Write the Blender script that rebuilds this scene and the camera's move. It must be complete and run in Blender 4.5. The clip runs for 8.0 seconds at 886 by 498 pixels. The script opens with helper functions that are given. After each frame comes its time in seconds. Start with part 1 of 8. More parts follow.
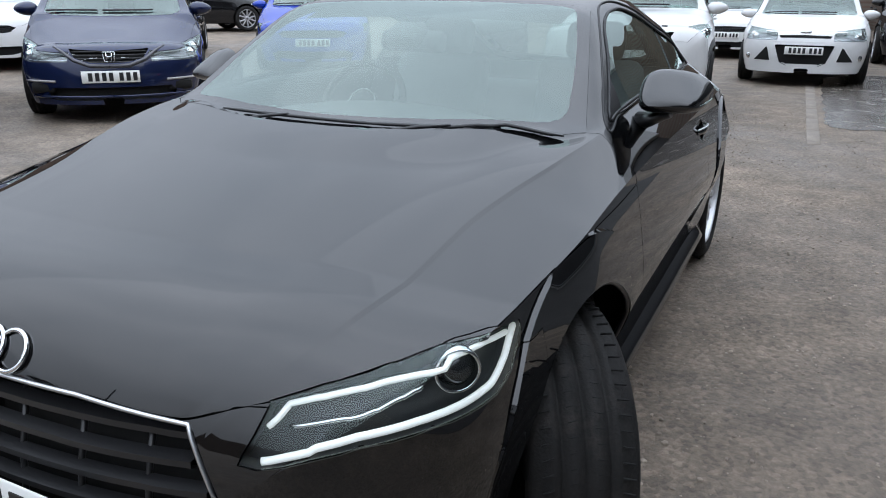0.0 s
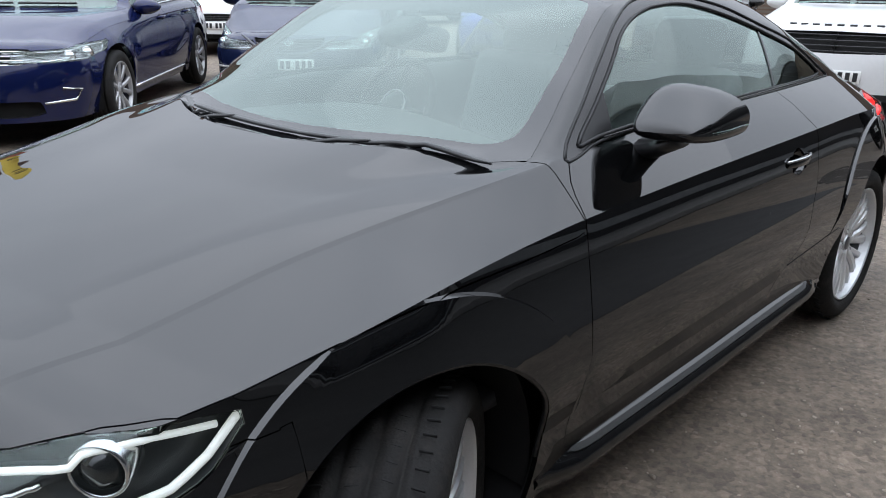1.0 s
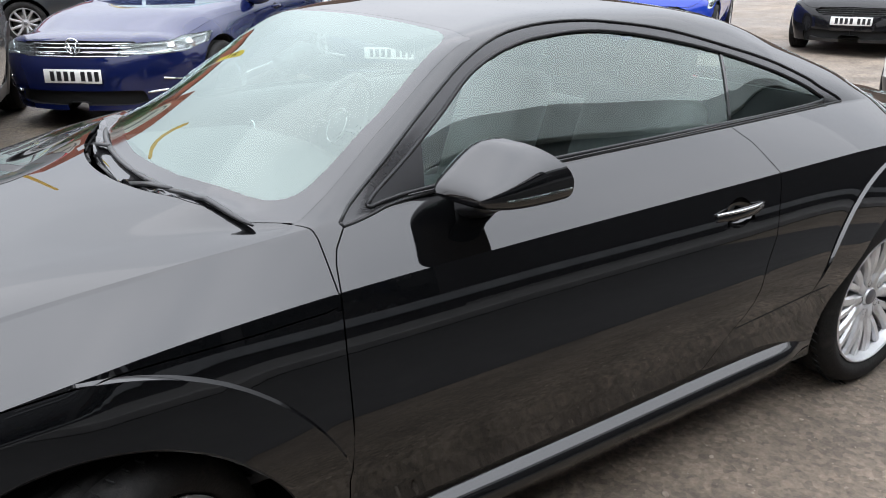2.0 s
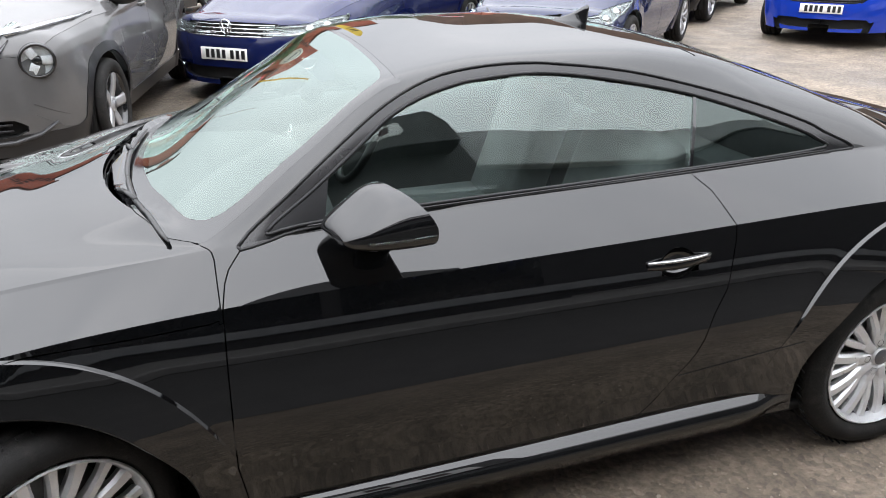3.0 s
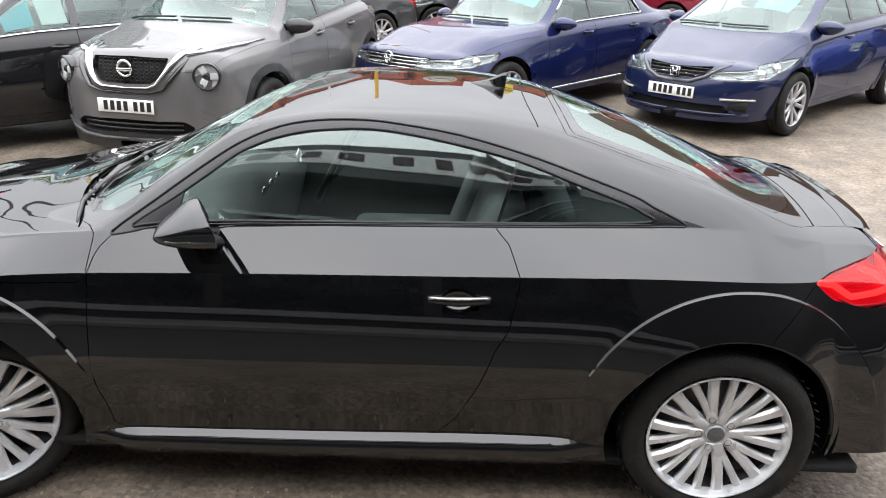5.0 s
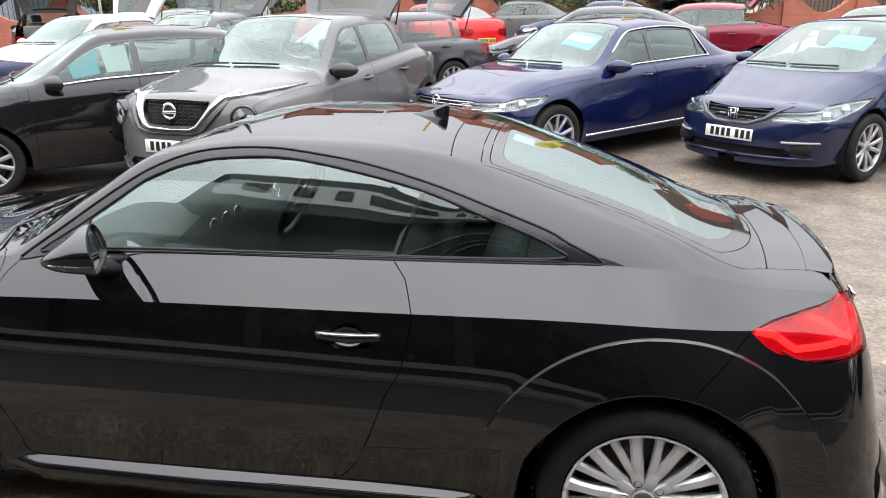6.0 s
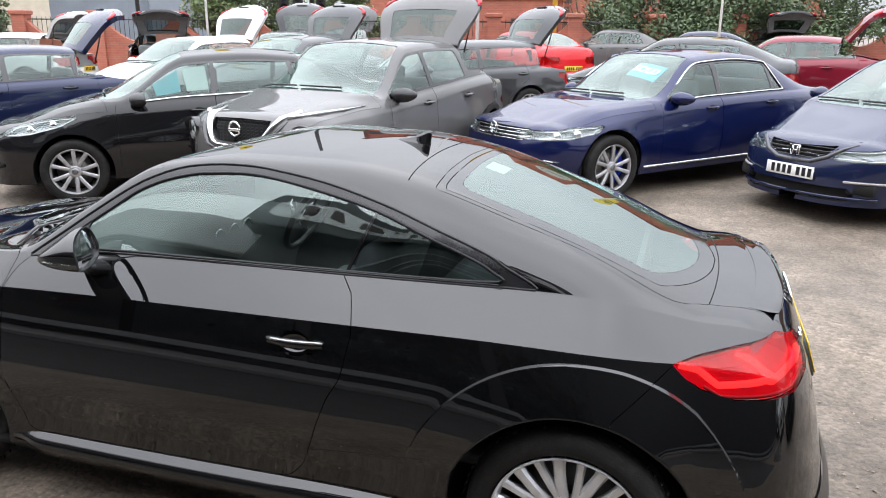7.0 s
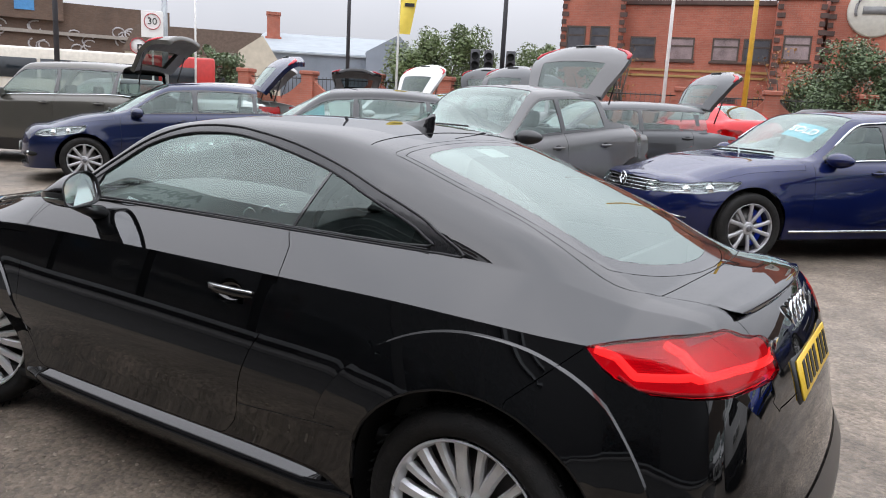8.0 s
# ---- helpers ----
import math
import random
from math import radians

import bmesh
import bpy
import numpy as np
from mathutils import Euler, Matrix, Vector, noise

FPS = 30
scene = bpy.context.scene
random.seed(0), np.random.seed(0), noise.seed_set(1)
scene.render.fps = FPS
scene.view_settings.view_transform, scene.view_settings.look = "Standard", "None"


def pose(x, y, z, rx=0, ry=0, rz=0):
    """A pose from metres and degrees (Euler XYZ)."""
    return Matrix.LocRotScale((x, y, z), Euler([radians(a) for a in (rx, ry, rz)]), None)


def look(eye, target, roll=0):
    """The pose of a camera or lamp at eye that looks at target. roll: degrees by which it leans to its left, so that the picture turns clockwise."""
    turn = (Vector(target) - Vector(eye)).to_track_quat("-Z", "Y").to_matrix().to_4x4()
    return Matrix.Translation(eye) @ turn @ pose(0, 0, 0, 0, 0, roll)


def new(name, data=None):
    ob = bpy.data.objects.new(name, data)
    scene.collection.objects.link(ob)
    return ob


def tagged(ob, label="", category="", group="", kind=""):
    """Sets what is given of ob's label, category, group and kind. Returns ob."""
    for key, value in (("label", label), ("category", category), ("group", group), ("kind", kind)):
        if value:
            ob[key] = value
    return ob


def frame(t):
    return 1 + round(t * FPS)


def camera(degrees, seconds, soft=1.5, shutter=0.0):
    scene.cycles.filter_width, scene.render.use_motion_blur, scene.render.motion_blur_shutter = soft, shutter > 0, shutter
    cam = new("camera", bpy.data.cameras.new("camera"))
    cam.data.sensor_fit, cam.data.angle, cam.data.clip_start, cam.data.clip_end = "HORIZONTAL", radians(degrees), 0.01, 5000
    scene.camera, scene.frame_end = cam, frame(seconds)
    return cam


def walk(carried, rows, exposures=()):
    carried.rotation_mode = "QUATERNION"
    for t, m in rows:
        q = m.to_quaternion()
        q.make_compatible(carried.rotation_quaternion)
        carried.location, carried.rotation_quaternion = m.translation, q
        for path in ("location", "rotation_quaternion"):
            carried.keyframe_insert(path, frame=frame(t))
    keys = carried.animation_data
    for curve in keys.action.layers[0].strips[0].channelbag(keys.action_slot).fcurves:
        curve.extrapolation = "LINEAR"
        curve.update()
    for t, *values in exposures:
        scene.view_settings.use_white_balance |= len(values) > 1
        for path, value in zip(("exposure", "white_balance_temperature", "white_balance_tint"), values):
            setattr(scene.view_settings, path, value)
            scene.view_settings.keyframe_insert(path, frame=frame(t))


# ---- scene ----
cam = camera(60.6, 8.0, soft=1.0)
PATH = [
    (0, (-2.802, -1.293, 1.328), (-1.106, -0.452, 0.684), 0.3),
    (0.5, (-2.411, -1.511, 1.331), (-0.876, -0.414, 0.668), 0.3),
    (1, (-2.048, -1.703, 1.321), (-0.699, -0.384, 0.659), 0.5),
    (1.5, (-1.676, -1.917, 1.364), (-0.508, -0.44, 0.69), 0.1),
    (2, (-1.296, -2.071, 1.454), (-0.308, -0.489, 0.73), -0.7),
    (2.2, (-1.19, -2.131, 1.498), (-0.28, -0.514, 0.752), -1.0),
    (3.3, (-0.606, -2.534, 1.718), (-0.177, -0.748, 0.925), -0.2),
    (3.5, (-0.514, -2.621, 1.785), (-0.162, -0.817, 0.997), 0.0),
    (4, (-0.255, -2.922, 1.827), (-0.072, -1.088, 1.051), 0.8),
    (4.5, (0.04, -3.02, 1.814), (0.118, -1.177, 1.043), 1.2),
    (4.7, (0.188, -3.011, 1.817), (0.225, -1.161, 1.059), 1.1),
    (5.8, (0.925, -2.83, 1.727), (0.589, -0.964, 1.09), -0.4),
    (6, (1.024, -2.794, 1.714), (0.679, -0.921, 1.104), -0.6),
    (6.5, (1.227, -2.802, 1.742), (0.834, -0.928, 1.164), 0.0),
    (7, (1.498, -2.812, 1.742), (0.907, -0.982, 1.192), 0.4),
    (7.5, (1.783, -2.712, 1.593), (0.954, -0.946, 1.153), 1.5),
    (8, (2.169, -2.443, 1.411), (1.111, -0.788, 1.037), 3.1),
]
walk(cam, [(t, look(eye, target, roll)) for t, eye, target, roll in PATH],
     exposures=[(0.0, -0.70, 5850, 11), (1.0, -0.55, 6020, 12), (2.0, 0.02, 6330, 13), (3.5, 0.24, 6540, 13), (4.5, 0.33, 6600, 13), (6.5, 0.05, 6480, 14), (7.4, -0.03, 6350, 14), (8.0, -0.40, 6380, 15)])

# ---- world: overcast sky and a weak, wide sun ----
world = bpy.data.worlds.new("overcast_sky")
scene.world = world
world.use_nodes = True
wn, wl = world.node_tree.nodes, world.node_tree.links
wn.clear()
w_out = wn.new("ShaderNodeOutputWorld")
w_bg = wn.new("ShaderNodeBackground")
w_sky = wn.new("ShaderNodeTexSky")
w_sky.sky_type = "NISHITA"
w_sky.sun_disc = False
w_sky.sun_elevation = radians(38)
w_sky.sun_rotation = radians(200)
w_sky.air_density, w_sky.dust_density, w_sky.ozone_density = 1.0, 4.0, 1.0
w_hsv = wn.new("ShaderNodeHueSaturation")
w_hsv.inputs["Saturation"].default_value = 0.10
w_noise = wn.new("ShaderNodeTexNoise")
w_noise.inputs["Scale"].default_value = 2.2
w_noise.inputs["Detail"].default_value = 4.0
w_coord = wn.new("ShaderNodeTexCoord")
w_ramp = wn.new("ShaderNodeValToRGB")
w_ramp.color_ramp.elements[0].position, w_ramp.color_ramp.elements[0].color = 0.30, (24, 25.5, 27, 1)
w_ramp.color_ramp.elements[1].position, w_ramp.color_ramp.elements[1].color = 0.72, (31, 32, 33, 1)
w_mix = wn.new("ShaderNodeMix")
w_mix.data_type = "RGBA"
w_mix.inputs["Factor"].default_value = 0.80
wl.new(w_coord.outputs["Generated"], w_noise.inputs["Vector"])
wl.new(w_noise.outputs["Fac"], w_ramp.inputs["Fac"])
wl.new(w_sky.outputs["Color"], w_hsv.inputs["Color"])
wl.new(w_hsv.outputs["Color"], w_mix.inputs["A"])
wl.new(w_ramp.outputs["Color"], w_mix.inputs["B"])
# an overcast sky is about three times as bright overhead as at the horizon
w_sep = wn.new("ShaderNodeSeparateXYZ")
wl.new(w_coord.outputs["Generated"], w_sep.inputs["Vector"])
w_rise = wn.new("ShaderNodeMapRange")
w_rise.inputs["To Min"].default_value, w_rise.inputs["To Max"].default_value = 0.29, 1.80
wl.new(w_sep.outputs["Z"], w_rise.inputs["Value"])
w_scale = wn.new("ShaderNodeVectorMath")
w_scale.operation = "SCALE"
wl.new(w_mix.outputs["Result"], w_scale.inputs[0])
wl.new(w_rise.outputs["Result"], w_scale.inputs["Scale"])
wl.new(w_scale.outputs[0], w_bg.inputs["Color"])
w_bg.inputs["Strength"].default_value = 0.098
wl.new(w_bg.outputs["Background"], w_out.inputs["Surface"])

sun_data = bpy.data.lights.new("sun", "SUN")
sun_data.energy, sun_data.angle, sun_data.color = 1.0, radians(170), (1.0, 0.98, 0.95)
sun = new("sun", sun_data)
sun.matrix_world = look((-6, -8, 14), (0, 0, 0))

# ---- materials ----
MATS = {}


def material(name, colour, rough=0.5, metal=0.0, coat=0.0, vary=0.15, scale=6.0, bump=0.0, bump_scale=60.0,
             glow=None, glow_strength=1.0, fine=0.0, per_piece=0.0, spec=0.5):
    """A Principled surface whose colour and roughness vary at two scales, with an optional fine relief."""
    if name in MATS:
        return MATS[name]
    m = bpy.data.materials.new(name)
    m.use_nodes = True
    n, l = m.node_tree.nodes, m.node_tree.links
    b = n["Principled BSDF"]
    b.inputs["Roughness"].default_value = rough
    b.inputs["Metallic"].default_value = metal
    b.inputs["Coat Weight"].default_value = coat
    b.inputs["Coat Roughness"].default_value = 0.02
    b.inputs["Specular IOR Level"].default_value = spec
    co = n.new("ShaderNodeTexCoord")
    big = n.new("ShaderNodeTexNoise")
    big.inputs["Scale"].default_value, big.inputs["Detail"].default_value = scale, 5.0
    l.new(co.outputs["Object"], big.inputs["Vector"])
    small = n.new("ShaderNodeTexNoise")
    small.inputs["Scale"].default_value, small.inputs["Detail"].default_value = scale * 14, 3.0
    l.new(co.outputs["Object"], small.inputs["Vector"])
    add = n.new("ShaderNodeMath")
    add.operation = "MULTIPLY_ADD"
    add.inputs[1].default_value = 0.45
    l.new(small.outputs["Fac"], add.inputs[0])
    l.new(big.outputs["Fac"], add.inputs[2])
    ramp = n.new("ShaderNodeMapRange")
    ramp.inputs["From Min"].default_value, ramp.inputs["From Max"].default_value = 0.45, 1.0
    ramp.inputs["To Min"].default_value, ramp.inputs["To Max"].default_value = 1 - vary, 1 + vary
    l.new(add.outputs[0], ramp.inputs["Value"])
    value = ramp.outputs["Result"]
    if per_piece:
        info = n.new("ShaderNodeObjectInfo")
        pr = n.new("ShaderNodeMapRange")
        pr.inputs["To Min"].default_value, pr.inputs["To Max"].default_value = 1 - per_piece, 1 + per_piece
        l.new(info.outputs["Random"], pr.inputs["Value"])
        mul = n.new("ShaderNodeMath")
        mul.operation = "MULTIPLY"
        l.new(value, mul.inputs[0])
        l.new(pr.outputs["Result"], mul.inputs[1])
        value = mul.outputs[0]
    tint = n.new("ShaderNodeVectorMath")
    tint.operation = "SCALE"
    tint.inputs[0].default_value = colour
    l.new(value, tint.inputs["Scale"])
    l.new(tint.outputs[0], b.inputs["Base Color"])
    if fine:
        rr = n.new("ShaderNodeMapRange")
        rr.inputs["To Min"].default_value, rr.inputs["To Max"].default_value = max(0.0, rough - fine), rough + fine
        l.new(big.outputs["Fac"], rr.inputs["Value"])
        l.new(rr.outputs["Result"], b.inputs["Roughness"])
    if bump:
        bn = n.new("ShaderNodeTexNoise")
        bn.inputs["Scale"].default_value, bn.inputs["Detail"].default_value = bump_scale, 4.0
        l.new(co.outputs["Object"], bn.inputs["Vector"])
        bp = n.new("ShaderNodeBump")
        bp.inputs["Strength"].default_value, bp.inputs["Distance"].default_value = bump, 0.01
        l.new(bn.outputs["Fac"], bp.inputs["Height"])
        l.new(bp.outputs["Normal"], b.inputs["Normal"])
    if glow:
        b.inputs["Emission Color"].default_value = (*glow, 1)
        b.inputs["Emission Strength"].default_value = glow_strength
    MATS[name] = m
    return m


def glass(name, tint, sheen=0.06, rough=0.0, edge=1.0):
    """A thin pane: tinted see-through with a mirror sheen that grows at glancing angles."""
    if name in MATS:
        return MATS[name]
    m = bpy.data.materials.new(name)
    m.use_nodes = True
    n, l = m.node_tree.nodes, m.node_tree.links
    n.clear()
    out = n.new("ShaderNodeOutputMaterial")
    mix = n.new("ShaderNodeMixShader")
    lw = n.new("ShaderNodeLayerWeight")
    lw.inputs["Blend"].default_value = 0.5
    pw = n.new("ShaderNodeMath")
    pw.operation = "POWER"
    pw.inputs[1].default_value = 4.0
    l.new(lw.outputs["Facing"], pw.inputs[0])
    fr = n.new("ShaderNodeMapRange")
    fr.inputs["To Min"].default_value, fr.inputs["To Max"].default_value = sheen, edge
    l.new(pw.outputs[0], fr.inputs["Value"])
    tr = n.new("ShaderNodeBsdfTransparent")
    tr.inputs["Color"].default_value = (*tint, 1)
    gl = n.new("ShaderNodeBsdfGlossy")
    gl.inputs["Roughness"].default_value = rough
    gl.inputs["Color"].default_value = (0.87, 1.0, 0.955, 1)
    l.new(fr.outputs["Result"], mix.inputs["Fac"])
    l.new(tr.outputs["BSDF"], mix.inputs[1])
    l.new(gl.outputs["BSDF"], mix.inputs[2])
    l.new(mix.outputs["Shader"], out.inputs["Surface"])
    MATS[name] = m
    return m


def paint(name, colour, flake=0.0, coat_rough=0.02, vary=0.05, rough=0.35):
    """Car paint: coloured base, metallic share, clear coat over all, faint dust."""
    m = material(name, colour, rough=rough, metal=flake, coat=1.0, vary=vary, scale=3.0, spec=0.0)
    m.node_tree.nodes["Principled BSDF"].inputs["Coat Roughness"].default_value = coat_rough
    return m


BLACK_PAINT = material("black_paint", (0.0030, 0.0031, 0.0034), rough=0.016, vary=0.05, scale=3.0)
BLACK_PAINT.node_tree.nodes["Principled BSDF"].inputs["IOR"].default_value = 1.66
TRIM = material("black_trim", (0.012, 0.012, 0.013), rough=0.32, vary=0.1)
TRIM_SATIN = material("satin_black_trim", (0.014, 0.014, 0.015), rough=0.16, vary=0.08)
SEAL = material("rubber_seal", (0.010, 0.010, 0.011), rough=0.55, vary=0.15)
VOID = material("dark_cavity", (0.004, 0.004, 0.004), rough=0.9, vary=0.2)
GLOSS_BLACK = material("gloss_black", (0.006, 0.006, 0.007), rough=0.06, vary=0.05)
GLOSS_BLACK.node_tree.nodes["Principled BSDF"].inputs["IOR"].default_value = 1.72
CHROME = material("chrome", (0.82, 0.83, 0.84), rough=0.08, metal=1.0, vary=0.04)
SATIN = material("satin_aluminium", (0.62, 0.63, 0.64), rough=0.28, metal=1.0, vary=0.06, fine=0.06)
ALLOY = material("alloy_silver", (0.70, 0.71, 0.72), rough=0.30, metal=0.45, vary=0.08, fine=0.08, scale=12)
RUBBER = material("tyre_rubber", (0.0125, 0.012, 0.0115), spec=.25, rough=0.75, vary=0.35, scale=9, bump=0.25, bump_scale=160)
rn, rl = RUBBER.node_tree.nodes, RUBBER.node_tree.links
r_dust = rn.new("ShaderNodeTexNoise")
r_dust.inputs["Scale"].default_value, r_dust.inputs["Detail"].default_value, r_dust.inputs["Roughness"].default_value = 14.0, 8.0, 0.75
rl.new(rn["Texture Coordinate"].outputs["Object"], r_dust.inputs["Vector"])
r_ramp = rn.new("ShaderNodeValToRGB")
r_ramp.color_ramp.elements[0].position, r_ramp.color_ramp.elements[1].position = 0.50, 0.78
rl.new(r_dust.outputs["Fac"], r_ramp.inputs["Fac"])
r_mix = rn.new("ShaderNodeMix")
r_mix.data_type = "RGBA"
r_mix.inputs["B"].default_value = (0.036, 0.032, 0.028, 1)
rl.new(r_ramp.outputs["Color"], r_mix.inputs["Factor"])
rl.new(rn["Principled BSDF"].inputs["Base Color"].links[0].from_socket, r_mix.inputs["A"])
rl.new(r_mix.outputs["Result"], rn["Principled BSDF"].inputs["Base Color"])
BRAKE = material("brake_steel", (0.20, 0.19, 0.18), rough=0.45, metal=0.9, vary=0.2)
PANE = glass("car_glass", (0.86, 0.95, 0.92), sheen=0.115)
SCREEN = glass("windscreen_glass", (0.50, 0.57, 0.54), sheen=0.125)
PARKED_SCREEN = glass("parked_windscreen_glass", (0.60, 0.67, 0.65), sheen=0.095)
PARKED_PANE = glass("parked_side_glass", (0.55, 0.62, 0.60), sheen=0.075)
DARK_PANE = glass("privacy_glass", (0.22, 0.25, 0.25), sheen=0.07)
LENS = glass("lamp_lens", (0.92, 0.94, 0.95), sheen=0.05)
RED_LENS = glass("red_lens", (0.75, 0.03, 0.035), sheen=0.05)
PLATE_WHITE = material("plate_white", (0.75, 0.75, 0.72), rough=0.35, vary=0.05)
PLATE_YELLOW = material("plate_yellow", (0.72, 0.47, 0.03), rough=0.35, vary=0.05)
INK = material("plate_ink", (0.008, 0.008, 0.009), rough=0.4, vary=0.1)
FABRIC = material("seat_fabric", (0.15, 0.16, 0.16), rough=0.8, vary=0.25, bump=0.2, bump_scale=220)
DASH = material("dashboard_vinyl", (0.08, 0.085, 0.085), rough=0.6, vary=0.2, bump=0.15, bump_scale=300)

# ---- mesh tools ----
def finish(name, bm, mat, smooth=True):
    me = bpy.data.meshes.new(name)
    bm.to_mesh(me)
    bm.free()
    for mt in (mat if isinstance(mat, (list, tuple)) else [mat]):
        me.materials.append(mt)
    if smooth:
        for p in me.polygons:
            p.use_smooth = True
    return me


def part(name, bm, mat, parent, label="", smooth=True):
    """Links a bmesh as one mesh object under a thing or a part."""
    ob = new(name, finish(name, bm, mat, smooth))
    ob.parent = parent
    if label:
        ob["label"] = label
    return ob


def thing(name, bm, mat, label, category, group="", kind="", smooth=True):
    return tagged(new(name, finish(name, bm, mat, smooth)), label, category, group, kind)


def empty(name, m, label, category, group="", kind=""):
    ob = new(name)
    ob.matrix_world = m
    return tagged(ob, label, category, group, kind)


def box(bm, x0, x1, y0, y1, z0, z1, bevel=0.0, m=None, seg=1):
    """A box, with optionally bevelled edges, joined into bm."""
    vs = [bm.verts.new((x, y, z)) for x in (x0, x1) for y in (y0, y1) for z in (z0, z1)]
    fs = [bm.faces.new([vs[i] for i in q]) for q in ((0, 1, 3, 2), (4, 6, 7, 5), (0, 4, 5, 1), (2, 3, 7, 6), (0, 2, 6, 4), (1, 5, 7, 3))]
    if m is not None:
        bmesh.ops.transform(bm, matrix=m, verts=vs)
    if bevel:
        es = list({e for f in fs for e in f.edges})
        bmesh.ops.bevel(bm, geom=es, offset=bevel, segments=seg, affect="EDGES", profile=0.5)
    return bm


def lathe(bm, profile, n=48, axis="y", close=False, m=None):
    """Turns a list of (radius, along) round an axis."""
    rings = []
    for r, a in profile:
        ring = []
        for i in range(n):
            t = 2 * math.pi * i / n
            c, s = r * math.cos(t), r * math.sin(t)
            ring.append(bm.verts.new({"y": (c, a, s), "z": (c, s, a), "x": (a, c, s)}[axis]))
        rings.append(ring)
    pairs = list(zip(rings, rings[1:])) + ([(rings[-1], rings[0])] if close else [])
    for p, q in pairs:
        for i in range(n):
            j = (i + 1) % n
            bm.faces.new((p[i], p[j], q[j], q[i]))
    if m is not None:
        bmesh.ops.transform(bm, matrix=m, verts=[v for r in rings for v in r])
    return bm


def cap(bm, pts, m=None, flip=False):
    vs = [bm.verts.new(p) for p in (reversed(pts) if flip else pts)]
    f = bm.faces.new(vs)
    if m is not None:
        bmesh.ops.transform(bm, matrix=m, verts=vs)
    return f


def tube(bm, path, radius, n=8, taper=None, flat=1.0):
    """A round bar along a list of points."""
    path = [Vector(p) for p in path]
    rings = []
    for i, p in enumerate(path):
        d = (path[min(i + 1, len(path) - 1)] - path[max(i - 1, 0)]).normalized()
        up = Vector((0, 0, 1)) if abs(d.z) < 0.9 else Vector((1, 0, 0))
        a = d.cross(up).normalized()
        b = a.cross(d)
        r = radius * (taper[i] if taper else 1)
        rings.append([bm.verts.new(p + r * (math.cos(t) * a + flat * math.sin(t) * b)) for t in (2 * math.pi * k / n for k in range(n))])
    for p, q in zip(rings, rings[1:]):
        for i in range(n):
            j = (i + 1) % n
            bm.faces.new((p[i], p[j], q[j], q[i]))
    bm.faces.new(rings[0][::-1])
    bm.faces.new(rings[-1])
    return bm


def prism(bm, outline, depth, m=None, bevel=0.0):
    """A flat outline in x, z pushed along y by depth (front face at y = 0)."""
    a = [bm.verts.new((x, 0, z)) for x, z in outline]
    b = [bm.verts.new((x, depth, z)) for x, z in outline]
    n = len(outline)
    top = bm.faces.new(a)
    bm.faces.new(b[::-1])
    for i in range(n):
        j = (i + 1) % n
        bm.faces.new((a[j], a[i], b[i], b[j]))
    if bevel:
        r = bmesh.ops.bevel(bm, geom=list(top.edges), offset=bevel, segments=2, affect="EDGES", profile=0.5)
        vs = {v for f in r["faces"] for v in f.verts} | set(b) | {v for v in a if v.is_valid}
    else:
        vs = set(a + b)
    if m is not None:
        bmesh.ops.transform(bm, matrix=m, verts=[v for v in vs if v.is_valid])
    return bm


def pchip(keys):
    """A smooth curve through (x, value) keys that does not overshoot."""
    xs = np.array([k[0] for k in keys], float)
    ys = np.array([k[1] for k in keys], float)
    h = np.diff(xs)
    d = np.diff(ys) / h
    m = np.zeros_like(ys)
    for i in range(1, len(xs) - 1):
        if d[i - 1] * d[i] > 0:
            w1, w2 = 2 * h[i] + h[i - 1], h[i] + 2 * h[i - 1]
            m[i] = (w1 + w2) / (w1 / d[i - 1] + w2 / d[i])
    m[0], m[-1] = d[0], d[-1]

    def f(x):
        x = min(max(x, xs[0]), xs[-1])
        i = min(max(int(np.searchsorted(xs, x)) - 1, 0), len(h) - 1)
        t = (x - xs[i]) / h[i]
        return float((1 + 2 * t) * (1 - t) ** 2 * ys[i] + t * (1 - t) ** 2 * h[i] * m[i] + t * t * (3 - 2 * t) * ys[i + 1] + t * t * (t - 1) * h[i] * m[i + 1])
    return f


def step(a, b, x):
    t = min(max((x - a) / (b - a), 0.0), 1.0)
    return t * t * (3 - 2 * t)


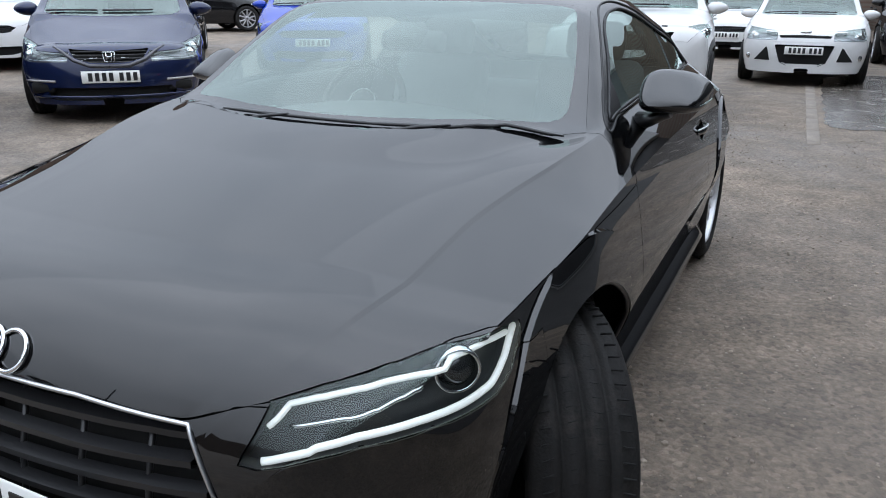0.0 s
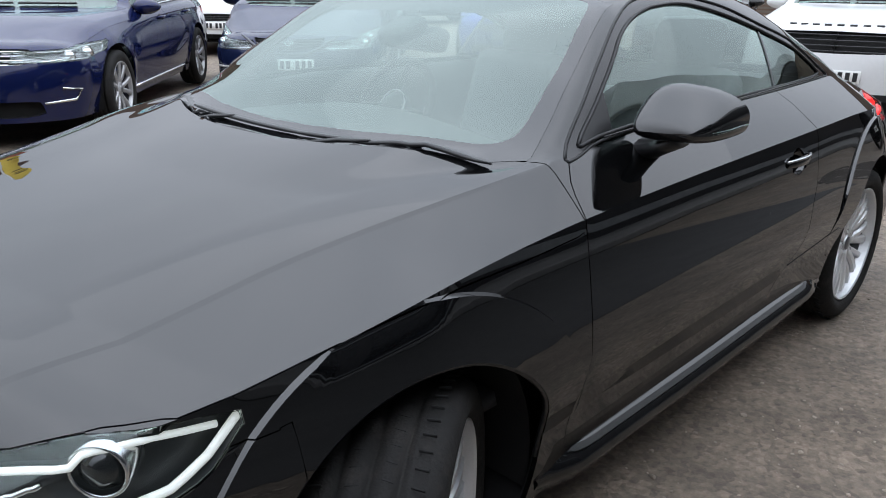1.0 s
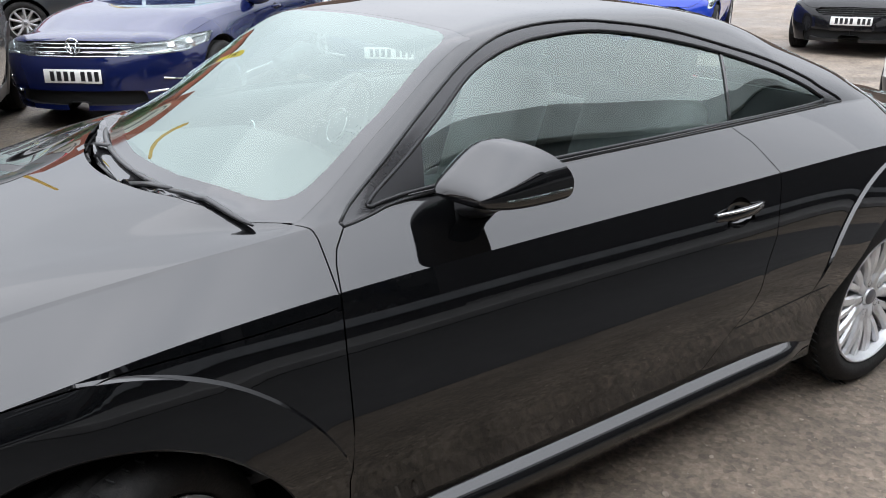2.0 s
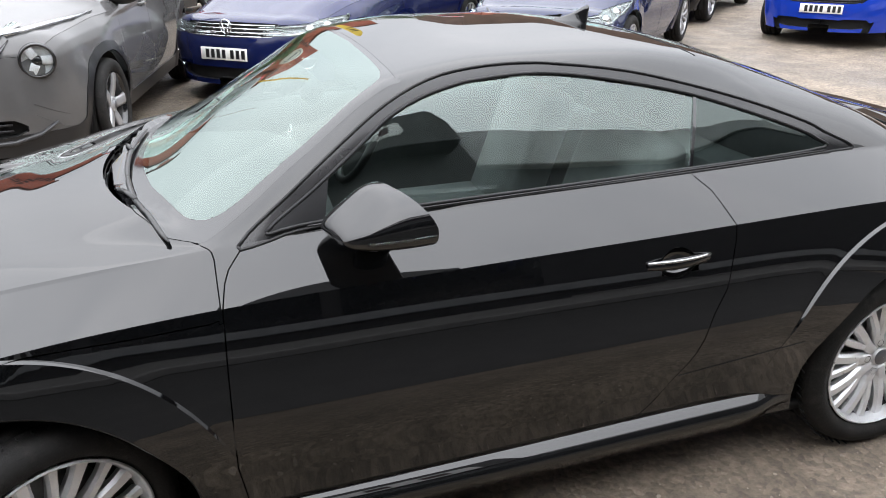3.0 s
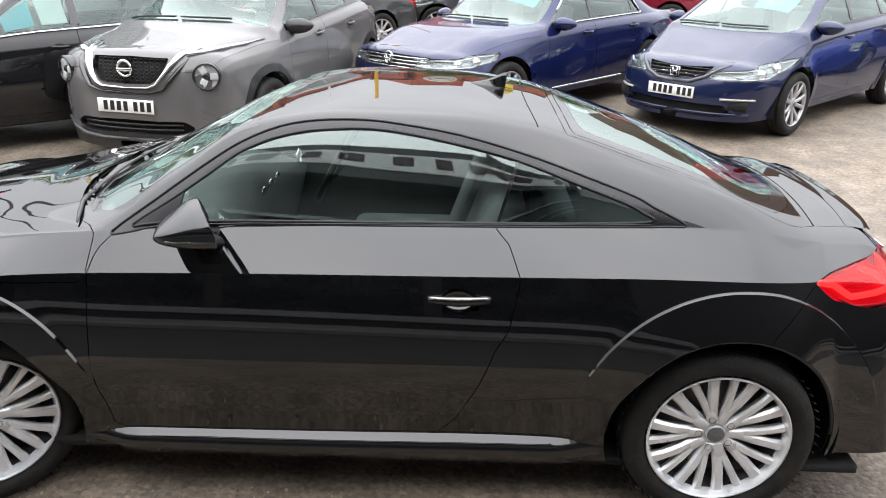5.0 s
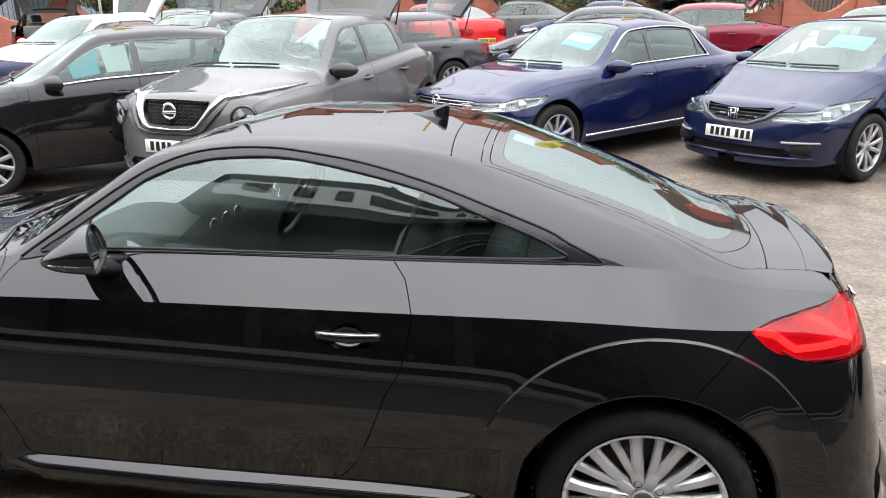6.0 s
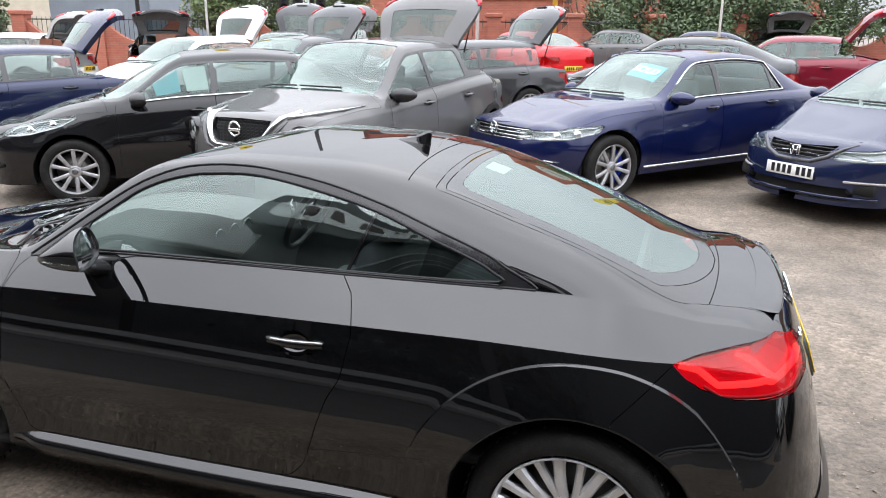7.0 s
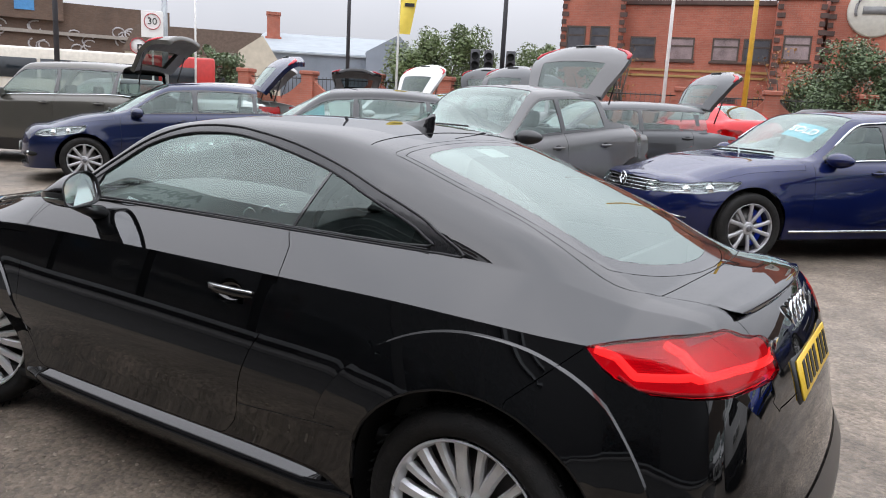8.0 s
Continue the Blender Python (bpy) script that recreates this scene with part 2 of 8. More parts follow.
# ---- car bodies: a half shell of sections, cut along curves into panels ----
class Shell:
    """The right half of a car's skin, as rows of sections from nose to tail. Section marks: 0 lower edge, 1 lower flank, 2 widest,
    3 flank crease, 4 waist, 5 roof rail, 6 centre line."""

    def __init__(self, spec, dx=0.025, counts=(3, 5, 8, 6, 14, 18), cap_rows=18):
        self.spec = spec
        c = {k: pchip(v) for k, v in spec["curves"].items()}
        self.c = c
        x0, x1 = spec["front"]["x"], spec["rear"]["x"]
        nx = max(8, int(round((x1 - x0) / dx)))
        marks = []
        for k, n in enumerate(counts):
            marks += [k + ((.5 - .5 * math.cos(math.pi * i / n)) if k in (3, 4) else i / n) for i in range(n)]
        marks.append(6.0)
        fr, rr = spec["front"], spec["rear"]
        self.marks = marks
        self.bm = bm = bmesh.new()
        self.ls = bm.verts.layers.float.new("s")
        grid = []

        def dome(end, x_base, t, sign):
            # t: 1 at the middle of the face, 0 at the rim; rows crowd at the rim
            r = math.cos(t * math.pi / 2) ** 0.75
            g = (1 - min(r, 1) ** end["p"]) ** (1 / end["p"])
            base = self.section(x_base, marks)
            out = []
            for (y, z) in base:
                out.append((x_base + sign * end["depth"] * g, y * r, end["z"] + r * (z - end["z"])))
            return out
        for i in range(cap_rows, 0, -1):
            grid.append(dome(fr, x0, i / (cap_rows + 0.5), -1))
        for i in range(nx + 1):
            x = x0 + (x1 - x0) * i / nx
            grid.append([(x, y, z) for y, z in self.section(x, marks)])
        for i in range(1, cap_rows + 1):
            grid.append(dome(rr, x1, i / (cap_rows + 0.5), 1))
        verts = []
        for row in grid:
            vr = []
            for s, p in zip(marks, row):
                x, y, z = self.shape(*p, s)
                v = bm.verts.new((x, y, z))
                v[self.ls] = s
                vr.append(v)
            verts.append(vr)
        for a, b in zip(verts, verts[1:]):
            for i in range(len(marks) - 1):
                bm.faces.new((a[i], b[i], b[i + 1], a[i + 1]))
        for row in (3.0,) if spec.get("crease") else ():
            k = marks.index(row)
            for a, b in zip(verts, verts[1:]):
                e = bm.edges.get((a[k], b[k]))
                if e:
                    e.smooth = False
        bm.normal_update()
        if sum(f.normal.y for f in bm.faces) < 0:
            bmesh.ops.reverse_faces(bm, faces=bm.faces[:])

    def section(self, x, marks):
        c = self.c
        P = [(c["y" + k](x), c["z" + k](x)) for k in "ABMSTR"] + [(0.0, c["zC"](x))]
        bulge = self.spec.get("bulge", (0.012, 0.012))
        if "glass_bulge" in c:
            bulge = (bulge[0], c["glass_bulge"](x))
        out = []
        low = pchip([(P[0][1], P[0][0]), (P[1][1], P[1][0]), (P[2][1], P[2][0]), (P[3][1], P[3][0])])
        for s in marks:
            k = min(int(s), 5)
            t = s - k
            (y0, z0), (y1, z1) = P[k], P[k + 1]
            if k < 3:
                z = z0 + (z1 - z0) * t
                out.append((y0 + (y1 - y0) * t ** 1.35 if k == 2 and self.spec.get("round_flank") else low(z), z))
            elif k == 3:
                nl = math.hypot(y1 - y0, z1 - z0) or 1
                b = 4 * bulge[0] * t * (1 - t)
                out.append((y0 + (y1 - y0) * t + b * (z1 - z0) / nl, z0 + (z1 - z0) * t - b * (y1 - y0) / nl))
            elif k == 4:
                nl = math.hypot(y1 - y0, z1 - z0) or 1
                b = 4 * bulge[1] * t * (1 - t) * min(1.0, nl / 0.3)
                out.append((y0 + (y1 - y0) * t + b * (z1 - z0) / nl, z0 + (z1 - z0) * t - b * (y1 - y0) / nl))
            else:
                # a flat arch from the rail to the centre line
                cy = y0 * 0.55
                cz = z1
                out.append(((1 - t) ** 2 * y0 + 2 * t * (1 - t) * cy, (1 - t) ** 2 * z0 + 2 * t * (1 - t) * cz + t * t * z1))
        if (self.spec.get("round_flank") or self.spec.get("soft")) and len(marks) > 1:
            # round the shoulder between the side glass and the roof
            zone = [i for i, s in enumerate(marks) if 4.72 < s < 5.28]
            for _ in range(4 if self.spec.get("soft") else 14):
                out = [((out[i - 1][0] + 2 * p[0] + out[i + 1][0]) / 4, (out[i - 1][1] + 2 * p[1] + out[i + 1][1]) / 4) if zone[0] <= i <= zone[-1] else p for i, p in enumerate(out)]
        return out

    def shape(self, x, y, z, s):
        """Plan bow of nose and tail, and the flares round the wheels."""
        sp = self.spec
        f, r = sp["front"], sp["rear"]
        kf = 1 - step(f["x"], f["x"] + f["run"], x)
        kr = step(r["x"] - r["run"], r["x"], x)
        w = sp["half"]
        xb = x + f["bow"] * kf * (abs(y) / w) ** 2.2 + f.get("lean", 0) * (1 - step(f["x"] - 0.05, f["x"] + 0.1, x)) * (z - 0.5) - r["bow"] * kr * (abs(y) / w) ** 2.2
        xb -= r.get("lean", 0) * step(r["x"] - 0.50, r["x"] + 0.08, x) * (z - 0.5)
        for xw in sp["axles"]:
            d = math.hypot(xb - xw, z - sp["axle_z"])
            if s < 3.2 and d < sp["flare_r"] + 0.2:
                y += sp["flare"] * (1 - step(sp["flare_r"] - sp["flare_w"], sp["flare_r"], d)) * (1 - step(2.7, 3.2, s)) * (1 if y > 0.4 * w else 0)
        return xb, y, z

    def cut(self, f):
        """Splits the skin along f(co, s) = 0; f is negative inside."""
        bm, ls = self.bm, self.ls
        val = {}
        for v in bm.verts:
            q = f(v.co, v[ls])
            val[v] = 0.0 if abs(q) < 6e-4 else q
        zero = [v for v in val if val[v] == 0.0]
        for e in list(bm.edges):
            a, b = e.verts
            if val[a] * val[b] < 0:
                t = val[a] / (val[a] - val[b])
                co = a.co.lerp(b.co, t)
                mark = a[ls] + (b[ls] - a[ls]) * t
                _, nv = bmesh.utils.edge_split(e, a, t)
                nv.co = co
                nv[ls] = mark
                val[nv] = 0.0
                zero.append(nv)
        done = {fc for v in zero for fc in v.link_faces}
        for fc in done:
            if not fc.is_valid:
                continue
            z = [v for v in fc.verts if val[v] == 0.0]
            if len(z) < 2 or not (any(val[v] < 0 for v in fc.verts) and any(val[v] > 0 for v in fc.verts)):
                continue
            if len(z) > 2:
                order = list(fc.verts)
                n_ = len(order)
                best = None
                ids = [i for i in range(n_) if val[order[i]] == 0.0]
                for i in ids:
                    for j in ids:
                        if j - i < 2 or (i == 0 and j == n_ - 1):
                            continue
                        one = [val[v] for v in order[i + 1:j]]
                        two = [val[v] for v in order[j + 1:] + order[:i]]
                        if (max(one) <= 0 <= min(two)) or (max(two) <= 0 <= min(one)):
                            if any(one) and any(two):
                                best = (order[i], order[j])
                if not best:
                    continue
                z = best
            if not any(set(e.verts) == set(z[:2]) for e in fc.edges):
                try:
                    bmesh.utils.face_split(fc, z[0], z[1])
                except ValueError:
                    pass

    def sort(self, regions):
        """Faces by the first region that holds them: regions is a list of (name, f)."""
        out = {}
        for fc in self.bm.faces:
            co = fc.calc_center_median()
            s = sum(v[self.ls] for v in fc.verts) / len(fc.verts)
            for name, f in regions:
                if f(co, s) < 0:
                    out.setdefault(name, []).append(fc)
                    break
        return out

    def panel(self, faces, side=0, gap=0.0018, fold=0.012, sink=0.0, weld=True):
        """A mesh of those faces: side 0 both halves as one, 1 the right half, -1 the left. Edges are drawn in and folded inwards."""
        bm = bmesh.new()
        made = {}
        for fc in faces:
            vs = []
            for v in fc.verts:
                if v not in made:
                    made[v] = bm.verts.new(v.co)
                vs.append(made[v])
            try:
                bm.faces.new(vs)
            except ValueError:
                pass
        for fc in faces:
            for e in fc.edges:
                if not e.smooth:
                    q = bm.edges.get((made[e.verts[0]], made[e.verts[1]]))
                    if q:
                        q.smooth = False
        bmesh.ops.remove_doubles(bm, verts=bm.verts[:], dist=6e-4)
        bmesh.ops.dissolve_degenerate(bm, dist=3e-4, edges=bm.edges[:])
        bm.normal_update()
        normals = {v: v.normal.copy() for v in bm.verts}
        if sink:
            for v in bm.verts:
                v.co -= normals[v] * sink
        rim = [e for e in bm.edges if len(e.link_faces) == 1 and not all(abs(v.co.y) < 1e-4 for v in e.verts)]
        if fold:
            shift = {}
            for e in rim:
                d = e.verts[1].co - e.verts[0].co
                fcn = e.link_faces[0]
                inward = fcn.normal.cross(d).normalized()
                if inward.dot(fcn.calc_center_median() - e.verts[0].co) < 0:
                    inward = -inward
                for v in e.verts:
                    shift[v] = shift.get(v, Vector()) + inward
            keep = {v: abs(v.co.y) < 1e-4 for v in shift}
            was = {fc: fc.normal.copy() for fc in bm.faces if any(v in shift for v in fc.verts)}
            home = {v: v.co.copy() for v in shift}
            for v, d in shift.items():
                d = d.normalized() * gap
                if keep[v]:
                    d.y = 0
                v.co += d
            # slivers that the gap would turn over stay as they were
            for _ in range(3):
                for fc, nn in was.items():
                    fc.normal_update()
                    if fc.normal.dot(nn) < 0.3:
                        for v in fc.verts:
                            if v in home:
                                v.co = home[v]
            for e in rim:
                e.smooth = False
            res = bmesh.ops.extrude_edge_only(bm, edges=rim)
            tops = [g for g in res["geom"] if isinstance(g, bmesh.types.BMVert)]
            near = {}
            for v in tops:
                src = None
                for e in v.link_edges:
                    o = e.other_vert(v)
                    if o in normals:
                        src = o
                        break
                if src is not None:
                    nn = normals[src].copy()
                    if keep.get(src):
                        nn.y = 0
                    near[v] = nn
            for v, nn in near.items():
                v.co -= nn * fold
        if side == -1 or side == 0:
            if side == 0:
                dup = bmesh.ops.duplicate(bm, geom=bm.faces[:])
                vs = [g for g in dup["geom"] if isinstance(g, bmesh.types.BMVert)]
                fs = [g for g in dup["geom"] if isinstance(g, bmesh.types.BMFace)]
            else:
                vs, fs = bm.verts[:], bm.faces[:]
            for v in vs:
                v.co.y = -v.co.y
            bmesh.ops.reverse_faces(bm, faces=fs)
            if side == 0 and weld:
                bmesh.ops.remove_doubles(bm, verts=[v for v in bm.verts if abs(v.co.y) < 2e-3], dist=8e-4)
        return bm

    def point(self, x, s):
        """A point of the skin at station x and section mark s (right side)."""
        (y, z), = self.section(x, [s])
        return Vector(self.shape(x, y, z, s))


def inside(*fs):
    return lambda co, s: max(f(co, s) for f in fs)


def poly(points, plane="xz"):
    """Signed distance to a polygon in side, front or top view, negative inside."""
    pts = np.array(points, float)
    nxt = np.roll(pts, -1, 0)
    ed = nxt - pts
    le = (ed ** 2).sum(1)

    def f(co, s):
        p = (co.x, co.z) if plane == "xz" else ((abs(co.y), co.z) if plane == "yz" else (co.x, abs(co.y)))
        dx, dz = p[0] - pts[:, 0], p[1] - pts[:, 1]
        t = np.clip((dx * ed[:, 0] + dz * ed[:, 1]) / le, 0, 1)
        d = np.sqrt(((dx - t * ed[:, 0]) ** 2 + (dz - t * ed[:, 1]) ** 2).min())
        c = (pts[:, 1] > p[1]) != (nxt[:, 1] > p[1])
        with np.errstate(divide="ignore", invalid="ignore"):
            xi = pts[:, 0] + (p[1] - pts[:, 1]) * ed[:, 0] / np.where(ed[:, 1] == 0, 1e-12, ed[:, 1])
        return -d if int((c & (p[0] < xi)).sum()) % 2 else d
    return f


def smooth_outline(points, n=6):
    """A closed Catmull-Rom curve through the points."""
    out = []
    k = len(points)
    for i in range(k):
        p0, p1, p2, p3 = (np.array(points[(i + j) % k], float) for j in (-1, 0, 1, 2))
        for a in range(n):
            t = a / n
            out.append(tuple(0.5 * (2 * p1 + (p2 - p0) * t + (2 * p0 - 5 * p1 + 4 * p2 - p3) * t * t + (3 * p1 - p0 - 3 * p2 + p3) * t ** 3)))
    return out

# ---- wheels ----
def wheel(parent, pos, radius, width, rim_r, spokes=10, twin=True, steer=0.0, rim_mat=None, cap_mat=None, detail=True, caliper=None, spoke_w=0.022, two_tone=False, flip=1):
    """A road wheel under a car: tyre with tread, rim with spokes and bolts, brake disc behind. Outer face at -y before flip."""
    rim_mat = rim_mat or ALLOY
    w = new("wheel")
    w.parent = parent
    w.matrix_local = Matrix.Translation(pos) @ pose(0, 0, 0, 0, 0, steer + (180 if flip < 0 else 0))
    hw = width / 2
    n = 64 if detail else 28
    bm = bmesh.new()
    rr = rim_r + 0.004
    lathe(bm, [(rr, -hw * .80), (rr + .012, -hw * .95), (rr + (radius - rr) * .45, -hw * 1.02), (radius - .03, -hw * .98), (radius - .012, -hw * .90), (radius - .004, -hw * .76),
               (radius, -hw * .60), (radius, -hw * .47), (radius - .008, -hw * .45), (radius - .008, -hw * .38), (radius, -hw * .36), (radius + .001, -hw * .06), (radius - .008, -hw * .04),
               (radius - .008, hw * .04), (radius + .001, hw * .06), (radius, hw * .36), (radius - .008, hw * .38), (radius - .008, hw * .45), (radius, hw * .47), (radius, hw * .60),
               (radius - .012, hw * .9), (radius - .04, hw), (rr, hw * .85)], n)
    if detail:
        for i in range(64):
            a = 2 * math.pi * i / 64
            for k, (y0, y1) in enumerate(((-hw * .80, -hw * .60), (hw * .60, hw * .80), (-hw * .34, -hw * .16), (hw * .12, hw * .30))):
                before = set(bm.faces)
                m = Matrix.Rotation(a + (0.05 if k % 2 else 0), 4, "Y") @ Matrix.Translation((radius - (.0050 if k < 2 else .0010), 0, 0))
                box(bm, -.004, .0014, y0, y1, -.0014, .0014, m=m @ pose(0, 0, 0, 0, 0, 0 if k > 1 else (9 if y0 < 0 else -9)) @ pose(0, 0, 0, 10 if k % 2 else -10, 0, 0))
                for f in set(bm.faces) - before:
                    f.material_index = 1
    part("tyre", bm, [RUBBER, VOID], w)
    R = rim_r
    rim = None
    bm = bmesh.new()
    lathe(bm, [(R + .003, -hw * .86), (R + .005, -hw * .90), (R, -hw * .92), (R - .005, -hw * .88), (R - .009, -hw * .74), (R - .014, -hw * .60)], n)
    if two_tone:
        for f in bm.faces:
            f.material_index = 1
    # spokes
    face = -hw * (.62 if detail else .74)
    hub_r = R * .30
    ns = spokes
    for i in range(ns):
        a0 = 2 * math.pi * i / ns
        pair = (-.5, .5) if twin else (0,)
        for fork in pair:
            # a spoke leaves the hub beside its twin and spreads towards the rim
            a_in, a_out = a0 + fork * 2 * math.pi / ns * (.12 if detail else .26), a0 + fork * 2 * math.pi / ns * (.50 if detail else .46)
            r_in, r_out = (R * .30 if detail else hub_r * .72), R - .006
            broad = spoke_w * (1.0 if fork <= 0 or not detail else .72)
            p_in = Vector((math.cos(a_in) * r_in, 0, math.sin(a_in) * r_in))
            p_out = Vector((math.cos(a_out) * r_out, 0, math.sin(a_out) * r_out))
            path = [p_in.lerp(p_out, f) + Vector((0, face + (.003 - .015 * f if detail else .012 - .024 * f) - .008 * math.sin(f * math.pi), 0)) for f in (0, .34, .50, .75, 1)]
            prof = []
            for k, (wd, dp) in enumerate(((broad * .86, .040), (broad * .82, .036), (broad * .80, .032), (broad * .82, .028), (broad * 1.0, .030))):
                d = (path[min(k + 1, 4)] - path[max(k - 1, 0)]).normalized()
                side = d.cross(Vector((0, 1, 0))).normalized()
                prof.append([bm.verts.new(path[k] + side * wd * u + Vector((0, v, 0))) for u, v in ((-.34, 0), (.34, 0), (.58, .010), (.46, dp), (-.46, dp), (-.58, .010))])
            for p, q in zip(prof, prof[1:]):
                for k in range(6):
                    bm.faces.new((p[k], p[(k + 1) % 6], q[(k + 1) % 6], q[k]))
        if detail:
            # the stem that carries the fork
            box(bm, hub_r * .55, R * .44, face - .002, face + .040, -spoke_w * .44, spoke_w * .44, bevel=.004, m=Matrix.Rotation(-a0, 4, "Y"))
    lathe(bm, [(.001, face - .004), (.030, face - .004), (.034, face + .006), (hub_r * .62, face + .002), (hub_r * .92, face + .012), (hub_r, face + .05), (.02, face + .055)], 30)
    rim = part("rim", bm, [rim_mat, GLOSS_BLACK] if two_tone else rim_mat, w)
    for p in rim.data.polygons:
        p.use_smooth = False if detail and len(p.vertices) == 4 and p.area < 0.0012 else True
    bm = bmesh.new()
    lathe(bm, [(R - .014, -hw * .60), (R - .020, -hw * .40), (R - .028, hw * .8)], n)
    part("rim_barrel", bm, material("rim_barrel_grey", (.09, .09, .092), rough=.45, metal=.5, vary=.2), rim)
    bm = bmesh.new()
    lathe(bm, [(.001, face - .010), (.024, face - .009), (.029, face - .004)], 24)
    part("hub_cap", bm, cap_mat or material("grey_cap", (0.16, 0.16, 0.17), rough=0.35, metal=0.6), rim)
    if detail:
        for i in range(5):
            a = 2 * math.pi * (i + .5) / 5
            bm = bmesh.new()
            lathe(bm, [(.001, face + .010), (.009, face + .010), (.010, face + .004), (.013, face + .004)], 10, m=Matrix.Translation((math.cos(a) * .056, -.006, math.sin(a) * .056)))
            part("wheel_bolt", bm, VOID, rim)
    bm = bmesh.new()
    lathe(bm, [(.02, -hw * .02), (R * .78, -hw * .02), (R * .78, hw * .16), (.02, hw * .16)], 40 if detail else 20)
    part("brake_disc", bm, BRAKE, w)
    bm = bmesh.new()
    lathe(bm, [(.02, hw * .5), (R - .03, hw * .5)], 24)
    part("wheel_back", bm, VOID, w)
    if caliper:
        bm = bmesh.new()
        lathe(bm, [(R * .58, -hw * .16), (R * .84, -hw * .16), (R * .84, hw * .3), (R * .58, hw * .3)], 40)
        bmesh.ops.delete(bm, geom=[v for v in bm.verts if not (v.co.x > R * .25)], context="VERTS")
        part("brake_caliper", bm, caliper, w)
    return w


def plate(parent, m, yellow=False, bars=7):
    """A number plate whose characters are plain bars."""
    bm = bmesh.new()
    box(bm, -.26, .26, -.003, .003, -.0555, .0555, bevel=.002)
    p = part("number_plate", bm, PLATE_YELLOW if yellow else PLATE_WHITE, parent, "yellow rear number plate" if yellow else "white front number plate")
    p.matrix_local = m
    x = -.205
    for i in range(bars):
        if i == 4:
            x += .030
        bm = bmesh.new()
        box(bm, x + .003, x + .041, -.0055, -.0025, -.039, .039)
        part("plate_bar", bm, INK, p, smooth=False)
        x += .062
    return p


# ---- the black coupe ----
COUPE = dict(
    half=0.905, crease=True, bulge=(0.0015, 0.007), axles=(-1.2525, 1.2525), axle_z=0.325, flare_r=0.512, flare_w=0.022, flare=0.0, round_flank=True,
    front=dict(x=-1.75, depth=0.39, p=3.4, z=0.18, bow=0.20, run=0.75),
    rear=dict(x=1.70, depth=0.298, p=4.5, z=0.24, bow=0.10, run=0.6, lean=0.19),
    curves=dict(
        yA=[(-1.75, .80), (-1.25, .84), (-.75, .835), (.6, .83), (1.25, .842), (1.52, .852), (1.7, .80)],
        zA=[(-1.75, .19), (-.8, .205), (.8, .205), (1.7, .25)],
        yB=[(-1.75, .85), (-1.25, .875), (-.75, .858), (.4, .850), (1.25, .872), (1.52, .872), (1.7, .815)],
        zB=[(-1.75, .36), (1.7, .38)],
        yM=[(-1.75, 0.873), (-1.25, 0.913), (-.75, 0.916), (-.2, 0.913), (.4, 0.908), (.9, 0.901), (1.25, 0.899), (1.52, .878), (1.7, 0.802)],
        zM=[(-1.75, .57), (1.7, .58)],
        yS=[(-1.75, 0.841), (-1.25, 0.871), (-.75, 0.8665), (-.2, 0.8605), (.4, 0.852), (.9, 0.840), (1.3, 0.816), (1.52, 0.775), (1.7, 0.726)],
        zS=[(-1.75, .772), (-1.25, .830), (-.75, .864), (-.2, .875), (.4, .880), (.9, .883), (1.3, .872), (1.52, .857), (1.7, .845)],
        yT=[(-1.75, .645), (-1.5, .650), (-1.25, .682), (-1.05, .725), (-.86, .757), (-.75, .767), (-.2, .7505), (.4, .7265), (.9, .69), (1.3, .655), (1.7, .58)],
        zT=[(-1.75, .812), (-1.25, .893), (-.75, .967), (-.2, .992), (.4, 1.003), (.9, 1.0), (1.3, .985), (1.7, .922)],
        yR=[(-1.75, .36), (-1.25, .45), (-.95, .62), (-.80, .730), (-.55, .672), (-.293, .584), (0, .555), (.4, .538), (.624, .522), (1.0, .495), (1.3, .475), (1.7, .42)],
        zR=[(-1.75, .836), (-1.25, .914), (-.95, .947), (-.80, .968), (-.55, 1.125), (-.293, 1.283), (0, 1.314), (.4, 1.304), (.624, 1.275), (1.0, 1.164), (1.3, 1.06), (1.7, .94)],
        glass_bulge=[(-1.75, .007), (.42, .007), (.58, .015), (.80, .038), (1.15, .038), (1.5, .010), (1.7, .007)],
        zC=[(-1.75, .846), (-1.25, .929), (-1.02, .960), (-.7, 1.122), (-.55, 1.198), (-.4, 1.263), (-.2, 1.317), (0, 1.340), (.3, 1.338), (.624, 1.302), (1.0, 1.195), (1.3, 1.085), (1.55, 1.0), (1.7, .955)],
    ),
)


def side_only(limit):
    return lambda co, s: limit - abs(co.y)


def circle(xw, zw, r):
    return lambda co, s: math.hypot(co.x - xw, co.z - zw) - r


def below(mark):
    return lambda co, s: (s - mark) * 0.2


def above(mark):
    return lambda co, s: (mark - s) * 0.2


